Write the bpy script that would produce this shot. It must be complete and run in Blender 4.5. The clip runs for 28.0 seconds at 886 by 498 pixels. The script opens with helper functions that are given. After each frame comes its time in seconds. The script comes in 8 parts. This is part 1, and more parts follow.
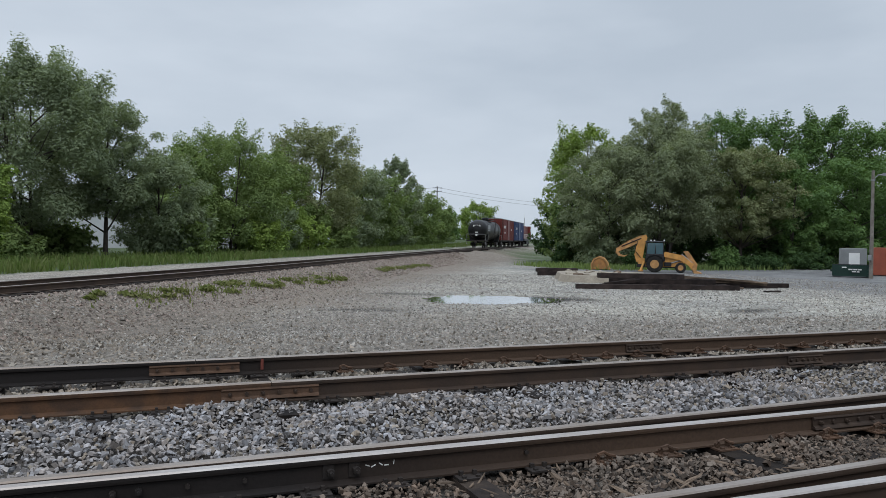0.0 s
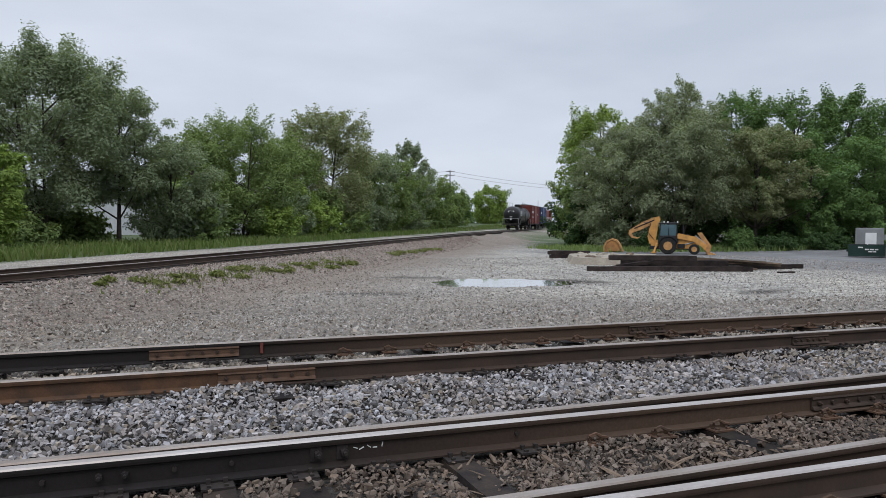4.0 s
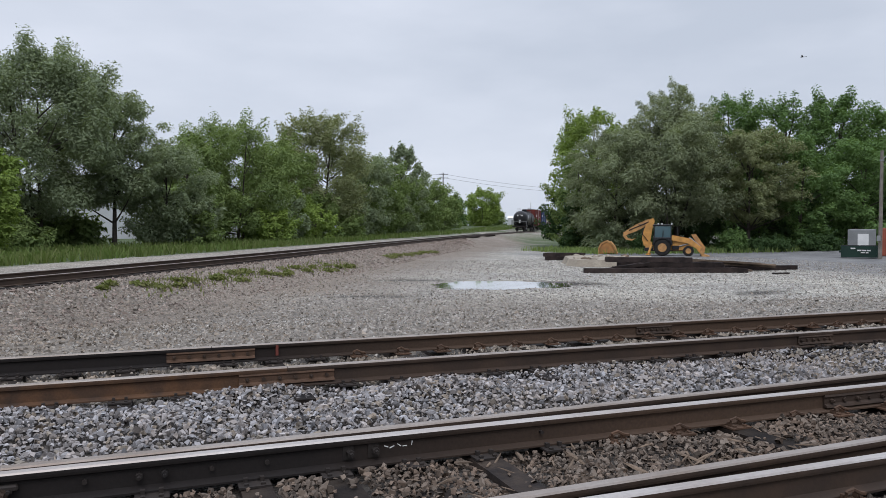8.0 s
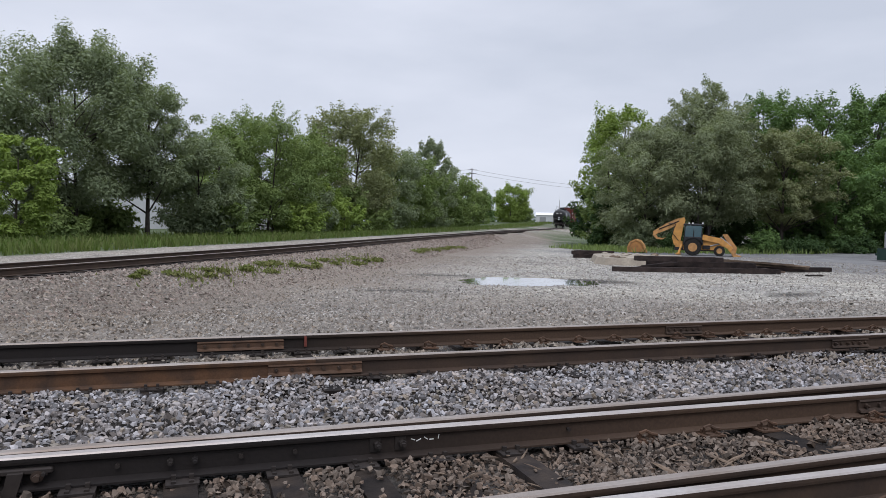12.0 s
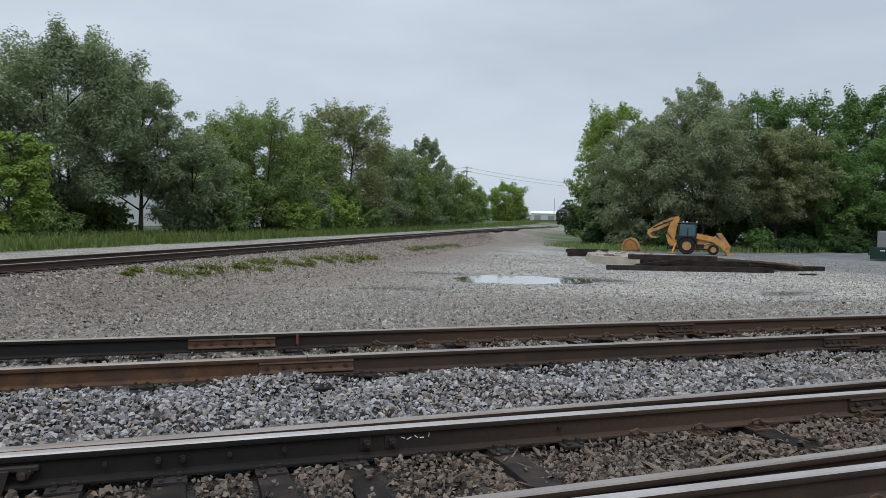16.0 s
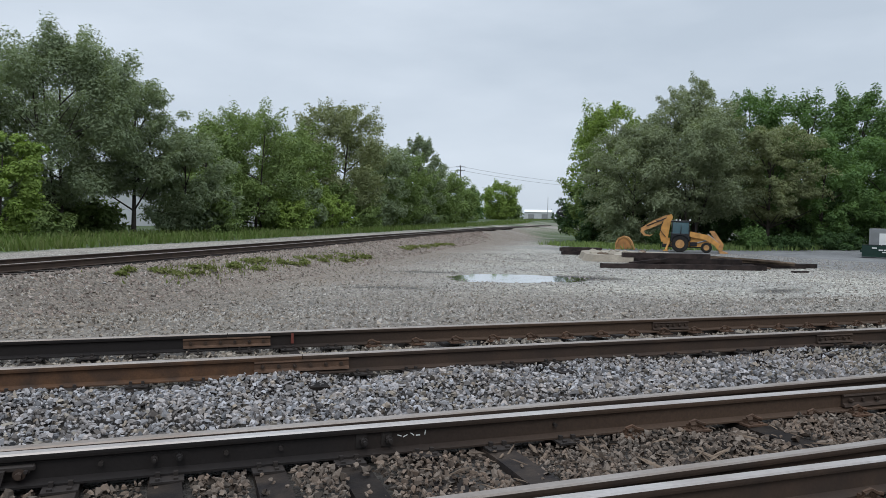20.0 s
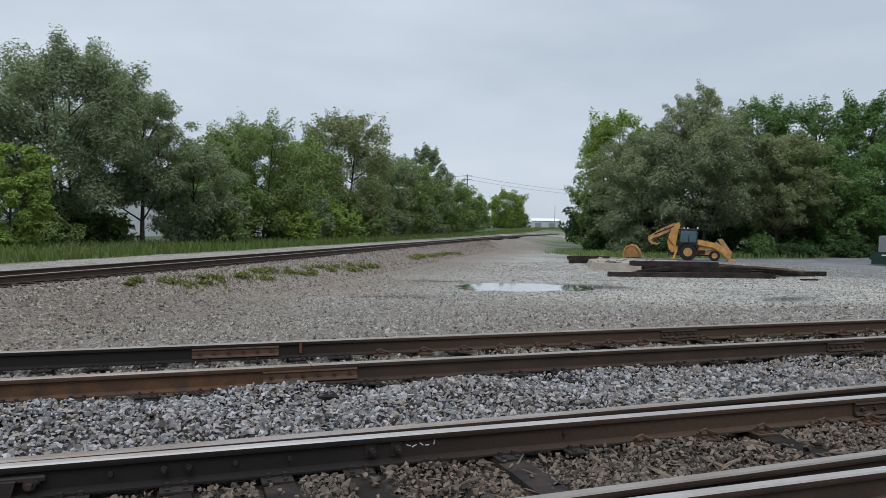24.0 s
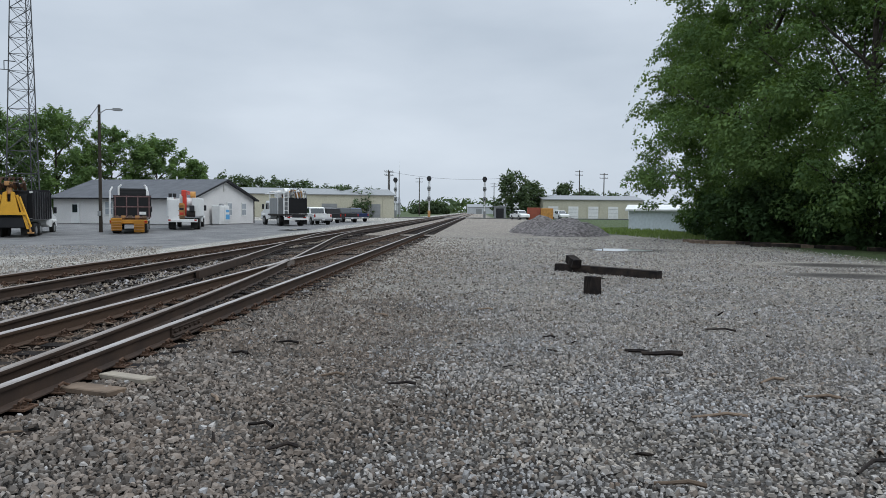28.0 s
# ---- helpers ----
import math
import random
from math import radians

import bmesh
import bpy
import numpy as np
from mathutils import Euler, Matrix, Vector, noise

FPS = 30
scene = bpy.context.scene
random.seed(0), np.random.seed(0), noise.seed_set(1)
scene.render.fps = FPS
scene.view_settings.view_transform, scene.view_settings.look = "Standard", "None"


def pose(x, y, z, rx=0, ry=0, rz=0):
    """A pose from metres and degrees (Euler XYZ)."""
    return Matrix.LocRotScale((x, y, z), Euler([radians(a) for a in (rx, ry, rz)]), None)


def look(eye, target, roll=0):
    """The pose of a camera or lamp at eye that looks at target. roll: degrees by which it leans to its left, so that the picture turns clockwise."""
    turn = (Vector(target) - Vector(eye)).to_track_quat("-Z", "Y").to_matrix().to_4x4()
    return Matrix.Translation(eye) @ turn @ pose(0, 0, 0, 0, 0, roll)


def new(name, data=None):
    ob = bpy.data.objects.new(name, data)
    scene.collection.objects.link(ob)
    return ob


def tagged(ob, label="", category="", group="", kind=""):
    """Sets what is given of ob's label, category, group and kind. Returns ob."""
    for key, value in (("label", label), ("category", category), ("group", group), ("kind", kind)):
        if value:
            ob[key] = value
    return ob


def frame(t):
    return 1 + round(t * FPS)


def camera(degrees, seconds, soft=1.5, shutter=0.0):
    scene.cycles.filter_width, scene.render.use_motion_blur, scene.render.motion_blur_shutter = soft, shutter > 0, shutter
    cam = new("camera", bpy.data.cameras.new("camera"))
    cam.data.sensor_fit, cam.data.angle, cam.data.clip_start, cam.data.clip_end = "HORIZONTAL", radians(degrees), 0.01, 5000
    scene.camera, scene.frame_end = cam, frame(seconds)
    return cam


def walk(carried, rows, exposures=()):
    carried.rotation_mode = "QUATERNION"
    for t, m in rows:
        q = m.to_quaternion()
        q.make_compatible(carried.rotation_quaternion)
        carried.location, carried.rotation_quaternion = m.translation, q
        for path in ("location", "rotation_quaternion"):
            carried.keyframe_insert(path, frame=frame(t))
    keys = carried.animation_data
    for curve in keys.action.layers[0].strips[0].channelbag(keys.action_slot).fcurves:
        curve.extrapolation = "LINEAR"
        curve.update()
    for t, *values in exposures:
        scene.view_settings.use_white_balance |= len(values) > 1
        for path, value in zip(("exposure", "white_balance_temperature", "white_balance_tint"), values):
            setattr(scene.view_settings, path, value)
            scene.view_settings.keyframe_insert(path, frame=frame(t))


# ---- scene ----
cam = camera(61.67, 28.0, soft=0.6)
PATH = [
    (0.0, pose(0.0850, 0.1315, 1.5877, 89.399, -0.947, -21.785)),
    (0.5, pose(0.0593, 0.1289, 1.5866, 89.413, -0.761, -21.776)),
    (1.0, pose(0.0226, 0.1110, 1.5874, 89.458, -0.379, -21.692)),
    (1.5, pose(0.0601, 0.0963, 1.5835, 89.546, -0.121, -21.413)),
    (2.0, pose(0.1866, 0.1101, 1.5812, 89.446, -0.162, -21.124)),
    (2.5, pose(0.2463, 0.1125, 1.5772, 89.116, -0.288, -21.043)),
    (3.0, pose(0.2589, 0.1287, 1.5711, 88.589, -0.375, -20.979)),
    (3.5, pose(0.2727, 0.1254, 1.5684, 88.205, -0.395, -20.703)),
    (5.5, pose(0.1780, 0.0533, 1.5852, 88.061, -0.219, -20.891)),
    (6.0, pose(0.0800, 0.0528, 1.5828, 88.034, 0.005, -21.232)),
    (6.5, pose(0.0287, 0.0614, 1.5804, 88.081, 0.005, -21.433)),
    (7.0, pose(0.0110, 0.0700, 1.5761, 88.124, -0.054, -21.511)),
    (7.5, pose(0.0154, 0.0837, 1.5734, 88.207, -0.094, -21.454)),
    (8.0, pose(0.0107, 0.0876, 1.5728, 88.354, -0.186, -21.288)),
    (8.5, pose(0.0036, 0.1088, 1.5729, 88.518, -0.268, -21.034)),
    (9.0, pose(0.0058, 0.1190, 1.5715, 88.550, -0.504, -20.449)),
    (9.5, pose(-0.0027, 0.1099, 1.5684, 88.457, -0.761, -20.038)),
    (10.0, pose(-0.0159, 0.0889, 1.5697, 88.235, -1.036, -19.711)),
    (10.5, pose(-0.0179, 0.0927, 1.5627, 88.142, -1.144, -19.407)),
    (11.0, pose(-0.0270, 0.1005, 1.5646, 88.036, -1.161, -19.189)),
    (11.5, pose(-0.0278, 0.1016, 1.5656, 87.927, -1.102, -19.053)),
    (12.0, pose(-0.0060, 0.0950, 1.5654, 87.976, -1.155, -19.141)),
    (12.5, pose(0.0263, 0.0740, 1.5755, 88.153, -1.331, -19.362)),
    (14.5, pose(0.0428, 0.0805, 1.5713, 88.352, -1.337, -19.172)),
    (15.0, pose(0.0302, 0.0794, 1.5690, 88.187, -1.395, -19.436)),
    (15.5, pose(0.0289, 0.0958, 1.5613, 88.004, -1.391, -19.578)),
    (16.0, pose(0.0269, 0.1081, 1.5628, 87.830, -1.336, -19.531)),
    (16.5, pose(0.0263, 0.1125, 1.5605, 87.834, -1.318, -19.550)),
    (17.0, pose(0.0263, 0.1069, 1.5618, 87.884, -1.311, -19.715)),
    (17.5, pose(0.0271, 0.1049, 1.5569, 87.886, -1.235, -19.769)),
    (18.0, pose(0.0266, 0.1012, 1.5600, 87.762, -1.077, -19.602)),
    (18.5, pose(0.0293, 0.1020, 1.5559, 87.731, -0.975, -19.563)),
    (19.0, pose(0.0198, 0.0934, 1.5593, 87.705, -1.044, -19.800)),
    (19.5, pose(0.0134, 0.0978, 1.5544, 87.744, -1.082, -20.019)),
    (20.0, pose(0.0120, 0.1001, 1.5560, 87.765, -1.143, -20.019)),
    (20.5, pose(0.0123, 0.1060, 1.5575, 87.845, -1.196, -19.839)),
    (21.0, pose(0.0086, 0.1036, 1.5622, 88.016, -1.268, -19.650)),
    (21.5, pose(0.0134, 0.1032, 1.5603, 88.275, -1.188, -19.515)),
    (23.5, pose(0.0041, 0.0959, 1.5550, 88.561, -0.865, -19.055)),
    (24.0, pose(0.0038, 0.1030, 1.5563, 88.460, -0.885, -19.481)),
    (24.5, pose(0.0129, 0.1082, 1.5534, 88.432, -0.907, -21.278)),
    (25.0, pose(0.0432, 0.0964, 1.5543, 88.082, -0.595, -26.537)),
    (25.5, pose(0.0859, 0.1298, 1.5811, 87.782, -0.941, -33.987)),
    (26.0, pose(0.2427, 0.0140, 1.5300, 87.654, -0.509, -45.733)),
    (26.5, pose(0.3850, -0.1131, 1.5191, 87.591, -0.382, -57.838)),
    (27.0, pose(0.4802, -0.1962, 1.5277, 87.353, -0.256, -71.311)),
    (27.5, pose(0.5228, -0.2761, 1.5346, 87.039, -0.374, -81.314)),
    (28.0, pose(0.5464, -0.3089, 1.5408, 87.050, -0.470, -87.124)),
]
walk(cam, PATH, [(0.0, 0.06, 6500, 10), (1.0, 0.18, 6500, 10), (3.0, 0.20, 6560, 13), (8.0, 0.24, 6600, 15), (12.0, 0.28, 6650, 17), (15.0, 0.10, 6520, 11), (17.0, 0.12, 6500, 10), (21.0, 0.22, 6500, 10), (24.0, 0.11, 6500, 10), (25.0, 0.12, 6500, 10), (26.3, 0.08, 6500, 10), (27.0, -0.16, 6500, 10), (28.0, 0.13, 6500, 10)])

# ---- sky, sun ----
world = bpy.data.worlds.new("overcast_sky")
scene.world = world
world.use_nodes = True
wn, wl = world.node_tree.nodes, world.node_tree.links
wn.clear()
w_out, w_bg = wn.new("ShaderNodeOutputWorld"), wn.new("ShaderNodeBackground")
w_sky = wn.new("ShaderNodeTexSky")
w_sky.sky_type, w_sky.sun_disc = "NISHITA", False
w_sky.sun_elevation, w_sky.sun_rotation = radians(52), radians(200)
w_dim = wn.new("ShaderNodeMix")
w_dim.data_type, w_dim.blend_type = "RGBA", "MULTIPLY"
w_dim.inputs[0].default_value = 1.0
w_dim.inputs[7].default_value = (0.06, 0.06, 0.06, 1)
wl.new(w_sky.outputs[0], w_dim.inputs[6])
w_co, w_map = wn.new("ShaderNodeTexCoord"), wn.new("ShaderNodeMapping")
w_map.inputs["Scale"].default_value = (1.0, 1.0, 3.2)
w_no, w_ramp = wn.new("ShaderNodeTexNoise"), wn.new("ShaderNodeValToRGB")
w_no.inputs["Scale"].default_value, w_no.inputs["Detail"].default_value, w_no.inputs["Roughness"].default_value = 2.1, 5, 0.5
w_ramp.color_ramp.elements[0].position, w_ramp.color_ramp.elements[0].color = 0.32, (0.485, 0.560, 0.652, 1)
w_ramp.color_ramp.elements[1].position, w_ramp.color_ramp.elements[1].color = 0.72, (0.665, 0.740, 0.832, 1)
w_mix = wn.new("ShaderNodeMix")
w_mix.data_type = "RGBA"
w_mix.inputs[0].default_value = 0.93
wl.new(w_co.outputs["Generated"], w_map.inputs[0])
wl.new(w_map.outputs[0], w_no.inputs["Vector"])
wl.new(w_no.outputs[0], w_ramp.inputs[0])
wl.new(w_dim.outputs[2], w_mix.inputs[6])
wl.new(w_ramp.outputs[0], w_mix.inputs[7])
w_sep, w_lift = wn.new("ShaderNodeSeparateXYZ"), wn.new("ShaderNodeMapRange")
w_lift.interpolation_type = "SMOOTHSTEP"
w_lift.inputs[1].default_value, w_lift.inputs[2].default_value = 0.30, 0.95
w_lift.inputs[3].default_value, w_lift.inputs[4].default_value = 0.97, 2.9
wl.new(w_co.outputs["Generated"], w_sep.inputs[0])
wl.new(w_sep.outputs[2], w_lift.inputs[0])
wl.new(w_lift.outputs[0], w_bg.inputs[1])
wl.new(w_mix.outputs[2], w_bg.inputs[0])
wl.new(w_bg.outputs[0], w_out.inputs[0])

sun = new("sun", bpy.data.lights.new("sun", "SUN"))
sun.data.energy, sun.data.angle, sun.data.color = 0.6, radians(25), (1.0, 0.97, 0.92)
sun.matrix_world = look((0, 0, 60), (0 + 12, 0 + 34, 60 - 46))


# ---- materials ----
def mat(name, color, rough=0.7, metal=0.0, color2=None, scale=6.0, var=0.5, fine=60.0, bump=0.2, dist=0.01, spec=0.2, coat=0.0, island=0.0, objrand=0.0, space="Object"):
    """A surface with two scales of mottling, fine relief and a roughness that wanders."""
    m = bpy.data.materials.new(name)
    m.use_nodes = True
    n, l = m.node_tree.nodes, m.node_tree.links
    b = n["Principled BSDF"]
    b.inputs["Metallic"].default_value = metal
    b.inputs["Specular IOR Level"].default_value = spec
    b.inputs["Coat Weight"].default_value = coat
    co = n.new("ShaderNodeTexCoord")
    big, small = n.new("ShaderNodeTexNoise"), n.new("ShaderNodeTexNoise")
    big.inputs["Scale"].default_value, big.inputs["Detail"].default_value = scale, 5
    small.inputs["Scale"].default_value, small.inputs["Detail"].default_value = fine, 4
    if space == "World":
        geo = n.new("ShaderNodeNewGeometry")
        src = geo.outputs["Position"]
    else:
        src = co.outputs["Object"]
    l.new(src, big.inputs["Vector"])
    l.new(src, small.inputs["Vector"])
    c2 = color2 or tuple(c * 0.6 for c in color)
    ramp = n.new("ShaderNodeMapRange")
    ramp.inputs[1].default_value, ramp.inputs[2].default_value = 0.35, 0.68
    l.new(big.outputs[0], ramp.inputs[0])
    mix = n.new("ShaderNodeMix")
    mix.data_type = "RGBA"
    mix.inputs[6].default_value, mix.inputs[7].default_value = (*color, 1), (*c2, 1)
    sc = n.new("ShaderNodeMath")
    sc.operation = "MULTIPLY"
    sc.inputs[1].default_value = var
    l.new(ramp.outputs[0], sc.inputs[0])
    l.new(sc.outputs[0], mix.inputs[0])
    out = mix.outputs[2]
    hsv = n.new("ShaderNodeHueSaturation")
    l.new(out, hsv.inputs["Color"])
    val = n.new("ShaderNodeMapRange")
    val.inputs[3].default_value, val.inputs[4].default_value = 1 - 0.35 * var - 0.05, 1 + 0.35 * var + 0.05
    l.new(small.outputs[0], val.inputs[0])
    vout = val.outputs[0]
    if island:
        gi, frac, sp = n.new("ShaderNodeNewGeometry"), n.new("ShaderNodeMath"), n.new("ShaderNodeMath")
        sp.operation, frac.operation = "MULTIPLY", "FRACT"
        sp.inputs[1].default_value = 37.7
        l.new(gi.outputs["Random Per Island"], sp.inputs[0])
        l.new(sp.outputs[0], frac.inputs[0])
        add = n.new("ShaderNodeMath")
        add.operation = "MULTIPLY_ADD"
        add.use_clamp = True
        add.inputs[1].default_value = 0.6
        l.new(frac.outputs[0], add.inputs[0])
        l.new(sc.outputs[0], add.inputs[2])
        l.new(add.outputs[0], mix.inputs[0])
    if island or objrand:
        if island:
            g2 = n.new("ShaderNodeNewGeometry")
            rnd, amt = g2.outputs["Random Per Island"], island
        else:
            g2 = n.new("ShaderNodeObjectInfo")
            rnd, amt = g2.outputs["Random"], objrand
        r = n.new("ShaderNodeMapRange")
        r.inputs[3].default_value, r.inputs[4].default_value = 1 - amt, 1 + amt
        l.new(rnd, r.inputs[0])
        mul = n.new("ShaderNodeMath")
        mul.operation = "MULTIPLY"
        l.new(vout, mul.inputs[0])
        l.new(r.outputs[0], mul.inputs[1])
        vout = mul.outputs[0]
    l.new(vout, hsv.inputs["Value"])
    l.new(hsv.outputs[0], b.inputs["Base Color"])
    rr = n.new("ShaderNodeMapRange")
    rr.inputs[3].default_value, rr.inputs[4].default_value = max(0.02, rough - 0.12), min(1, rough + 0.12)
    l.new(small.outputs[0], rr.inputs[0])
    l.new(rr.outputs[0], b.inputs["Roughness"])
    if bump:
        bp = n.new("ShaderNodeBump")
        bp.inputs["Strength"].default_value, bp.inputs["Distance"].default_value = bump, dist
        l.new(small.outputs[0], bp.inputs["Height"])
        l.new(bp.outputs[0], b.inputs["Normal"])
    return m


def leaf_mat(name, color, color2):
    """Leaves that let some light through, each leaf of its own tone."""
    m = mat(name, color, 0.55, 0, color2, 0.55, 0.9, 3.0, 0.0, island=0.14, spec=0.04)
    n, l = m.node_tree.nodes, m.node_tree.links
    b, o = n["Principled BSDF"], n["Material Output"]
    tr, mx = n.new("ShaderNodeBsdfTranslucent"), n.new("ShaderNodeMixShader")
    tr.inputs[0].default_value = (color[0] * 1.5, color[1] * 1.6, color[2] * 0.8, 1)
    mx.inputs[0].default_value = 0.22
    l.new(b.outputs[0], mx.inputs[1])
    l.new(tr.outputs[0], mx.inputs[2])
    l.new(mx.outputs[0], o.inputs[0])
    return m


def ground_mat():
    """Crushed stone, dirt and grass over one sheet, by place."""
    m = bpy.data.materials.new("yard_gravel")
    m.use_nodes = True
    n, l = m.node_tree.nodes, m.node_tree.links
    b = n["Principled BSDF"]
    geo = n.new("ShaderNodeNewGeometry")
    att = n.new("ShaderNodeAttribute")
    att.attribute_name = "cover"
    sep = n.new("ShaderNodeSeparateColor")
    l.new(att.outputs["Color"], sep.inputs[0])

    def noise_at(scale, detail=4, rough=0.55):
        t = n.new("ShaderNodeTexNoise")
        t.inputs["Scale"].default_value, t.inputs["Detail"].default_value, t.inputs["Roughness"].default_value = scale, detail, rough
        l.new(geo.outputs["Position"], t.inputs["Vector"])
        return t.outputs[0]

    def ramp_of(v, a, c):
        r = n.new("ShaderNodeMapRange")
        r.inputs[1].default_value, r.inputs[2].default_value = a, c
        l.new(v, r.inputs[0])
        return r.outputs[0]

    def mixed(f, x, y):
        k = n.new("ShaderNodeMix")
        k.data_type = "RGBA"
        if hasattr(f, "default_value"):
            l.new(f, k.inputs[0])
        else:
            k.inputs[0].default_value = f
        for v, s in ((x, 6), (y, 7)):
            if isinstance(v, tuple):
                k.inputs[s].default_value = (*v, 1)
            else:
                l.new(v, k.inputs[s])
        return k.outputs[2]

    def cells(scale):
        v = n.new("ShaderNodeTexVoronoi")
        v.inputs["Scale"].default_value = scale
        l.new(geo.outputs["Position"], v.inputs["Vector"])
        return v

    small, mid = cells(26), cells(9)
    # Shade between stones put into the colour: cells darken towards their edges.
    cell_gap_shade = n.new("ShaderNodeMapRange")
    cell_gap_shade.inputs[1].default_value, cell_gap_shade.inputs[2].default_value = 0.30, 0.62
    cell_gap_shade.inputs[3].default_value, cell_gap_shade.inputs[4].default_value = 1.30, 0.50
    l.new(small.outputs["Distance"], cell_gap_shade.inputs[0])
    tone = n.new("ShaderNodeSeparateColor")
    l.new(small.outputs["Color"], tone.inputs[0])
    tone2 = n.new("ShaderNodeSeparateColor")
    l.new(mid.outputs["Color"], tone2.inputs[0])
    stone = mixed(tone.outputs[0], (0.235, 0.224, 0.200), (0.455, 0.433, 0.390))
    stone = mixed(ramp_of(tone2.outputs[1], 0.6, 1.0), stone, (0.180, 0.159, 0.132))
    patches = ramp_of(noise_at(0.22, 5), 0.42, 0.62)
    pale = mixed(tone.outputs[1], (0.305, 0.285, 0.240), (0.480, 0.452, 0.390))
    stone = mixed(patches, stone, pale)
    grain = n.new("ShaderNodeMix")
    grain.data_type, grain.blend_type = "RGBA", "MULTIPLY"
    grain.inputs[0].default_value = 1.0
    coarse = n.new("ShaderNodeMapRange")
    coarse.inputs[1].default_value, coarse.inputs[2].default_value = 0.36, 0.64
    coarse.inputs[3].default_value, coarse.inputs[4].default_value = 0.62, 1.42
    l.new(noise_at(12, 3, 0.7), coarse.inputs[0])
    l.new(stone, grain.inputs[6])
    l.new(coarse.outputs[0], grain.inputs[7])
    stone = grain.outputs[2]
    patch2 = n.new("ShaderNodeMix")
    patch2.data_type, patch2.blend_type = "RGBA", "MULTIPLY"
    patch2.inputs[0].default_value = 1.0
    mid2 = n.new("ShaderNodeMapRange")
    mid2.inputs[1].default_value, mid2.inputs[2].default_value = 0.34, 0.66
    mid2.inputs[3].default_value, mid2.inputs[4].default_value = 0.68, 1.32
    l.new(noise_at(1.9, 5, 0.7), mid2.inputs[0])
    l.new(stone, patch2.inputs[6])
    l.new(mid2.outputs[0], patch2.inputs[7])
    stone = patch2.outputs[2]
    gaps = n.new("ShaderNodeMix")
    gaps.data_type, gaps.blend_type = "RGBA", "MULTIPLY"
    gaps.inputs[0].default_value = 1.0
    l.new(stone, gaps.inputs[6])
    l.new(cell_gap_shade.outputs[0], gaps.inputs[7])
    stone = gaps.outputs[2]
    wet = ramp_of(noise_at(0.6, 6, 0.65), 0.60, 0.74)
    stone = mixed(wet, stone, (0.081, 0.075, 0.069))
    dirt = mixed(tone.outputs[0], (0.092, 0.072, 0.055), (0.245, 0.200, 0.160))
    grain2 = n.new("ShaderNodeMix")
    grain2.data_type, grain2.blend_type = "RGBA", "MULTIPLY"
    grain2.inputs[0].default_value = 1.0
    l.new(dirt, grain2.inputs[6])
    l.new(coarse.outputs[0], grain2.inputs[7])
    col = mixed(sep.outputs[0], stone, grain2.outputs[2])
    grass = mixed(noise_at(1.3, 6), (0.027, 0.051, 0.015), (0.072, 0.090, 0.030))
    col = mixed(sep.outputs[1], col, grass)
    pave = mixed(ramp_of(noise_at(0.5, 6), 0.35, 0.7), (0.105, 0.105, 0.106), (0.190, 0.187, 0.183))
    col = mixed(sep.outputs[2], col, pave)
    # Near-black for the painted gap shade, also used for dark stains.
    gap_shade_stain = mixed(tone.outputs[2], (0.012, 0.010, 0.009), (0.045, 0.038, 0.032))
    col = mixed(att.outputs["Alpha"], col, gap_shade_stain)
    l.new(col, b.inputs["Base Color"])
    b.inputs["Roughness"].default_value = 0.85
    b.inputs["Specular IOR Level"].default_value = 0.3
    bp = n.new("ShaderNodeBump")
    bp.inputs["Strength"].default_value, bp.inputs["Distance"].default_value = 0.9, 0.03
    inv = n.new("ShaderNodeMath")
    inv.operation = "SUBTRACT"
    inv.inputs[0].default_value = 1
    l.new(small.outputs["Distance"], inv.inputs[1])
    l.new(inv.outputs[0], bp.inputs["Height"])
    l.new(bp.outputs[0], b.inputs["Normal"])
    return m


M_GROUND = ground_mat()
M_RUST = mat("rusty_rail_steel", (0.040, 0.028, 0.022), 0.75, 0.0, (0.066, 0.042, 0.029), 3.0, 0.7, 45, 0.3, 0.004, space="World")
M_WEB = mat("oily_brown_rail_steel", (0.017, 0.014, 0.013), 0.7, 0.0, (0.068, 0.043, 0.029), 0.22, 1.0, 45, 0.3, 0.004, space="World")
n_, l_ = M_WEB.node_tree.nodes, M_WEB.node_tree.links
n_pos, n_sep, n_oil = n_.new("ShaderNodeNewGeometry"), n_.new("ShaderNodeSeparateXYZ"), n_.new("ShaderNodeMapRange")
n_oil.inputs[1].default_value, n_oil.inputs[2].default_value = 0.9, 3.6
l_.new(n_pos.outputs["Position"], n_sep.inputs[0])
l_.new(n_sep.outputs[0], n_oil.inputs[0])
for nd in n_:
    if nd.bl_idname == "ShaderNodeMix" and nd.data_type == "RGBA":
        l_.new(n_oil.outputs[0], nd.inputs[0])
M_RUST3 = mat("brown_rust", (0.105, 0.060, 0.038), 0.8, 0.0, (0.055, 0.036, 0.026), 6.0, 0.8, 60, 0.3, 0.004, space="World")
M_RUST2 = mat("orange_rust", (0.105, 0.055, 0.030), 0.85, 0.0, (0.042, 0.030, 0.024), 5.0, 0.9, 60, 0.3, 0.004, space="World")
M_SHINE = mat("polished_rail_head", (0.40, 0.37, 0.35), 0.46, 0.5, (0.24, 0.19, 0.16), 2.0, 0.5, 40, 0.05, 0.002, space="World")
M_DULL = mat("dull_rail_head", (0.270, 0.235, 0.210), 0.45, 0.4, (0.160, 0.118, 0.090), 2.0, 0.6, 40, 0.1, 0.002, space="World")
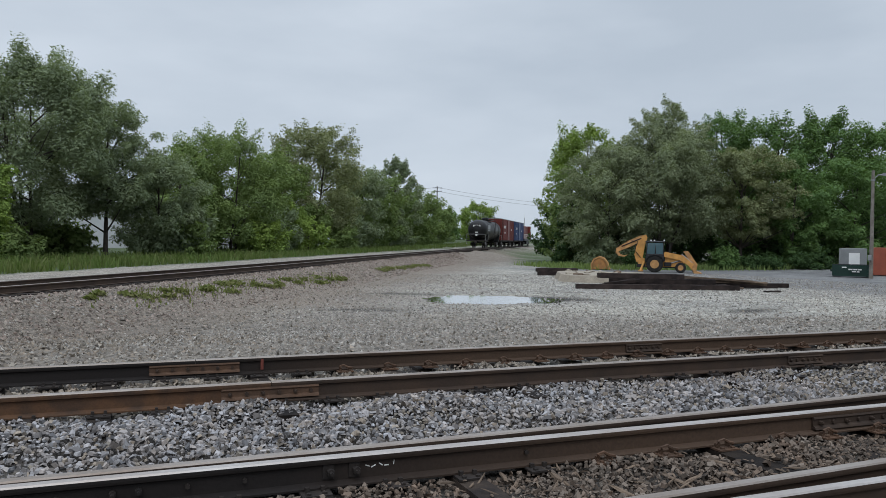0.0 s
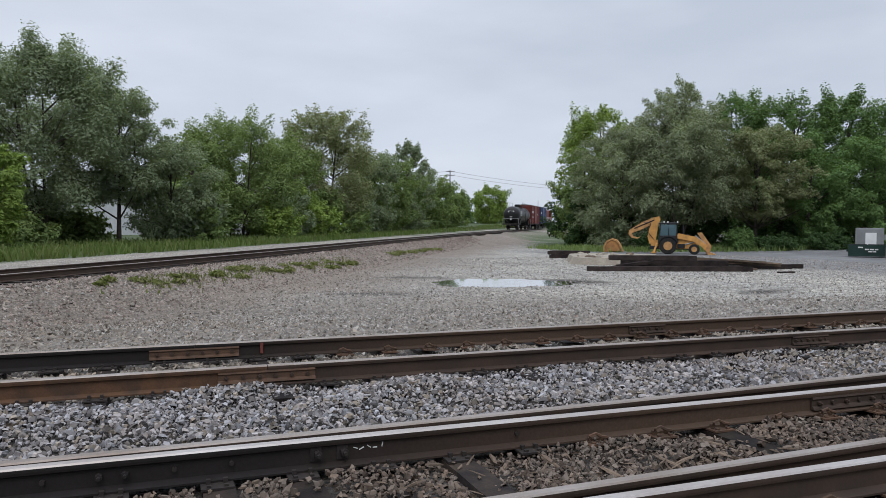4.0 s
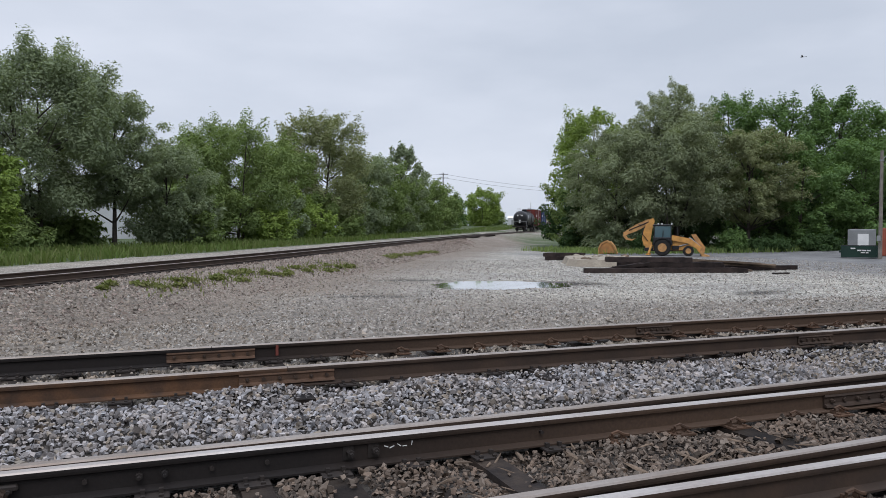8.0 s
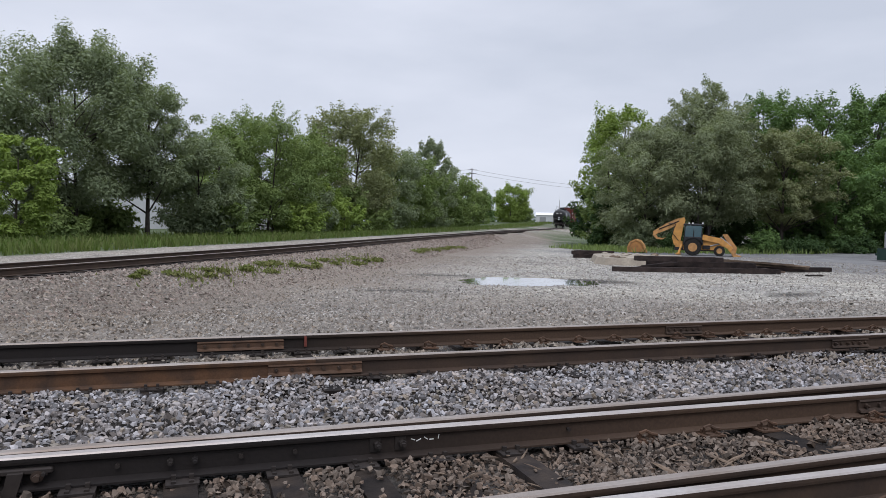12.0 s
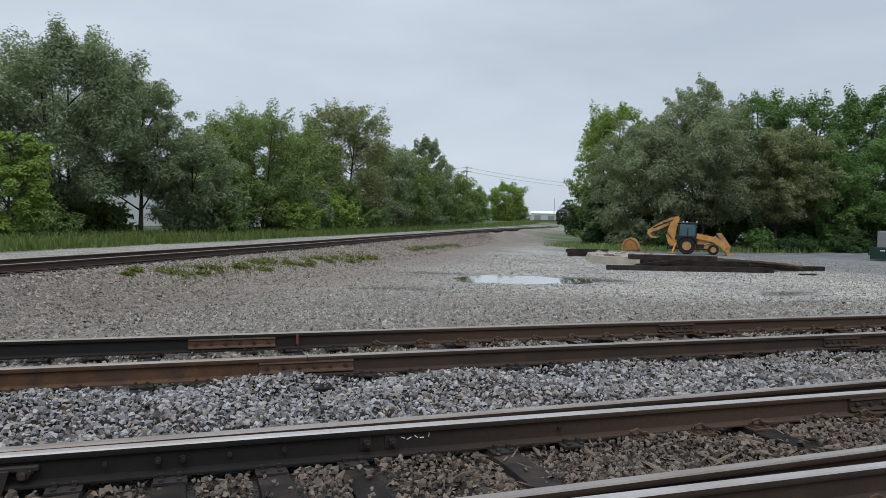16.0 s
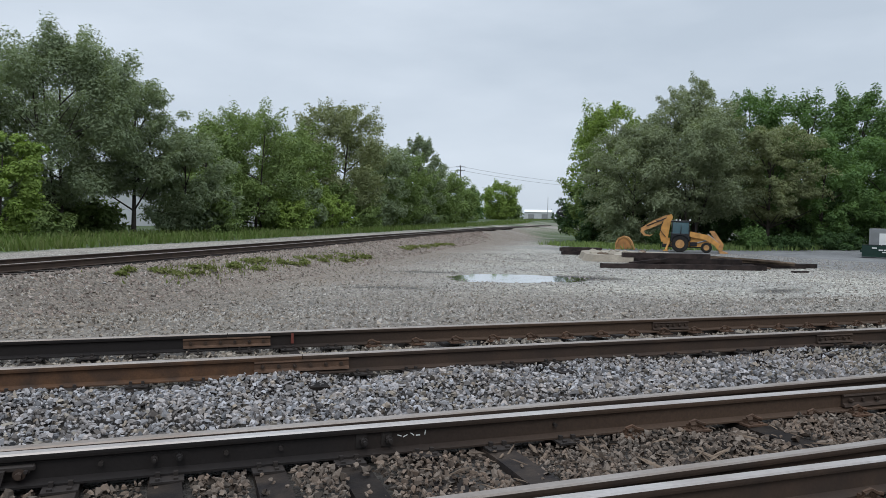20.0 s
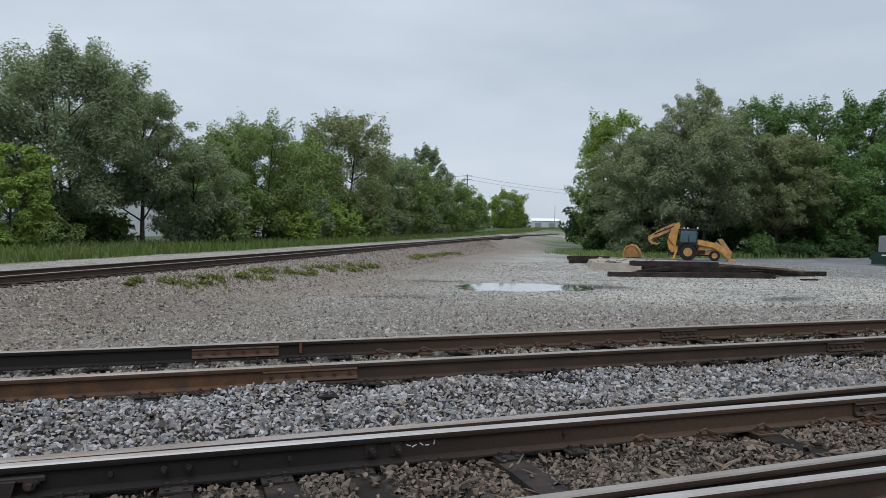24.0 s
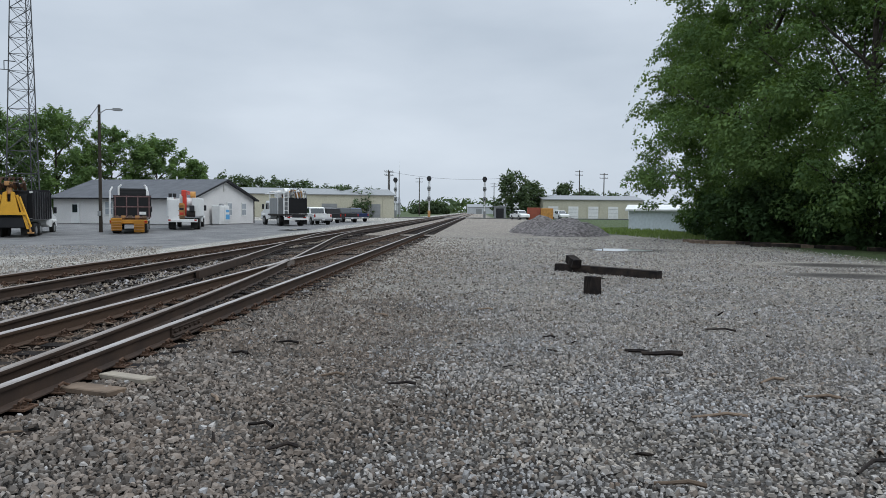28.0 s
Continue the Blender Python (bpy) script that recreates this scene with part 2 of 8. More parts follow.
M_TIE = mat("weathered_tie_wood", (0.013, 0.011, 0.011), 0.85, 0, (0.046, 0.034, 0.026), 4.0, 0.8, 35, 0.6, 0.01, objrand=0.45, spec=0.12)
M_STONE = mat("ballast_stone", (0.236, 0.237, 0.250), 0.85, 0, (0.225, 0.185, 0.155), 0.8, 0.25, 60, 0.3, 0.004, island=0.6, space="World")
M_STONE_N = mat("crushed_stone", (0.256, 0.252, 0.250), 0.88, 0, (0.232, 0.202, 0.168), 0.5, 0.45, 60, 0.3, 0.004, island=0.52, space="World")
M_STONE_Y = mat("yard_gravel_stone", (0.285, 0.272, 0.250), 0.88, 0, (0.225, 0.195, 0.165), 0.4, 0.4, 60, 0.3, 0.004, island=0.5, space="World")
M_STONE_G = mat("dark_grey_crushed_stone", (0.158, 0.142, 0.126), 0.88, 0, (0.146, 0.113, 0.088), 0.6, 0.45, 60, 0.3, 0.004, island=0.55, space="World")
M_STONE_B = mat("brown_ballast_stone", (0.205, 0.185, 0.158), 0.9, 0, (0.195, 0.152, 0.115), 0.8, 0.35, 60, 0.3, 0.004, island=0.6, space="World")
M_STONE_P = mat("pinkish_ballast_stone", (0.270, 0.225, 0.195), 0.9, 0, (0.150, 0.112, 0.092), 0.8, 0.5, 60, 0.3, 0.004, island=0.6, space="World")
M_STONE_T = mat("oily_brown_ballast_stone", (0.118, 0.098, 0.081), 0.9, 0, (0.125, 0.086, 0.062), 0.8, 0.35, 60, 0.3, 0.004, island=0.6, space="World")
M_BARK = mat("bark", (0.045, 0.037, 0.030), 0.9, 0, (0.084, 0.072, 0.060), 3.0, 0.7, 18, 0.6, 0.03)
L_MID = leaf_mat("leaves_mid_green", (0.190, 0.245, 0.088), (0.118, 0.165, 0.062))
L_GREY = leaf_mat("leaves_grey_green", (0.225, 0.265, 0.160), (0.142, 0.176, 0.108))
L_WILLOW = leaf_mat("leaves_willow", (0.232, 0.260, 0.158), (0.152, 0.178, 0.108))
L_OLIVE = leaf_mat("leaves_olive_green", (0.230, 0.245, 0.130), (0.155, 0.175, 0.092))
L_DEEP = leaf_mat("leaves_deep_green", (0.130, 0.205, 0.070), (0.080, 0.136, 0.050))
# Own leaf tone, set to offset the shaded side these trees show.
L_DEEP_OFFSET = leaf_mat("leaves_deep_green_shade_offset", (0.150, 0.222, 0.074), (0.066, 0.112, 0.044))
L_LIME = leaf_mat("leaves_yellow_green", (0.215, 0.285, 0.072), (0.145, 0.205, 0.054))
# Shrub leaves darkened: the shade inside groves is put into the colour.
L_SHADE = leaf_mat("leaves_shrub_shade", (0.062, 0.105, 0.040), (0.040, 0.070, 0.030))
# Haze of distance put into the colour: darker, greyer than the near leaves.
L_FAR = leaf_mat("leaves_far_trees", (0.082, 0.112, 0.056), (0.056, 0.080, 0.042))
L_GRASS = leaf_mat("grass_blades", (0.088, 0.140, 0.040), (0.105, 0.120, 0.045))
L_WEED = leaf_mat("weeds", (0.115, 0.145, 0.045), (0.15, 0.145, 0.060))
M_WATER = mat("puddle_water", (0.030, 0.030, 0.030), 0.03, 0, None, 2.0, 0.1, 5.0, 0.0, 0.004, spec=1.0, coat=1.0)
M_WATER.node_tree.nodes["Principled BSDF"].inputs["Metallic"].default_value = 0.0


# ---- mesh helpers ----
def mesh_of(name, verts, faces, material):
    me = bpy.data.meshes.new(name)
    me.from_pydata(verts, [], faces)
    me.materials.append(material)
    me.update()
    return me


def part(name, bm, material, parent=None, label="", smooth=False):
    """Links a bmesh as one mesh object, under a thing or a part."""
    me = bpy.data.meshes.new(name)
    bmesh.ops.recalc_face_normals(bm, faces=bm.faces)
    bm.to_mesh(me)
    bm.free()
    for mm in material if isinstance(material, (list, tuple)) else [material]:
        me.materials.append(mm)
    if smooth:
        for p in me.polygons:
            p.use_smooth = True
    ob = new(name, me)
    if parent:
        ob.parent = parent
    if label:
        ob["label"] = label
    return ob


def empty(name, m=None):
    ob = new(name)
    ob.empty_display_size = 0.2
    if m is not None:
        ob.matrix_basis = m
    return ob


def box(bm, c, s, rot=None, bevel=0.0, taper=None):
    """A block of size s round c; taper shrinks the top in x and y."""
    r = bmesh.ops.create_cube(bm, size=1)
    vs = r["verts"]
    for v in vs:
        k = (taper or (1, 1)) if v.co.z > 0 else (1, 1)
        v.co = Vector((v.co.x * s[0] * k[0], v.co.y * s[1] * k[1], v.co.z * s[2]))
    if bevel:
        es = list({e for v in vs for e in v.link_edges})
        out = bmesh.ops.bevel(bm, geom=es, offset=bevel, segments=1, affect="EDGES")
        vs = list({v for v in out["verts"]} | {v for v in vs if v.is_valid})
    m = Matrix.Translation(c) @ (rot or Matrix.Identity(4))
    for v in vs:
        v.co = m @ v.co
    return bm


def rod(bm, a, b, r, r2=None, n=10):
    """A round bar from a to b."""
    a, b = Vector(a), Vector(b)
    d = b - a
    m = Matrix.Translation((a + b) / 2) @ d.to_track_quat("Z", "Y").to_matrix().to_4x4()
    bmesh.ops.create_cone(bm, cap_ends=True, segments=n, radius1=r, radius2=r if r2 is None else r2, depth=d.length, matrix=m)
    return bm


def prism(bm, pts, y0, y1, axis="y"):
    """A flat outline of (x, z) drawn out from y0 to y1 (or of (y, z) along x, or (x, y) along z)."""
    def at(p, k):
        return {"y": (p[0], k, p[1]), "x": (k, p[0], p[1]), "z": (p[0], p[1], k)}[axis]
    a = [bm.verts.new(at(p, y0)) for p in pts]
    b = [bm.verts.new(at(p, y1)) for p in pts]
    bm.faces.new(a)
    bm.faces.new(b[::-1])
    for i in range(len(pts)):
        j = (i + 1) % len(pts)
        bm.faces.new((a[i], b[i], b[j], a[j]))
    return bm


B = bmesh.new


def RX(a):
    return Matrix.Rotation(radians(a), 4, "X")


def RY(a):
    return Matrix.Rotation(radians(a), 4, "Y")


def RZ(a):
    return Matrix.Rotation(radians(a), 4, "Z")


# ---- lie of the land ----
MAIN = [(-60, -70, 0.25), (-32, -24, 0.28), (-13.5, 5.4, 0.3), (-4.2, 20.8, 0.3), (5.3, 36.6, 0.32), (15, 53.4, 0.36), (26, 71.2, 0.42),
        (45, 99.8, 0.66), (76, 145, 0.85), (100, 181, 1.2), (180, 300, 1.9), (400, 630, 2.0)]


def ease(a, b, v):
    t = np.clip((np.asarray(v, float) - a) / (b - a), 0, 1)
    return t * t * (3 - 2 * t)


def main_line(x, y):
    """Distance to the main line, its rail height there, and the side (1: beyond it)."""
    x, y = np.asarray(x, float), np.asarray(y, float)
    best, zz, side = np.full(x.shape, 1e9), np.zeros(x.shape), np.ones(x.shape)
    for (x0, y0, z0), (x1, y1, z1) in zip(MAIN, MAIN[1:]):
        dx, dy = x1 - x0, y1 - y0
        s = np.clip(((x - x0) * dx + (y - y0) * dy) / (dx * dx + dy * dy), 0, 1)
        px, py = x0 + s * dx, y0 + s * dy
        d = np.hypot(x - px, y - py)
        k = d < best
        best = np.where(k, d, best)
        zz = np.where(k, z0 + s * (z1 - z0), zz)
        side = np.where(k, np.sign(dx * (y - py) - dy * (x - px)), side)
    return best, zz, side


def ground_z(x, y):
    """The height of the ground: the yard lies lower than the tracks, the main line on a low bank."""
    x, y = np.asarray(x, float), np.asarray(y, float)
    low = ease(10.5, 19, y) * (1 - ease(45, 76, x))
    dip = -0.62 * low - 0.05 * (1 - low) - 0.05 * (1 - ease(1.6, 2.6, y))
    d, z, side = main_line(x, y)
    base = np.where(side < 0, dip, np.maximum(dip, -0.35) + (z - 0.12 - np.maximum(dip, -0.35)) * ease(60, 30, d)) + ease(90, 220, np.hypot(x, y)) * np.clip(z - 0.3, 0, 1) * ease(60, 20, d)
    w = np.where(side < 0, 1 - ease(1.5, 5.2, d), 1 - ease(1.6, 3.8, d))
    return base + (z - 0.22 - base) * w


def gz(x, y):
    return float(ground_z(np.array([x]), np.array([y]))[0])


def spread(lo, hi, fine_lo, fine_hi, step, grow=1.35):
    a = list(np.arange(fine_lo, fine_hi + step / 2, step))
    k, s = a[-1], step
    while k < hi:
        s *= grow
        k += s
        a.append(min(k, hi))
    k, s = a[0], step
    while k > lo:
        s *= grow
        k -= s
        a.insert(0, max(k, lo))
    return np.array(a)


gx, gy = spread(-2500, 2500, -16, 80, 0.6), spread(-2500, 2500, -16, 60, 0.6)
GX, GY = np.meshgrid(gx, gy, indexing="ij")
GZ = ground_z(GX, GY)
nx, ny = len(gx), len(gy)
me = bpy.data.meshes.new("ground")
idx = np.arange(nx * ny).reshape(nx, ny)
quads = np.stack([idx[:-1, :-1], idx[1:, :-1], idx[1:, 1:], idx[:-1, 1:]], -1).reshape(-1, 4)
me.vertices.add(nx * ny)
me.vertices.foreach_set("co", np.stack([GX, GY, GZ], -1).astype(np.float32).ravel())
me.loops.add(len(quads) * 4)
me.loops.foreach_set("vertex_index", quads.astype(np.int32).ravel())
me.polygons.add(len(quads))
me.polygons.foreach_set("loop_start", np.arange(0, len(quads) * 4, 4, dtype=np.int32))
me.polygons.foreach_set("loop_total", np.full(len(quads), 4, dtype=np.int32))
me.update()
# what covers the ground: dirt, grass, paving; alpha: painted gap shade, dark stains
d_m, z_m, s_m = main_line(GX, GY)
wob = 1.2 * np.sin(GX * 0.35 + 1) * np.cos(GY * 0.28) + 0.6 * np.sin(GX * 1.1 + GY * 0.7)
dirt = np.maximum(np.where(s_m < 0, ease(11.5, 5.0, d_m + wob), ease(6.0, 4.0, d_m) * 0.5) * 0.95, 0.75 * ease(16, 6, np.hypot((GX + 4) / 1.6, GY - 14)))
dirt = np.maximum(dirt, 0.8 * ease(11.5, 10.2, GY) * ease(2.2, 3.0, GY))
dirt = np.maximum(dirt, 0.35 * ease(3.4, 1.5, GY + 0.6 * wob) * ease(90, 50, GX))
dirt = np.maximum(dirt, 0.6 * ease(36, 52, GX) * ease(11, 8, GY) * ease(-11, -9, GY))
far_r = np.hypot(GX, GY)
grass = np.where(s_m > 0, ease(4.2, 5.4, d_m + 0.4 * wob), 0)
grass = np.maximum(grass, ease(49, 53, GY + wob + (GX - 30) * 0.1) * ease(4.5, 6.5, d_m) * (s_m < 0) * ease(75, 60, GX) * ease(32.5, 35, GX - 0.5 * np.maximum(0, GY - 64) + 0.4 * wob))
grass = np.maximum(grass, ease(-9.0, -10.5, GY + 0.5 * wob) * ease(52, 57, GX))
grass = np.maximum(grass, ease(-13, -15, GY))
grass = np.maximum(grass, ease(150, 190, far_r) * ease(8, 10, np.abs(GY - 6)) * ease(5, 7, d_m))
pave = ease(30.5, 35, GX + 0.8 * wob + 0.12 * np.abs(GY - 22)) * ease(12.8, 14.6, GY + 0.3 * wob) * ease(110, 100, GX) * ease(62, 52, GY) * (s_m < 0) * 0.95
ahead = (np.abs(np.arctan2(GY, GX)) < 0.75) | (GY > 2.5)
# Shade in the gaps under the stones, painted into the ground colour.
gap_shade_stain = ease(12, 8, np.hypot(GX, GY)) * ease(11, 9, GY) * ease(-9, -6, GX) * np.where(ahead, 1, ease(8.5, 6.5, np.hypot(GX, GY)))
gap_shade_stain = np.maximum(gap_shade_stain, ease(30, 16, GX) * ease(-8, -4, GX) * ease(2.4, 3.0, GY) * ease(10.5, 9.2, GY))
gap_shade_stain = np.maximum(gap_shade_stain, 0.3 * ease(26, 17, np.hypot(GX, GY)) * ease(9.0, 10.0, GY))
gap_shade_stain = np.maximum(gap_shade_stain, 0.45 * ease(34, 16, np.hypot(GX, GY)) * (GY < 2.4) * (np.abs(np.arctan2(GY, GX)) < 0.75))
# Dark stains on the gravel share the mask.
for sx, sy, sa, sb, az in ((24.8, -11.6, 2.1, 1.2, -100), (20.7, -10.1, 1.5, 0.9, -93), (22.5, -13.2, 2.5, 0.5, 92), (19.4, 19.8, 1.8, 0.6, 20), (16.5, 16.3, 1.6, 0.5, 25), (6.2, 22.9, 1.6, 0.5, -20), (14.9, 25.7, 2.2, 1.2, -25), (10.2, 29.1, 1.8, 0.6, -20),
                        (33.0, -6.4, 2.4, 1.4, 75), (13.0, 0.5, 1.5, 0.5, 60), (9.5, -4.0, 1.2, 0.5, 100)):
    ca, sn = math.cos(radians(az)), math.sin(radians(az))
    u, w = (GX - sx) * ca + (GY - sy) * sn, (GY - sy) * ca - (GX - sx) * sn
    gap_shade_stain = np.maximum(gap_shade_stain, ease(1.25, 0.6, np.hypot(u / sa, w / sb) + 0.12 * wob))
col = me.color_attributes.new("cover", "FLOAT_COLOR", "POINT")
col.data.foreach_set("color", np.stack([dirt, grass, pave, gap_shade_stain * 0.92], -1).astype(np.float32).ravel())
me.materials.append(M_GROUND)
for p in me.polygons:
    p.use_smooth = True
ground = tagged(new("ground", me), "gravel rail yard with dirt, grass and pavement", "ground", kind="structure")


# ---- rails ----
RAIL = [(-0.076, 0), (0.076, 0), (0.076, 0.012), (0.012, 0.030), (0.009, 0.130), (0.034, 0.142), (0.037, 0.158), (0.037, 0.176), (0.029, 0.186),
        (-0.029, 0.186), (-0.037, 0.176), (-0.037, 0.158), (-0.034, 0.142), (-0.009, 0.130), (-0.012, 0.030), (-0.076, 0.012)]


def rail_mesh(name, line, top_mat, side_mat):
    """A rail swept along points of its head's centre (x, y, z of the head)."""
    pts = [Vector(p) for p in line]
    n = len(RAIL)
    verts, faces, tops = [], [], []
    for i, p in enumerate(pts):
        d = (pts[min(i + 1, len(pts) - 1)] - pts[max(i - 1, 0)]).normalized()
        side = Vector((d.y, -d.x, 0)).normalized()
        for a, b in RAIL:
            verts.append(p + side * a + Vector((0, 0, b - 0.186)))
    for i in range(len(pts) - 1):
        for k in range(n):
            j = (k + 1) % n
            faces.append((i * n + k, i * n + j, (i + 1) * n + j, (i + 1) * n + k))
            tops.append(k in (7, 8, 9))
    faces += [tuple(range(n)), tuple(range((len(pts) - 1) * n, len(pts) * n))[::-1]]
    tops += [False, False]
    me = mesh_of(name, verts, faces, side_mat)
    me.materials.append(top_mat)
    me.polygons.foreach_set("material_index", [1 if t else 0 for t in tops])
    bm = bmesh.new()
    bm.from_mesh(me)
    bmesh.ops.recalc_face_normals(bm, faces=bm.faces)
    bm.to_mesh(me)
    bm.free()
    return me


Y_B, Y_A, GAUGE = 3.29, 4.795, 1.505


def y_c(x):
    """The nearer rail of the back track."""
    return 7.20 + 0.012 * min(max(x, -20), 40)


def lead(x):
    """How far the crossover has left the near track."""
    if x < -6:
        return 0.09
    if x < 22:
        return 0.13 + 0.02 * x + 0.0024 * x * x
    a, s = 0.13 + 0.44 + 0.0024 * 484, 0.1256
    end = y_c(52) - Y_B
    x2 = 22 + (end - a) / s
    if x < x2 - 8:
        return a + s * (x - 22)
    if x < x2 + 8:
        u = (x - (x2 - 8)) / 16
        return a + s * (x2 - 8 - 22) + s * 16 * (u - u * u / 2)
    return end


def track(name, label):
    return tagged(empty(name), label, "railway track", "tracks", kind="structure")


def add_rail(parent, fy, x0, x1, z, top, side=M_RUST, step=1.0, label=""):
    xs = list(np.arange(x0, x1, step)) + [x1]
    ob = new("rail", rail_mesh("rail", [(x, fy(x), z) for x in xs], top, side))
    ob.parent = parent
    if label:
        ob["label"] = label
    return ob


near_track = track("near_track", "railway track with worn steel rails on ballast, turnout beside it")
add_rail(near_track, lambda x: Y_B, -60, 420, 0.2, M_SHINE, step=4)
add_rail(near_track, lambda x: Y_A, -9, 420, 0.2, M_SHINE, M_WEB, 4)
cross_track = track("crossover_track", "curved crossover rails leaving the near track")
add_rail(cross_track, lambda x: Y_A + lead(x), -60, 60, 0.2, M_DULL)
add_rail(cross_track, lambda x: Y_B + lead(x), -9, 60, 0.2, M_DULL)
back_track = track("back_track", "railway track with brown rusty rails behind the near track")
for off, cut in ((0, 1.19), (GAUGE, 0.60)):
    add_rail(back_track, lambda x: y_c(x) + off, -60, cut - 0.003, 0.24, M_DULL, M_RUST2 if off == 0 else M_WEB, 4)
    add_rail(back_track, lambda x: y_c(x) + off, cut + 0.003, 420, 0.24, M_DULL, M_RUST if off == 0 else M_WEB, 4)


def main_points(off, n_sub=4):
    """Points along the main line, off metres to its far side, at rail height."""
    P = [Vector(p) for p in MAIN]
    out = []
    for i in range(len(P) - 1):
        p0, p1, p2, p3 = P[max(i - 1, 0)], P[i], P[i + 1], P[min(i + 2, len(P) - 1)]
        for k in range(n_sub):
            t = k / n_sub
            q = 0.5 * (2 * p1 + (p2 - p0) * t + (2 * p0 - 5 * p1 + 4 * p2 - p3) * t * t + (3 * p1 - p0 - 3 * p2 + p3) * t ** 3)
            d = 0.5 * ((p2 - p0) + 2 * (2 * p0 - 5 * p1 + 4 * p2 - p3) * t + 3 * (3 * p1 - p0 - 3 * p2 + p3) * t * t)
            d.z = 0
            d.normalize()
            out.append((q + Vector((-d.y, d.x, 0)) * off, d))
    return out


main_track = track("main_track", "railway main line on a low ballast bank")
for off in (-GAUGE / 2, GAUGE / 2):
    ob = new("rail", rail_mesh("rail", [q for q, d in main_points(off)], M_DULL, M_RUST))
    ob.parent = main_track


# ---- trees ----
def unit(v):
    return v / (np.linalg.norm(v, axis=1)[:, None] + 1e-9)


def leaf_cloud(rng, puffs, count, leaf, droop=0.3, loose=0.28, tri=False, shell=0.5):
    """Corners of leaves on the skin of clumps (x, y, z, rx, rz and, if long, the way and the stretch of a plume)."""
    puffs = np.array([tuple(p) + (0, 0, 1, 1)[len(p) - 5:] if len(p) < 9 else p for p in puffs], float)
    w = puffs[:, 3] * puffs[:, 4] * puffs[:, 8] ** 0.7
    pick = rng.choice(len(puffs), count, p=w / w.sum())
    pf = puffs[pick]
    d = rng.normal(size=(count, 3))
    d[:, 2] += 0.25
    d = unit(d)
    r = 1 - shell * rng.random(count) ** 1.4
    r *= 1 + 0.35 * rng.random(count) * (rng.random(count) < 0.12)
    rel = d * r[:, None] * pf[:, [3, 3, 4]]
    along = (rel * pf[:, 5:8]).sum(1)
    rel += pf[:, 5:8] * (along * (pf[:, 8] - 1))[:, None]
    rel[:, 2] -= droop * 0.35 * (rel[:, 0] ** 2 + rel[:, 1] ** 2) / np.maximum(pf[:, 3], 0.1)
    pos = pf[:, :3] + rel
    nrm = unit(d * 0.8 + np.array([0, 0, 0.55]) + rng.normal(size=(count, 3)) * loose)
    ax = np.cross(nrm, rng.normal(size=(count, 3)))
    ax = unit(ax) + d * 0.35
    ax[:, 2] -= droop * rng.random(count) * 1.5
    ax = unit(ax)
    sd = unit(np.cross(nrm, ax))
    ln = leaf * (0.55 + 0.9 * rng.random(count))[:, None]
    wd = ln * (0.28 + 0.17 * rng.random(count))[:, None]
    if tri:
        k = np.where(rng.random((count, 1)) < 0.5, 1.0, -1.0)
        v = np.stack([pos, pos + ax * ln * 0.5 + sd * wd * k * 1.3, pos + ax * ln - sd * wd * k * 0.7], 1)
    else:
        v = np.stack([pos, pos + ax * ln * 0.45 + sd * wd + nrm * wd * 0.3, pos + ax * ln, pos + ax * ln * 0.45 - sd * wd + nrm * wd * 0.3], 1)
    return v.reshape(-1, 3)


def quads_mesh(name, v, material, c=4):
    n = len(v) // c
    me = bpy.data.meshes.new(name)
    me.vertices.add(n * c)
    me.vertices.foreach_set("co", v.astype(np.float32).ravel())
    me.loops.add(n * c)
    me.loops.foreach_set("vertex_index", np.arange(n * c, dtype=np.int32))
    me.polygons.add(n)
    me.polygons.foreach_set("loop_start", np.arange(0, n * c, c, dtype=np.int32))
    me.polygons.foreach_set("loop_total", np.full(n, c, dtype=np.int32))
    me.materials.append(material)
    me.update()
    me.shade_flat()
    return me


def limb(bm, pts, r0, r1, n=6):
    """A tapering branch along points."""
    rings = []
    for i, p in enumerate(pts):
        d = (pts[min(i + 1, len(pts) - 1)] - pts[max(i - 1, 0)]).normalized()
        q = d.to_track_quat("Z", "Y")
        r = r0 + (r1 - r0) * i / (len(pts) - 1)
        rings.append([bm.verts.new(p + q @ Vector((math.cos(2 * math.pi * k / n) * r, math.sin(2 * math.pi * k / n) * r, 0))) for k in range(n)])
    for a, b in zip(rings, rings[1:]):
        for k in range(n):
            bm.faces.new((a[k], a[(k + 1) % n], b[(k + 1) % n], b[k]))


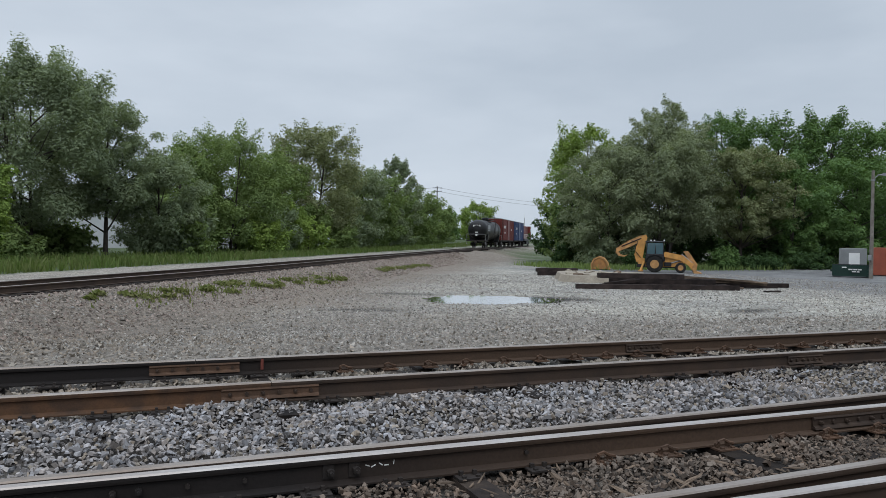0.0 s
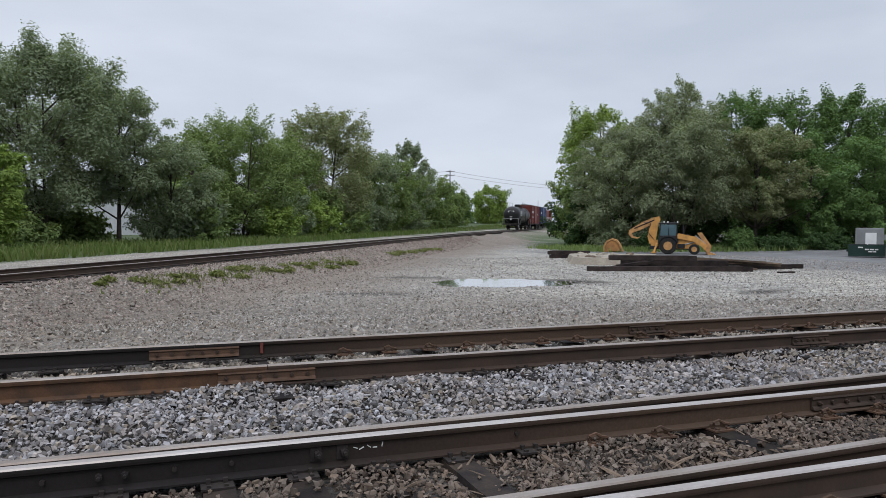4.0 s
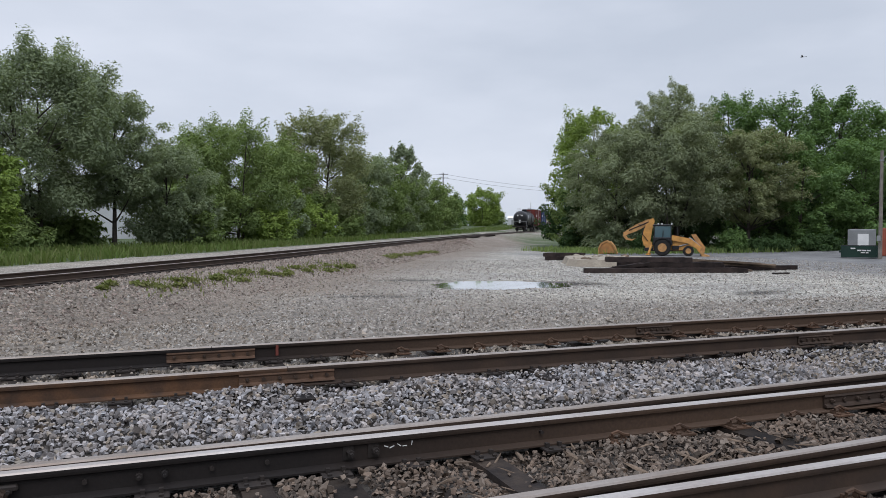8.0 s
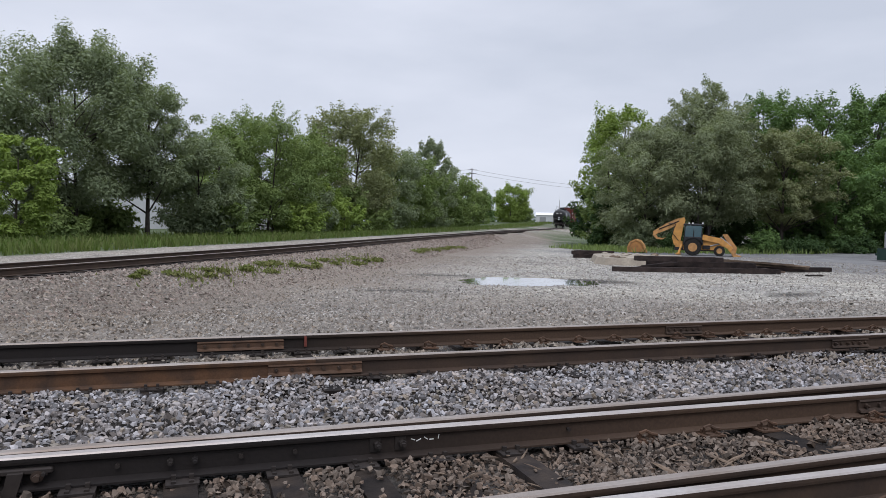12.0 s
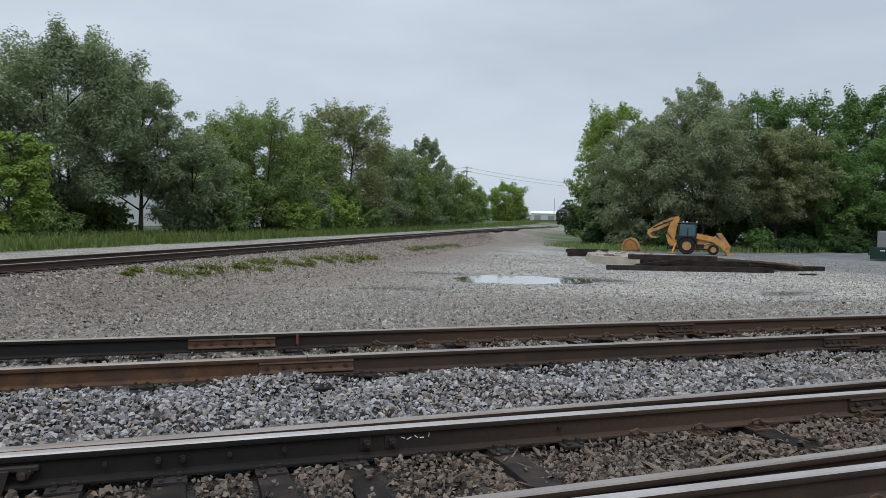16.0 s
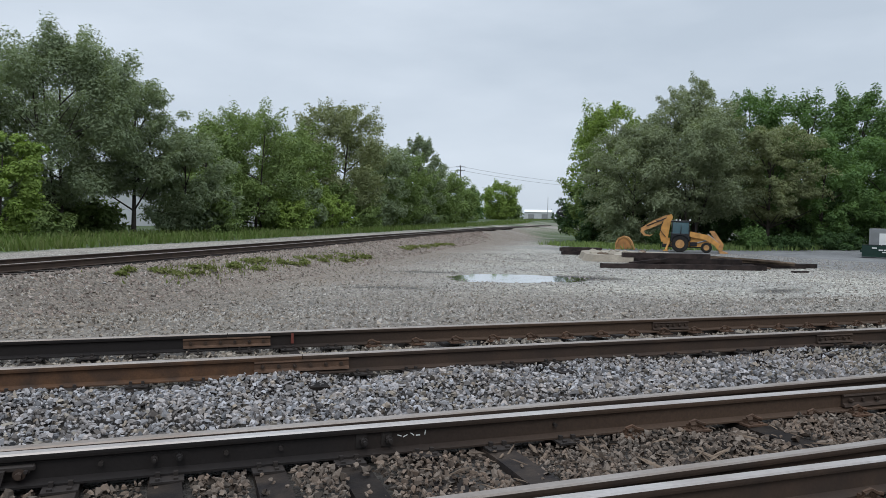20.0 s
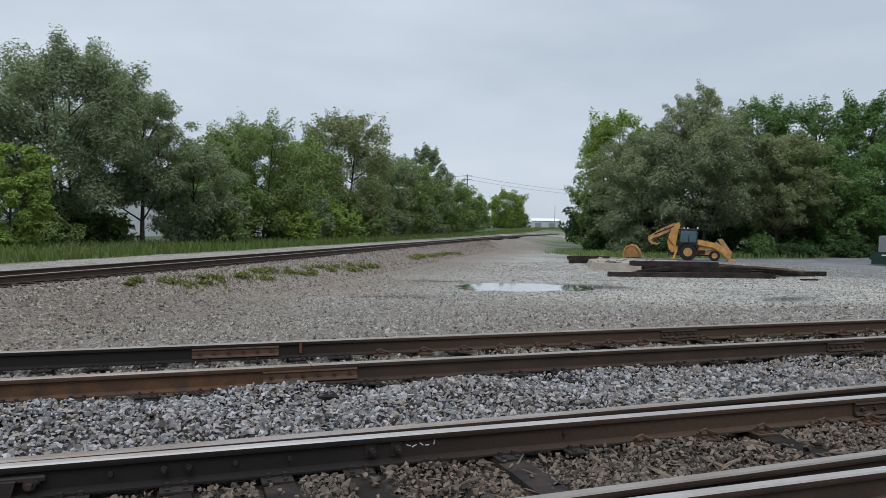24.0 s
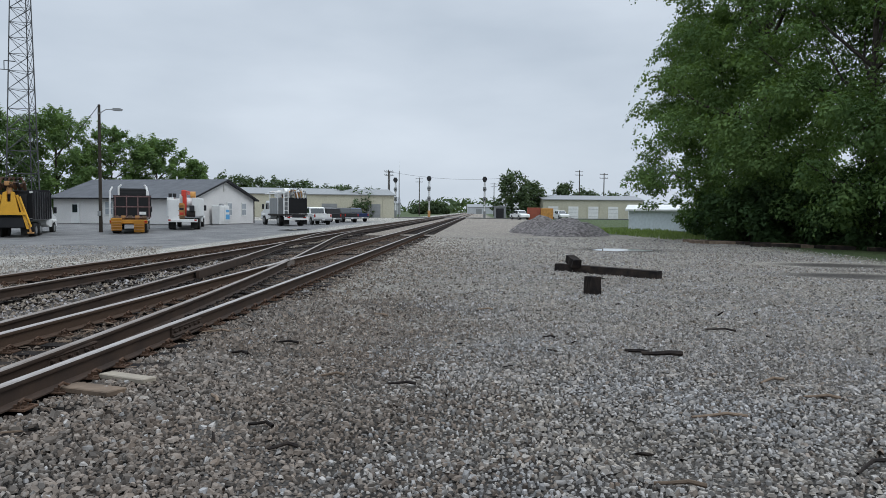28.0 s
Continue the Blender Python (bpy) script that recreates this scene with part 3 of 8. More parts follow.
def tree(x, y, height, radius, leaves, material, label, seed, low=0.12, top=0.55, leaf=0.24, puff_n=70, trunks=1, droop=0.3, group="trees", z=None, airy=0.0, squash=0.62, plume_up=0.9):
    """A tree of height and crown radius: trunk and limbs that reach into clumps of leaves, with gaps between them."""
    rng = np.random.default_rng(seed)
    z = gz(x, y) if z is None else z
    ob = tagged(empty("tree", pose(x, y, z - 0.05)), label, "tree", group)
    n_p = int(puff_n * 1.35)
    ph = rng.random(6) * 6.283
    puffs = []
    for k in range(n_p):
        t = (k + rng.random()) / n_p
        a = k * 2.399963 + rng.normal() * 0.5
        u = abs(2 * t - 1)
        prof = (1 - u ** 4.6) ** 0.5 if t > 0.5 else (1 - u ** 4.5) ** 0.33
        lobe = 0.5 * math.sin(2 * a + ph[0] + 2 * t) + 0.5 * math.sin(3 * a + ph[1] - 4 * t) + 0.4 * math.sin(5 * a + ph[2] + 6 * t)
        prof = max(prof, 0.42 if t > 0.5 else 0.10) * (0.86 + 0.17 * lobe)
        cr = max(radius * (0.11 + 0.17 * rng.random() ** 1.5) * (1 - 0.25 * airy), leaf * 1.6)
        r = (0.12 + 0.88 * rng.random() ** 0.42) * max(radius * prof * 1.06 - cr * 0.45, 0.1)
        h = height * low + (height * (1 - low) - cr * squash * 0.7) * t * (1 - 0.07 * (1 + math.sin(2 * a + ph[3])) * min(1, r / radius))
        puffs.append((math.cos(a) * r, math.sin(a) * r, h, cr, cr * squash * (0.8 + 0.4 * rng.random())))
        reach = r / max(radius * prof, 0.1)
        if (reach > 0.62 or t > 0.8) and rng.random() < 0.75:
            out = Vector((math.cos(a) * reach, math.sin(a) * reach, plume_up * (0.35 + t) * (0.5 + rng.random()))).normalized()
            g = cr * (0.30 + 0.2 * rng.random())
            puffs.append((math.cos(a) * r + out.x * cr, math.sin(a) * r + out.y * cr, h + out.z * cr * squash, g, g, out.x, out.y, out.z, 1.8 + 1.4 * rng.random()))
    bm = B()
    for t in range(trunks):
        a0 = rng.random() * 6.283 + t * 6.283 / trunks
        foot = Vector((math.cos(a0), math.sin(a0), 0)) * (0.5 * (trunks > 1))
        lean = Vector((math.cos(a0), math.sin(a0), 0)) * radius * (0.10 + 0.28 * (trunks > 1))
        tr = height * 0.017 * (1.0 if trunks == 1 else 0.75)
        spine = [foot, foot + lean * 0.2 + Vector((0, 0, height * 0.16)), foot + lean * 0.6 + Vector((0, 0, height * 0.38)), foot + lean + Vector((0, 0, height * 0.78))]
        limb(bm, spine, tr, tr * 0.3, 8)
        for k in range(16 if trunks == 1 else 10):
            p = puffs[int(rng.integers(len(puffs)))]
            q = min(0.85, max(0.12, p[2] / height - 0.22))
            s = spine[1] + (spine[3] - spine[1]) * q if q > 0.2 else spine[1]
            e = Vector(p[:3])
            bend = (s + e) / 2 + Vector((rng.normal() * 0.25, rng.normal() * 0.25, -0.02 * height * rng.random()))
            limb(bm, [s, bend, e], tr * 0.38, tr * 0.08, 5)
    part("trunk", bm, M_BARK, ob)
    me = quads_mesh("crown", leaf_cloud(rng, puffs, int(leaves * 1.75), leaf * 0.98, droop, tri=True), material, 3)
    cr = new("crown", me)
    cr.parent = ob
    return ob


GREY_L, MID_L = "grey-green locust tree growing beyond the main line", "mid-green tree beside the main line"
DEEP_L, PALE_L = "deep green broadleaf tree behind the yard", "pale green tree at the edge of the yard"
tree(-6.2, 49.9, 11.7, 5.2, 60000, L_GREY, GREY_L, 1, low=0.20, leaf=0.155, puff_n=140, trunks=3)
tree(-12.8, 46.8, 10.8, 5.0, 10000, L_GREY, GREY_L, 2, low=0.10, leaf=0.23, trunks=2)
tree(-7.6, 39.6, 5.2, 2.0, 9000, L_LIME, "yellow-green young tree beyond the main line", 3, low=0.05, leaf=0.17, puff_n=50, plume_up=0.4)
tree(-2.3, 51.3, 9.9, 3.8, 22000, L_GREY, GREY_L, 18, low=0.30, leaf=0.165, puff_n=80, plume_up=0.5)
tree(1.0, 53.5, 6.9, 3.2, 16000, L_GREY, GREY_L, 4, low=0.08, leaf=0.17)
tree(6.5, 65.5, 10.3, 5.3, 34000, L_MID, MID_L, 5, low=0.10, leaf=0.185, puff_n=100, trunks=2)
tree(2.6, 62.5, 8.6, 3.6, 9000, L_MID, MID_L, 6, low=0.05, leaf=0.23)
tree(13.5, 76.0, 4.8, 2.4, 5000, L_LIME, "yellow-green young tree beside the main line", 7, low=0.03, leaf=0.24, puff_n=40)
tree(18.0, 86.5, 14.6, 6.2, 24000, L_OLIVE, GREY_L, 8, low=0.10, leaf=0.26, puff_n=100, trunks=2)
tree(12.0, 78.5, 10.4, 4.6, 11000, L_MID, MID_L, 17, low=0.06, leaf=0.27, puff_n=60)
tree(25.5, 97.0, 11.2, 5.4, 13000, L_GREY, MID_L, 9, low=0.05, leaf=0.29)
tree(31.2, 106.5, 11.0, 5.4, 12000, L_MID, MID_L, 10, low=0.04, leaf=0.31)
tree(37.0, 113.0, 13.9, 4.2, 10000, L_GREY, GREY_L, 11, low=0.05, leaf=0.31, airy=0.4, plume_up=1.6)
tree(47.0, 132.0, 10.4, 5.6, 9000, L_MID, MID_L, 12, low=0.04, leaf=0.37)
tree(57.0, 149.0, 8.8, 5.4, 8000, L_MID, MID_L, 13, low=0.03, leaf=0.40)
tree(73.0, 181.0, 8.2, 4.2, 5000, L_DEEP, MID_L, 14, low=0.03, leaf=0.46)
tree(93.0, 206.0, 11.0, 6.6, 9000, L_LIME, "bright green tree beside the main line", 15, low=0.03, leaf=0.48)
tree(110.0, 236.0, 7.0, 5.0, 5000, L_MID, MID_L, 16, low=0.03, leaf=0.52)
# the grove behind the backhoe
tree(46.8, 59.6, 13.9, 6.2, 56000, L_WILLOW, "large grey-green willow-like tree behind the backhoe", 21, low=0.24, leaf=0.19, puff_n=150, trunks=4, droop=0.8, plume_up=0.2)
tree(48.6, 60.8, 16.6, 4.3, 15000, L_WILLOW, "tall airy grey-green tree behind the backhoe", 22, low=0.42, leaf=0.19, airy=0.2, puff_n=70, plume_up=0.8)
tree(42.4, 62.4, 12.0, 4.9, 30000, L_WILLOW, "grey-green tree at the edge of the grove", 23, low=0.06, leaf=0.19, puff_n=90, droop=0.8, plume_up=0.2)
tree(54.3, 57.0, 11.9, 4.6, 26000, L_OLIVE, "olive-green spreading tree behind the backhoe", 24, low=0.26, leaf=0.19, puff_n=90, droop=0.8, plume_up=0.2, squash=0.5)
tree(49.0, 77.0, 16.3, 5.6, 18000, L_LIME, PALE_L, 25, low=0.05, leaf=0.29, puff_n=80, plume_up=1.4)
tree(43.0, 70.0, 10.5, 3.0, 8000, L_MID, PALE_L, 26, low=0.02, leaf=0.27, plume_up=1.2)
tree(62.8, 68.3, 17.2, 5.6, 21000, L_DEEP, DEEP_L, 27, low=0.05, leaf=0.27, puff_n=100)
tree(68.2, 66.6, 16.8, 6.2, 19000, L_DEEP, DEEP_L, 28, low=0.05, leaf=0.29, puff_n=80, plume_up=1.5)
tree(72.8, 63.2, 16.9, 6.0, 22000, L_DEEP, DEEP_L, 29, low=0.05, leaf=0.29, puff_n=90, plume_up=1.5)
tree(60.0, 56.2, 10.8, 5.0, 15000, L_DEEP, DEEP_L, 30, low=0.02, leaf=0.26, plume_up=0.2)
tree(68.0, 56.0, 11.2, 5.4, 15000, L_DEEP, DEEP_L, 31, low=0.02, leaf=0.26, plume_up=0.2)
tree(79.0, 62.0, 15.8, 7.0, 15000, L_DEEP, DEEP_L, 38, low=0.04, leaf=0.33, puff_n=80)
tree(86.0, 62.4, 14.6, 6.0, 10000, L_DEEP, DEEP_L, 32, low=0.04, leaf=0.34)
tree(92.0, 61.0, 14.4, 5.8, 11000, L_DEEP_OFFSET, DEEP_L, 33, low=0.05, leaf=0.36)
tree(97.4, 56.0, 14.7, 5.4, 12000, L_DEEP_OFFSET, DEEP_L, 34, low=0.05, leaf=0.36)
tree(102.4, 51.0, 13.2, 4.2, 9000, L_DEEP_OFFSET, DEEP_L, 35, low=0.05, leaf=0.36)
tree(106.6, 46.6, 11.8, 4.3, 9000, L_DEEP_OFFSET, DEEP_L, 36, low=0.05, leaf=0.36)
tree(111.4, 43.0, 9.0, 2.8, 5000, L_DEEP_OFFSET, DEEP_L, 37, low=0.05, leaf=0.36, airy=0.4)
# Undergrowth behind the crowns, with shade painted into its leaves.
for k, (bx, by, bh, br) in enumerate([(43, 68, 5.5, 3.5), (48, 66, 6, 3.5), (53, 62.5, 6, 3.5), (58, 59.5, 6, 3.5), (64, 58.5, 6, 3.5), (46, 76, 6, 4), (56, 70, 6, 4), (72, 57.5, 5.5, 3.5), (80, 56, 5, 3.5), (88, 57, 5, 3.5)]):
    tree(bx, by, bh, br, 3600, L_SHADE, "undergrowth within the grove, leaves darkened to stand for shade", 60 + k, low=0.0, leaf=0.34, puff_n=30, group="shrubs")
for k, (bx, by, bh, br) in enumerate([(-8.4, 52.5, 2.6, 2.2), (-5.0, 53, 2.2, 2.0), (1.8, 55, 3.6, 2.8), (6, 70, 5, 3.5), (11.5, 72, 4.5, 3), (17, 82, 5, 3.5), (22, 90, 5.5, 3.5), (28, 102, 5.5, 4), (38, 119, 6, 4), (46, 133, 6, 4), (56, 149, 6, 4.5), (67, 170, 6, 4.5), (-14, 50, 4.5, 3)]):
    tree(bx, by, bh, br, 3000, L_MID if k % 2 else L_GREY, "leafy undergrowth beyond the main line", 80 + k, low=0.0, leaf=0.30, puff_n=30, group="shrubs")
# the big trees beside the track
SHADE_L = "tall dark green walnut tree beside the gravel"
tree(52.5, -16.2, 15.6, 4.6, 36000, L_DEEP_OFFSET, SHADE_L, 41, low=0.04, leaf=0.19, puff_n=100, droop=0.9, plume_up=0.1)
tree(45.8, -16.8, 22.5, 6.3, 48000, L_DEEP_OFFSET, SHADE_L, 42, low=0.10, leaf=0.20, puff_n=140, droop=0.9, plume_up=0.1)
tree(37.8, -19.2, 18.5, 6.2, 44000, L_DEEP_OFFSET, SHADE_L, 43, low=0.06, leaf=0.19, puff_n=120, droop=0.9, plume_up=0.1)
tree(30.5, -21.6, 16.0, 5.8, 26000, L_DEEP_OFFSET, SHADE_L, 44, low=0.03, leaf=0.21, puff_n=100, droop=0.9, plume_up=0.1)
tree(58.5, -22.0, 14.0, 6.0, 7000, L_DEEP_OFFSET, SHADE_L, 45, low=0.05, leaf=0.34)
# Shrubs with painted shade under the crowns.
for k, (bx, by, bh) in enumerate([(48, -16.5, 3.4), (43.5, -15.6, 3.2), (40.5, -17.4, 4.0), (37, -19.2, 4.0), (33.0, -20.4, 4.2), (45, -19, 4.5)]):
    tree(bx, by, bh, 2.8, 5000, L_SHADE, "shrub below the walnut trees, leaves darkened to stand for shade", 50 + k, low=0.02, leaf=0.24, puff_n=40, group="shrubs")


# ---- paints ----
def paint(name, c, rough=0.45, dirt=0.35, coat=0.1):
    return mat(name, c, rough, 0.0, tuple(0.6 * v + 0.012 for v in c), 1.6, dirt, 30, 0.05, 0.003, coat=coat)


P_BLACK = paint("black_paint", (0.012, 0.012, 0.013), 0.5, 0.5)
P_RED = paint("maroon_paint", (0.128, 0.024, 0.019), 0.6, 0.5)
P_BLUE = paint("blue_paint", (0.026, 0.049, 0.128), 0.55, 0.5)
P_YEL = mat("worn_construction_yellow_paint", (0.60, 0.30, 0.085), 0.6, 0.0, (0.22, 0.12, 0.05), 2.6, 0.5, 30, 0.1, 0.004)
P_SAFETY = paint("bright_yellow_paint", (0.68, 0.36, 0.04), 0.5, 0.35)
P_ORANGE = paint("truck_orange_paint", (0.480, 0.216, 0.032), 0.5, 0.4)
P_TAN = mat("faded_rusty_yellow_paint", (0.50, 0.27, 0.105), 0.7, 0.0, (0.18, 0.095, 0.05), 3.2, 0.6, 30, 0.15, 0.004)
P_WHITE = paint("white_paint", (0.72, 0.72, 0.70), 0.4, 0.3)
P_SILVER = paint("silver_paint", (0.306, 0.289, 0.264), 0.35, 0.2, 0.4)
P_NAVY = paint("dark_blue_paint", (0.016, 0.028, 0.080), 0.3, 0.2, 0.4)
P_CHAR = paint("charcoal_paint", (0.021, 0.021, 0.023), 0.35, 0.3, 0.3)
P_GREEN = paint("dumpster_green_paint", (0.013, 0.038, 0.029), 0.55, 0.5)
P_RUSTRED = paint("faded_red_paint", (0.336, 0.096, 0.060), 0.7, 0.5)
P_CRANE = paint("crane_red_paint", (0.55, 0.06, 0.04), 0.45, 0.3)
P_GREY = paint("grey_paint", (0.240, 0.248, 0.248), 0.6, 0.4)
M_TYRE = mat("tyre_rubber", (0.015, 0.015, 0.015), 0.85, 0, (0.035, 0.032, 0.028), 5, 0.6, 40, 0.3, 0.01)
M_STEEL = mat("galvanised_steel", (0.288, 0.296, 0.304), 0.5, 0.6, (0.208, 0.200, 0.192), 3, 0.5, 30, 0.1, 0.003)
M_DARKST = mat("dark_underframe_steel", (0.025, 0.022, 0.021), 0.7, 0.2, (0.049, 0.038, 0.032), 4, 0.6, 40, 0.2, 0.004)
M_GLASS = mat("tinted_glass", (0.02, 0.028, 0.03), 0.06, 0, None, 1, 0.1, 5, 0.0, spec=0.7, coat=0.6)
M_GLASSB = mat("blue_green_cab_glass", (0.05, 0.10, 0.12), 0.08, 0, None, 1, 0.2, 5, 0.0, spec=0.7, coat=0.6)
M_BLIND = mat("glass_before_pale_blinds", (0.36, 0.39, 0.41), 0.15, 0, (0.26, 0.28, 0.30), 2.0, 0.5, 12, 0.0, spec=0.6)
M_LAMP = mat("red_lens", (0.35, 0.02, 0.015), 0.25, 0, None, 1, 0.1, 20, 0.0)
M_SIDING = mat("pale_grey_siding", (0.66, 0.645, 0.625), 0.6, 0, (0.57, 0.555, 0.54), 0.8, 0.5, 12, 0.1, 0.005)
M_SHINGLE = mat("grey_shingles", (0.084, 0.088, 0.096), 0.85, 0, (0.120, 0.124, 0.132), 1.2, 0.7, 9, 0.5, 0.01)
M_TOWER = mat("weathered_tower_steel", (0.105, 0.108, 0.112), 0.6, 0.4, (0.060, 0.058, 0.056), 1.0, 0.6, 20, 0.1, 0.003)
M_TRIM = mat("dark_trim", (0.024, 0.024, 0.025), 0.6, 0, None, 2, 0.4, 20, 0.05)
M_CREAM = mat("cream_metal_wall", (0.47, 0.445, 0.345), 0.6, 0, (0.40, 0.375, 0.30), 0.4, 0.5, 3, 0.1, 0.01)
M_PALEBLUE = mat("pale_blue_shed_metal", (0.68, 0.73, 0.77), 0.55, 0, (0.58, 0.62, 0.64), 0.6, 0.5, 5, 0.1, 0.01)
M_POLE = mat("weathered_pole_wood", (0.038, 0.030, 0.023), 0.9, 0, (0.063, 0.054, 0.045), 2, 0.7, 15, 0.5, 0.01)
M_POLE_L = mat("sun_bleached_pole_wood", (0.22, 0.20, 0.175), 0.9, 0, (0.098, 0.083, 0.068), 2, 0.7, 15, 0.5, 0.01)
M_CONC = mat("stained_concrete", (0.300, 0.262, 0.208), 0.9, 0, (0.185, 0.155, 0.122), 1.5, 0.8, 14, 0.5, 0.01)
M_CREO = mat("creosoted_timber", (0.020, 0.015, 0.014), 0.85, 0, (0.055, 0.040, 0.035), 3, 0.8, 22, 0.6, 0.012, objrand=0.5, spec=0.15)
M_OLDTIM = mat("weathered_timber", (0.175, 0.128, 0.092), 0.9, 0, (0.070, 0.052, 0.040), 3, 0.8, 22, 0.6, 0.01, objrand=0.35, spec=0.15)
M_BLUEP = mat("ice_blue_panel", (0.10, 0.35, 0.62), 0.4, 0, None, 3, 0.2, 10, 0.0)
M_INK = mat("white_lettering", (0.70, 0.70, 0.68), 0.6, 0, None, 6, 0.4, 30, 0.0)
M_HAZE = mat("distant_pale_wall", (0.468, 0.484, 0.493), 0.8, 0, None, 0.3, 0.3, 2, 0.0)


def wheel(parent, x, y, r, w, rim_mat=M_STEEL, name="wheel"):
    """A road wheel: tyre with a rim in it."""
    bm = B()
    rod(bm, (x, y - w / 2, r), (x, y + w / 2, r), r, n=20)
    bmesh.ops.bevel(bm, geom=[e for e in bm.edges if abs(e.calc_length()) < r * 0.5], offset=w * 0.12, segments=1, affect="EDGES")
    t = part(name, bm, M_TYRE, parent)
    bm = B()
    s = 1 if y > 0 else -1
    rod(bm, (x, y + s * (w / 2 - 0.02), r), (x, y + s * (w / 2 + 0.012), r), r * 0.56, r * 0.5, 14)
    part("rim", bm, rim_mat, t)
    return t


def bar_text(parent, cx, z, widths, h, face_y=None, face_x=None, gap=0.12, y0=0.0):
    """Unreadable lettering as plain bars in a row on a face across x or y."""
    bm = B()
    total = sum(widths) + gap * (len(widths) - 1)
    k = -total / 2
    for w in widths:
        if face_x is not None:
            box(bm, (face_x, cx + k + w / 2, z), (0.012, w, h))
        else:
            box(bm, (cx + k + w / 2, face_y, z), (w, 0.012, h))
        k += w + gap
    return part("lettering", bm, M_INK, parent)


# ---- the train ----
def bogie(parent, x):
    """A freight truck: side frames, bolster, four wheels."""
    for y in (-1.0, 1.0):
        bm = B()
        prism(bm, [(x - 1.25, 0.55), (x - 0.9, 0.42), (x - 0.35, 0.30), (x + 0.35, 0.30), (x + 0.9, 0.42), (x + 1.25, 0.55), (x + 1.2, 0.72), (x + 0.4, 0.85), (x - 0.4, 0.85), (x - 1.2, 0.72)], y - 0.08, y + 0.08)
        part("side_frame", bm, M_DARKST, parent)
    for k in (-0.85, 0.85):
        bm = B()
        rod(bm, (x + k, -0.72, 0.46), (x + k, 0.72, 0.46), 0.08, n=8)
        for y in (-0.75, 0.75):
            rod(bm, (x + k, y - 0.065, 0.46), (x + k, y + 0.065, 0.46), 0.46, n=20)
        part("wheelset", bm, M_DARKST, parent)
    bm = B()
    box(bm, (x, 0, 0.78), (0.4, 2.2, 0.3), bevel=0.03)
    part("bolster", bm, M_DARKST, parent)


def coupler(parent, x, s):
    bm = B()
    box(bm, (x + s * 0.35, 0, 0.88), (0.7, 0.2, 0.2), bevel=0.03)
    box(bm, (x + s * 0.72, 0, 0.88), (0.25, 0.32, 0.3), bevel=0.05)
    part("coupler", bm, M_DARKST, parent)


def tank_car():
    ob = tagged(empty("tank_car"), "black railway tank car with white lettering at the tail", "tank car", "train")
    bm = B()
    prof = [(-7.9, 0.0), (-7.86, 0.5), (-7.7, 0.95), (-7.45, 1.25), (-7.1, 1.43), (-6.7, 1.50), (6.7, 1.50), (7.1, 1.43), (7.45, 1.25), (7.7, 0.95), (7.86, 0.5), (7.9, 0.0)]
    n = 32
    rings = [[bm.verts.new((x, math.cos(2 * math.pi * k / n) * max(r, 0.01), 2.75 + math.sin(2 * math.pi * k / n) * max(r, 0.01))) for k in range(n)] for x, r in prof]
    for a, b in zip(rings, rings[1:]):
        for k in range(n):
            bm.faces.new((a[k], a[(k + 1) % n], b[(k + 1) % n], b[k]))
    part("tank", bm, P_BLACK, ob, smooth=True)
    for x in (-4.5, 0, 4.5):
        bm = B()
        rod(bm, (x - 0.05, 0, 2.75), (x + 0.05, 0, 2.75), 1.52, n=32)
        part("band", bm, M_DARKST, ob)
    bm = B()
    rod(bm, (0, 0, 4.2), (0, 0, 4.62), 0.55, n=18)
    rod(bm, (0, 0, 4.62), (0, 0, 4.75), 0.62, 0.4, 18)
    part("dome", bm, P_BLACK, ob)
    bm = B()
    box(bm, (0, 0, 4.30), (3.6, 2.3, 0.06))
    for x in (-1.8, 1.8):
        for y in (-1.15, 1.15):
            rod(bm, (x, y, 4.3), (x, y, 5.0), 0.03, n=6)
    for y in (-1.15, 1.15):
        rod(bm, (-1.8, y, 5.0), (1.8, y, 5.0), 0.03, n=6)
    part("platform", bm, P_BLACK, ob)
    for s in (-1, 1):
        bm = B()
        prism(bm, [(-1.35, 0.95), (1.35, 0.95), (1.48, 2.1), (1.2, 2.0), (0.7, 1.5), (-0.7, 1.5), (-1.2, 2.0), (-1.48, 2.1)], s * 5.7 - 0.25, s * 5.7 + 0.25, "x")
        part("saddle", bm, P_BLACK, ob)
        bm = B()
        box(bm, (s * 7.7, 0, 1.08), (1.3, 2.9, 0.22), bevel=0.02)
        box(bm, (s * 6.8, 0, 1.0), (2.2, 0.5, 0.35))
        part("stub_sill", bm, M_DARKST, ob)
        bm = B()
        for y in (-1.4, 1.4):
            rod(bm, (s * 8.25, y, 0.55), (s * 8.25, y, 2.05), 0.03, n=6)
        rod(bm, (s * 8.25, -1.4, 2.05), (s * 8.25, 1.4, 2.05), 0.03, n=6)
        part("end_rail", bm, M_STEEL, ob)
        bogie(ob, s * 5.7)
        coupler(ob, s * 8.0, s)
    for s in (-1, 1):
        bm = B()
        for k in range(9):
            rod(bm, (-0.25, s * (1.56 + 0.02 * k), 1.2 + 0.36 * k), (0.25, s * (1.56 + 0.02 * k), 1.2 + 0.36 * k), 0.02, n=5)
        for x in (-0.25, 0.25):
            rod(bm, (x, s * 1.56, 1.1), (x, s * 1.62, 4.3), 0.025, n=5)
        part("ladder", bm, M_DARKST, ob)
    bar_text(ob, 0, 3.3, (0.22, 0.22, 0.22, 0.22), 0.26, face_x=-7.80, gap=0.07)
    bar_text(ob, 0, 2.35, (0.4,), 0.12, face_x=-7.88)
    bm = B()
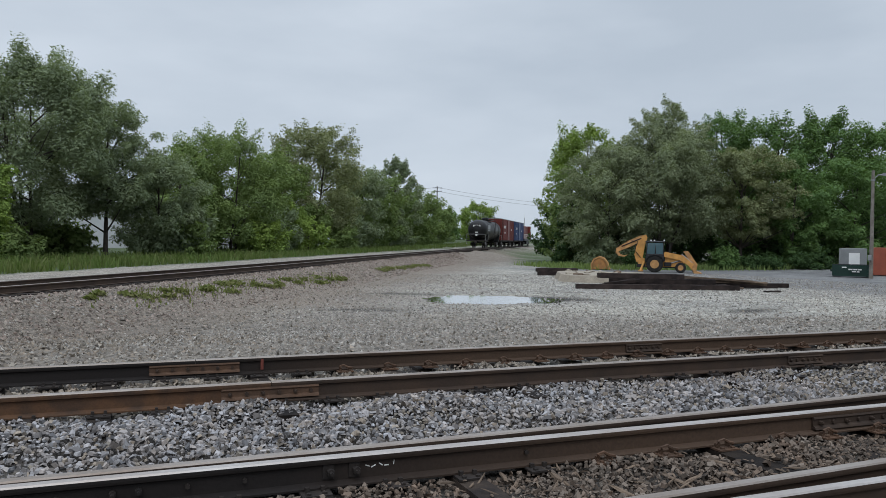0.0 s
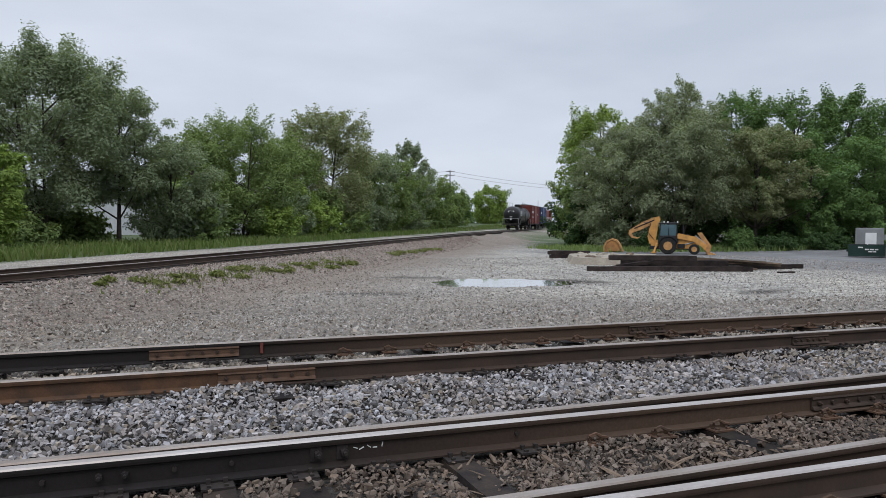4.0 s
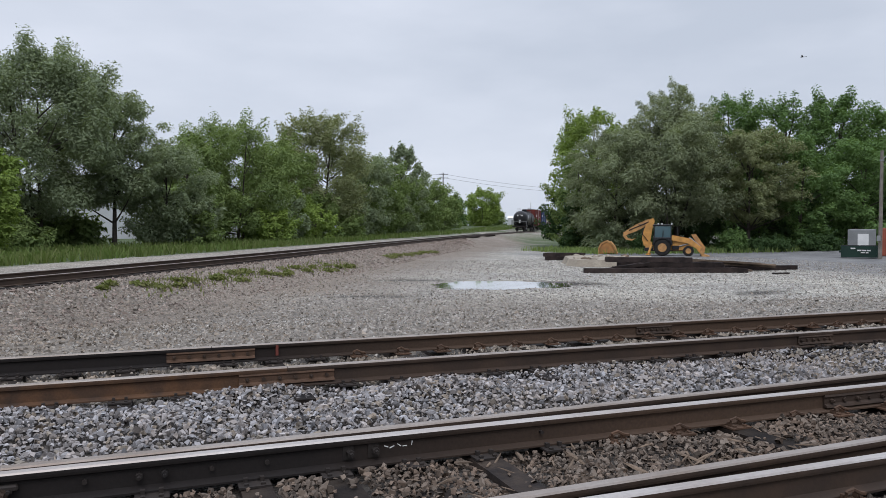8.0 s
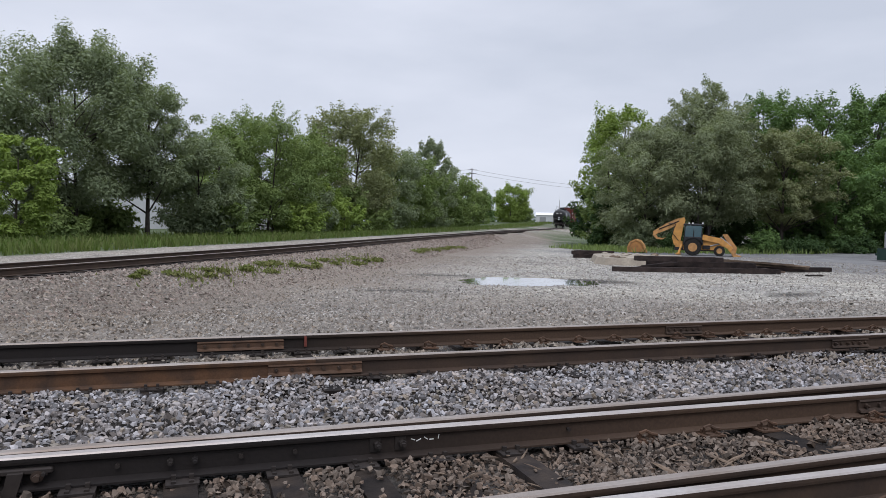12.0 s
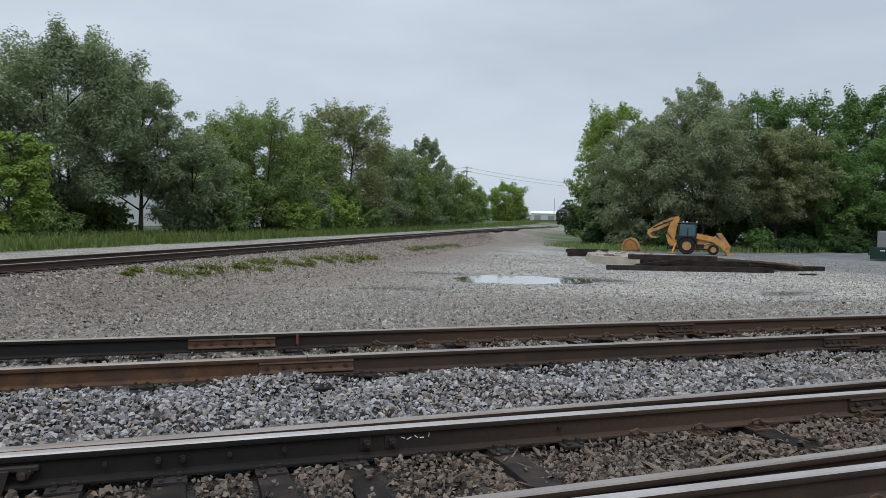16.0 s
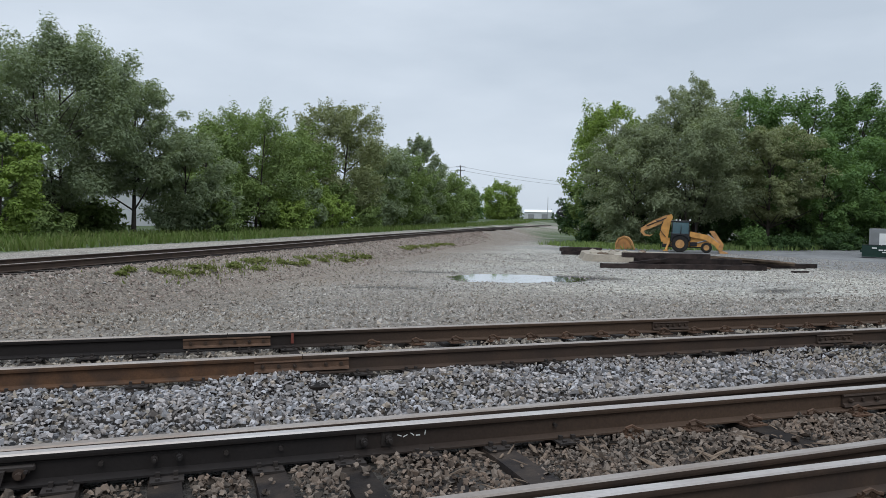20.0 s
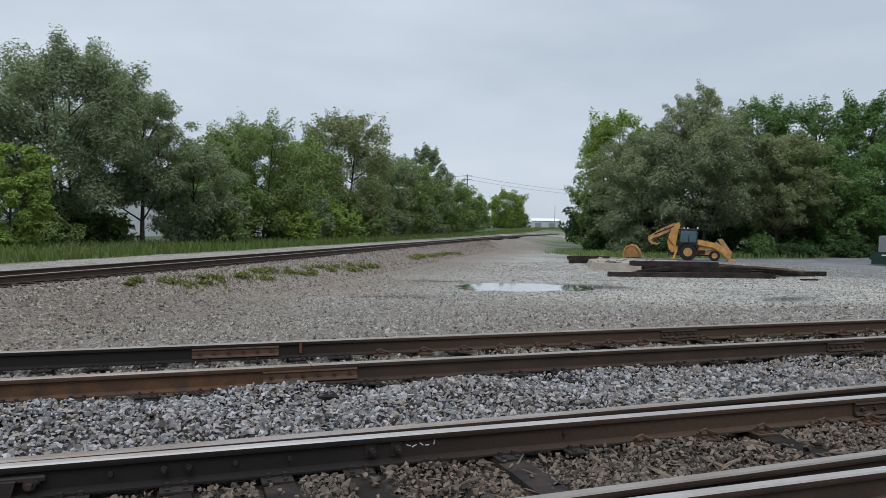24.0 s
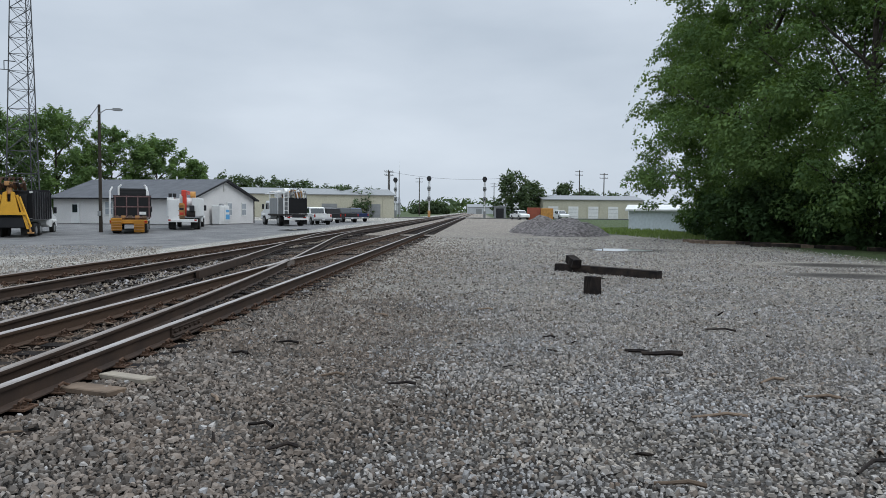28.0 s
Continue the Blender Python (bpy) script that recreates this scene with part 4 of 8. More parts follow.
    rod(bm, (-8.0, 0, 1.95), (-7.94, 0, 1.95), 0.16, n=12)
    part("tail_marker", bm, M_INK, ob)
    bm = B()
    box(bm, (-5.2, -1.47, 3.0), (2.2, 0.05, 0.9), rot=RX(0))
    part("placard_panel", bm, P_GREY, ob)
    return ob


def boxcar(paint_mat, label, length=15.4):
    ob = tagged(empty("boxcar"), label, "boxcar", "train")
    h = length / 2
    bm = B()
    box(bm, (0, 0, 3.02), (length, 2.84, 3.7), bevel=0.04)
    part("body", bm, paint_mat, ob)
    for s in (-1, 1):
        for k in range(12):
            x = -h + 0.5 + k * (length - 1.0) / 11
            if abs(x) < 1.6:
                continue
            bm = B()
            box(bm, (x, s * 1.45, 3.02), (0.10, 0.07, 3.6))
            part("rib", bm, paint_mat, ob)
        bm = B()
        box(bm, (0, s * 1.47, 2.95), (2.7, 0.08, 3.45), bevel=0.02)
        for k in range(4):
            box(bm, (0, s * 1.525, 1.6 + 0.85 * k), (2.6, 0.04, 0.08))
        part("door", bm, paint_mat, ob)
        bar_text(ob, -4.2, 3.5, (0.5, 0.5, 0.5, 0.5), 0.45, face_y=s * 1.43)
        bar_text(ob, 4.0, 3.1, (0.9, 0.5), 0.3, face_y=s * 1.43)
        bar_text(ob, -4.2, 2.5, (0.35, 0.35, 0.35), 0.25, face_y=s * 1.43)
        bm = B()
        for k in range(9):
            rod(bm, (-h + 0.1, s * 1.5, 1.2 + 0.4 * k), (-h + 0.55, s * 1.5, 1.2 + 0.4 * k), 0.02, n=5)
        for xk in (-h + 0.1, -h + 0.55):
            rod(bm, (xk, s * 1.5, 1.1), (xk, s * 1.5, 4.7), 0.02, n=5)
        part("ladder", bm, M_DARKST, ob)
    bm = B()
    prism(bm, [(-1.46, 4.87), (0, 5.06), (1.46, 4.87), (1.46, 4.8), (-1.46, 4.8)], -h, h, "x")
    part("roof", bm, M_STEEL, ob)
    for k in range(14):
        bm = B()
        x = -h + 0.4 + k * (length - 0.8) / 13
        prism(bm, [(-1.47, 4.88), (0, 5.10), (1.47, 4.88), (1.47, 4.84), (-1.47, 4.84)], x - 0.04, x + 0.04, "x")
        part("roof_seam", bm, M_STEEL, ob)
    for s in (-1, 1):
        for k in range(7):
            bm = B()
            box(bm, (s * (h + 0.03), 0, 1.5 + 0.48 * k), (0.08, 2.6, 0.16), bevel=0.03)
            part("end_rib", bm, paint_mat, ob)
        bogie(ob, s * (h - 2.0))
        coupler(ob, s * (h - 0.1), s)
    bm = B()
    box(bm, (0, 0, 1.0), (length - 0.4, 0.6, 0.36))
    box(bm, (0, 0, 1.1), (length, 2.7, 0.14))
    part("underframe", bm, M_DARKST, ob)
    return ob


def locomotive():
    ob = tagged(empty("locomotive"), "dark red and black diesel locomotive at the head of the train", "locomotive", "train")
    bm = B()
    box(bm, (0, 0, 1.35), (17.5, 3.0, 0.35), bevel=0.03)
    part("frame_deck", bm, P_BLACK, ob)
    bm = B()
    box(bm, (-2.2, 0, 2.95), (12.0, 1.9, 2.85), bevel=0.12)
    part("engine_hood", bm, P_RED, ob)
    bm = B()
    box(bm, (5.2, 0, 2.95), (2.4, 2.95, 2.9), bevel=0.1)
    part("cab", bm, P_RED, ob)
    bm = B()
    box(bm, (7.2, 0, 2.3), (1.7, 1.7, 1.55), bevel=0.1)
    part("nose", bm, P_BLACK, ob)
    for y in (-1.49, 1.49):
        bm = B()
        box(bm, (5.2, y, 3.5), (1.7, 0.03, 0.75))
        part("side_window", bm, M_GLASS, ob)
    bm = B()
    box(bm, (-8.15, 0, 2.9), (0.12, 1.7, 1.6))
    part("radiator_grille", bm, P_WHITE, ob)
    for y in (-1.45, 1.45):
        bm = B()
        for k in range(9):
            rod(bm, (-8.4 + k * 1.5, y, 1.5), (-8.4 + k * 1.5, y, 2.5), 0.025, n=5)
        rod(bm, (-8.4, y, 2.5), (3.7, y, 2.5), 0.03, n=5)
        part("handrail", bm, P_WHITE, ob)
    for x in (-5.0, -1.5):
        bm = B()
        rod(bm, (x, 0, 4.35), (x, 0, 4.55), 0.55, n=16)
        part("fan", bm, M_DARKST, ob)
    bm = B()
    box(bm, (0, 0, 0.75), (5.0, 2.6, 0.9), bevel=0.15)
    part("fuel_tank", bm, P_BLACK, ob)
    for s in (-1, 1):
        bogie(ob, s * 5.6)
        coupler(ob, s * 8.6, s)
    return ob


train_cars = [(tank_car(), 8.0), (boxcar(P_RED, "maroon boxcar with white lettering bars"), 24.6), (boxcar(P_BLUE, "blue boxcar with white lettering bars"), 41.0), (locomotive(), 58.6)]


# ---- buildings ----
def window_unit(parent, m, w=0.9, h=1.3):
    """A framed sash window set against a wall; m maps its own x, z on the wall."""
    win = part("window", box(B(), (0, 0, 0), (w + 0.16, 0.06, h + 0.16), bevel=0.01), P_WHITE, parent)
    win.matrix_basis = m
    for sx in (-1, 1):
        for sz in (-1, 1):
            part("pane", box(B(), (sx * w * 0.25, -0.02, sz * h * 0.25), (w * 0.44, 0.05, h * 0.44)), M_BLIND, win)
    return win


def depot_house():
    """The depot: a long low house with a shingled gable roof. Its own x runs along the gable wall, y along the ridge."""
    ang = math.degrees(math.atan2(-2.4, 12.2))
    ob = tagged(empty("depot_building", pose(71.3, 27.7, -0.02, 0, 0, ang)), "low pale grey depot building with dark shingle roof", "building")
    W, L, H, R = 12.4, 15.8, 2.6, 4.55
    bm = B()
    prism(bm, [(0, 0), (W, 0), (W, H), (W / 2, R - 0.1), (0, H)], 0, 0.2)
    part("gable_wall", bm, M_SIDING, ob)
    bm = B()
    prism(bm, [(0, 0), (W, 0), (W, H), (W / 2, R - 0.1), (0, H)], L - 0.2, L)
    part("gable_wall", bm, M_SIDING, ob)
    for x in (0.1, W - 0.1):
        bm = B()
        box(bm, (x, L / 2, H / 2), (0.2, L - 0.4, H))
        part("long_wall", bm, M_SIDING, ob)
    for s in (0, 1):
        bm = B()
        o = 0.45
        e, r = (-o, H - o * (R - H) / (W / 2)), (W / 2, R)
        pts = [e, r, (r[0], r[1] + 0.12), (e[0], e[1] + 0.12)]
        if s:
            pts = [(W - p[0], p[1]) for p in pts]
        prism(bm, pts, -0.4, L + 0.4)
        part("roof", bm, M_SHINGLE, ob)
        for y in (-0.43, L + 0.43):
            bm = B()
            pts2 = [(pts[0][0], pts[0][1] - 0.06), (pts[1][0], pts[1][1] - 0.06), (pts[1][0], pts[1][1] + 0.10), (pts[0][0], pts[0][1] + 0.10)]
            prism(bm, pts2, y - 0.03, y + 0.03)
            part("bargeboard", bm, M_TRIM, ob)
        bm = B()
        x = -0.48 if not s else W + 0.48
        box(bm, (x, L / 2, e[1] + 0.05), (0.10, L + 0.8, 0.14))
        part("gutter", bm, M_TRIM, ob)
    # siding laps
    for k in range(12):
        bm = B()
        box(bm, (W / 2, -0.006, 0.25 + 0.2 * k), (W - 0.02, 0.012, 0.02))
        part("siding_lap", bm, M_SIDING, ob)
    for x in (1.4, 7.1, 10.1):
        window_unit(ob, pose(x, -0.03, 1.55))
    bm = B()
    box(bm, (W / 2, -0.03, 3.75), (0.55, 0.06, 0.75))
    for k in range(5):
        box(bm, (W / 2, -0.07, 3.48 + 0.13 * k), (0.45, 0.05, 0.05), rot=RX(30))
    part("gable_vent", bm, M_SIDING, ob)
    bm = B()
    for x in (0.02, W - 0.02):
        box(bm, (x, -0.05, H / 2), (0.09, 0.08, H))
    part("downpipe", bm, M_TRIM, ob)
    for y in (2.2, 9.2):
        window_unit(ob, pose(-0.03, y, 1.55, 0, 0, -90))
    door = part("door", box(B(), (-0.04, 13.2, 1.04), (0.06, 1.0, 2.08), bevel=0.01), P_WHITE, ob)
    part("pane", box(B(), (-0.075, 13.2, 1.5), (0.02, 0.6, 0.8)), M_GLASS, door)
    bm = B()
    rod(bm, (W / 2 + 0.5, 6.0, R - 0.2), (W / 2 + 0.5, 6.0, R + 0.45), 0.08, n=8)
    part("vent_pipe", bm, P_WHITE, ob)
    return ob


depot_house()


def ice_chest():
    ob = tagged(empty("ice_chest", pose(75.2, 26.2, -0.02, 0, 0, -11)), "white and blue outdoor ice chest beside the depot wall", "ice chest")
    part("cabinet", box(B(), (0, 0, 0.95), (1.9, 0.9, 1.9), bevel=0.05), P_WHITE, ob)
    for x in (-0.47, 0.47):
        part("door", box(B(), (x, -0.47, 1.0), (0.88, 0.05, 1.5), bevel=0.02), P_WHITE, ob)
    bm = B()
    box(bm, (0.55, -0.505, 0.75), (0.75, 0.02, 0.5))
    box(bm, (0.55, -0.505, 1.35), (0.6, 0.02, 0.25))
    part("blue_panel", bm, M_BLUEP, ob, "blue panel with unreadable lettering")
    bm = B()
    rod(bm, (0.2, 0, 1.9), (0.2, 0, 2.1), 0.3, 0.2, 10)
    part("cooling_unit", bm, P_GREY, ob)


ice_chest()


def long_shed(name, label, x, y, rz, L, W, H, R, wall, roof, doors=3, door_mat=None, door_h=3.0):
    """A metal building with a low gable roof and doors along its front (its -y side)."""
    ob = tagged(empty(name, pose(x, y, gz(x, y) - 0.1, 0, 0, rz)), label, "building", "far buildings")
    bm = B()
    prism(bm, [(0, 0), (W, 0), (W, H), (W / 2, R), (0, H)], -L / 2, L / 2, "x")
    part("shell", bm, wall, ob)
    for s in (0, 1):
        pts = [(-0.3, H - 0.1), (W / 2, R), (W / 2, R + 0.15), (-0.3, H + 0.06)]
        if s:
            pts = [(W - a, b) for a, b in pts]
        bm = B()
        prism(bm, pts, -L / 2 - 0.3, L / 2 + 0.3, "x")
        part("roof", bm, roof, ob)
    for k in range(doors):
        dx = -L / 2 + (k + 0.5) * L / doors
        d = part("door", box(B(), (dx, -0.04, door_h / 2), (min(3.2, L / doors * 0.5), 0.08, door_h)), door_mat or P_GREY, ob)
        for j in range(3):
            part("panel", box(B(), (dx, -0.09, door_h * (0.2 + 0.3 * j)), (min(3.0, L / doors * 0.46), 0.03, 0.07)), M_STEEL, d)
    for k in range(int(L / 3)):
        part("wall_rib", box(B(), (-L / 2 + 1.5 + 3 * k, -0.03, H / 2), (0.08, 0.06, H)), wall, ob)
    return ob


long_shed("storage_building", "cream metal storage building with doors along its front", 178, -27, -83, 24, 14, 4.6, 5.6, M_CREAM, M_STEEL, 5, P_WHITE)
long_shed("warehouse", "long cream warehouse behind the parked pickups", 152, 40, -72, 46, 16, 4.9, 6.2, M_CREAM, P_GREY, 5, P_GREY)
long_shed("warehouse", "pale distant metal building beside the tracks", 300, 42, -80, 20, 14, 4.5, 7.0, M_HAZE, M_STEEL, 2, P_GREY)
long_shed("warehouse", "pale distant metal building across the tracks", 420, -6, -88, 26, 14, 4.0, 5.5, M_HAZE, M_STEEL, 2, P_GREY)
long_shed("metal_shed", "pale blue metal shed under the trees", 67.0, -18.0, -105, 9.0, 6, 1.95, 2.3, M_PALEBLUE, P_WHITE, 0)
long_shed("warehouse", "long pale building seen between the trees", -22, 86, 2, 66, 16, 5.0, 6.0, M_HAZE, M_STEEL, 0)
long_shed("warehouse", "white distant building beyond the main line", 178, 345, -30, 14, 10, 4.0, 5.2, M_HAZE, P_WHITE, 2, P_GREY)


# ---- poles, tower, signals ----
def lamp_pole(x, y, h, arm, az, wood, label, head=True):
    ob = tagged(empty("light_pole", pose(x, y, gz(x, y) - 0.1, 0, 0, az)), label, "light pole", "light poles")
    part("pole", rod(B(), (0, 0, 0), (0, 0, h), 0.14, 0.10, 12), wood, ob)
    bm = B()
    rod(bm, (0, 0, h - 0.7), (arm * 0.5, 0, h - 0.35), 0.035, n=8)
    rod(bm, (arm * 0.5, 0, h - 0.35), (arm, 0, h - 0.3), 0.035, n=8)
    part("arm", bm, M_STEEL, ob)
    bm = B()
    prism(bm, [(arm - 0.1, h - 0.36), (arm + 0.15, h - 0.42), (arm + 0.65, h - 0.40), (arm + 0.75, h - 0.30), (arm + 0.5, h - 0.2), (arm, h - 0.22)], -0.14, 0.14)
    part("lamp_head", bm, M_STEEL, ob)
    part("band", rod(B(), (0, 0, h - 0.75), (0, 0, h - 0.65), 0.15, n=12), M_STEEL, ob)
    part("meter_box", box(B(), (-0.1, -0.2, 1.6), (0.25, 0.15, 0.4), bevel=0.02), P_GREY, ob)
    return ob


lamp_pole(58.3, 29.9, 10.2, 1.0, -62, M_POLE, "dark wooden light pole with cobra-head lamp before the depot")
lamp_pole(48.7, 38.4, 7.9, 0.6, -52, M_POLE_L, "pale wooden light pole beside the dumpster")


def radio_tower(x, y, h=46):
    ob = tagged(empty("radio_tower", pose(x, y, gz(x, y), 0, 0, 15)), "tall galvanised lattice radio tower behind the yard", "radio tower")
    def leg(k, z):
        r = 1.9 * (1 - z / h * 0.85) / 1.0
        r = max(r, 0.35)
        a = 2 * math.pi * k / 3
        return Vector((math.cos(a) * r, math.sin(a) * r, z))
    zs = [0]
    while zs[-1] < h - 1:
        zs.append(zs[-1] + max(0.9, 2.6 * (1 - zs[-1] / h)))
    for k in range(3):
        bm = B()
        rod(bm, leg(k, 0), leg(k, zs[-1]), 0.07, 0.04, 8)
        part("leg", bm, M_TOWER, ob)
    for a, b in zip(zs, zs[1:]):
        for k in range(3):
            bm = B()
            rod(bm, leg(k, a), leg((k + 1) % 3, b), 0.028, n=5)
            rod(bm, leg((k + 1) % 3, a), leg(k, b), 0.028, n=5)
            rod(bm, leg(k, b), leg((k + 1) % 3, b), 0.03, n=5)
            part("brace", bm, M_TOWER, ob)
    for z, a in ((23.6, 112), (16.4, 108), (29.5, 215)):
        bm = B()
        d = Vector((math.cos(radians(a)), math.sin(radians(a)), 0))
        p = Vector((0, 0, z)) + d * 0.7
        rod(bm, p, p + d * (2.0 if z > 20 else 1.0), 0.05, n=6)
        q = p + d * (2.0 if z > 20 else 1.0)
        rod(bm, q, q - Vector((0, 0, 0.9)), 0.045, n=6)
        rod(bm, q - Vector((0, 0, 0.9)) - d * 0.5, q - Vector((0, 0, 0.9)) + d * 0.5, 0.04, n=6)
        part("antenna", bm, M_TOWER, ob)
    return ob


radio_tower(75.0, 46.5)


def mast(x, y, h, label):
    ob = tagged(empty("antenna_mast", pose(x, y, gz(x, y))), label, "antenna mast", "masts")
    part("pole", rod(B(), (0, 0, 0), (0, 0, h * 0.82), 0.14, 0.09, 10), M_STEEL, ob)
    part("whip", rod(B(), (0, 0, h * 0.82), (0, 0, h), 0.04, 0.02, 8), P_WHITE, ob)
    return ob


mast(66.3, 45.2, 17.4, "thin galvanised antenna mast beside the tower")
mast(172, 18.5, 13.0, "thin white antenna mast beside the crossing")
mast(141, 265, 11.0, "thin distant mast beyond the main line")


def signal_mast(x, y, h=9.6):
    ob = tagged(empty("signal_mast", pose(x, y, gz(x, y), 0, 0, 180)), "three-headed railway signal mast beside the tracks", "railway signal", "signals")
    part("pole", rod(B(), (0, 0, 0), (0, 0, h), 0.13, n=10), P_WHITE, ob)
    for k in range(3):
        z = h - 0.3 - 2.4 * k
        hd = part("head", box(B(), (0.35, 0, z), (0.45, 0.75, 1.25 if k == 0 else 1.0), bevel=0.08), P_CHAR, ob)
        part("target", rod(B(), (0.56, 0, z), (0.6, 0, z), 0.46 if k else 0.58, n=18), P_CHAR if k == 0 else P_GREY, hd)
        part("hood", rod(B(), (0.6, 0, z), (0.85, 0, z), 0.16, n=10), P_CHAR, hd)
    bm = B()
    for k in range(18):
        rod(bm, (-0.2, -0.2, 0.6 + 0.45 * k), (-0.2, 0.2, 0.6 + 0.45 * k), 0.02, n=4)
    for y2 in (-0.2, 0.2):
        rod(bm, (-0.2, y2, 0.4), (-0.2, y2, 8.8), 0.025, n=4)
    part("ladder", bm, M_STEEL, ob)
    part("base_case", box(B(), (0, 0, 0.8), (0.6, 0.6, 1.6), bevel=0.03), P_TAN if y > 5 and y < 15 else P_GREY, ob)
    return ob


signal_mast(189.3, 21.3)
signal_mast(180.1, 12.1)
signal_mast(180.5, -1.3)


def power_pole(x, y, h, az, arms=2, z=None):
    ob = tagged(empty("power_pole", pose(x, y, gz(x, y) if z is None else z, 0, 0, az)), "wooden power pole with crossarms", "power pole", "power poles")
    part("pole", rod(B(), (0, 0, 0), (0, 0, h), 0.18, 0.12, 8), M_POLE, ob)
    for k in range(arms):
        arm = part("crossarm", box(B(), (0.16, 0, h - 0.4 - 1.0 * k), (0.1, 2.4, 0.12)), M_POLE, ob)
        for y2 in (-1.1, -0.5, 0.5, 1.1):
            part("insulator", rod(B(), (0.16, y2, h - 0.34 - 1.0 * k), (0.16, y2, h - 0.14 - 1.0 * k), 0.05, n=6), P_GREY, arm)
    return ob


POLES = [(215, 26, 13.0, 20), (235, 19, 12.0, 20), (200, 24.5, 12.5, 15), (260, -5.0, 11.5, 10), (215, -7.5, 10.5, 10), (205, -12.5, 11.5, 30), (215, -28.5, 13.5, 20), (200, -33, 12, 20),
         (72.6, 186.4, 14.6, 60), (185, 236, 17.0, 60), (20, 172, 14.5, 60)]
for x, y, h, a in POLES:
    power_pole(x, y, h, a)


def wire(a, b, sag=1.2):
    """A slack cable from a to b."""
    a, b = Vector(a), Vector(b)
    pts = [a + (b - a) * t - Vector((0, 0, sag * 4 * t * (1 - t))) for t in [k / 14 for k in range(15)]]
    bm = B()
    limb(bm, pts, 0.03, 0.03, 4)
    return tagged(part("power_line", bm, P_CHAR), "thin dark overhead power line", "power line", "power lines")


for dz in (0.0, -1.0):
    wire((20, 172, gz(20, 172) + 14.2 + dz), (72.6, 186.4, gz(72.6, 186.4) + 14.3 + dz))
    wire((72.6, 186.4, gz(72.6, 186.4) + 14.3 + dz), (185, 236, gz(185, 236) + 16.7 + dz), 2.5)
wire((58.3, 29.9, 9.7), (68, 42, 4.0), 0.5)
wire((260, -5.0, 11.2), (215, -7.5, 10.2), 0.8)
wire((215, 26, 12.7), (205, -12.5, 11.2), 1.5)


def crossbuck(x, y):
    ob = tagged(empty("crossbuck_sign", pose(x, y, gz(x, y))), "white crossbuck sign at the level crossing", "crossing sign")
    part("post", rod(B(), (0, 0, 0), (0, 0, 3.2), 0.06, n=8), P_WHITE, ob)
    for a in (45, -45):
        part("blade", box(B(), (-0.08, 0, 2.9), (0.03, 1.5, 0.24), rot=RX(a)), P_WHITE, ob)
    bm = B()
    for y2 in (-0.4, 0.4):
        rod(bm, (-0.2, y2, 2.1), (-0.08, y2, 2.1), 0.2, n=12)
    part("flasher", bm, P_CHAR, ob)


crossbuck(168, -8.3)


def relay_hut(x, y):
    ob = tagged(empty("relay_hut", pose(x, y, gz(x, y))), "grey steel relay hut beside the crossing", "relay hut")
    part("case", box(B(), (0, 0, 1.3), (2.0, 2.6, 2.6), bevel=0.03), P_GREY, ob)
    part("door", box(B(), (-1.02, 0.0, 1.2), (0.06, 1.7, 2.1), bevel=0.02), M_TRIM, ob)
    part("roof", box(B(), (0, 0, 2.68), (2.3, 2.9, 0.14)), P_GREY, ob)


relay_hut(165, -4.6)


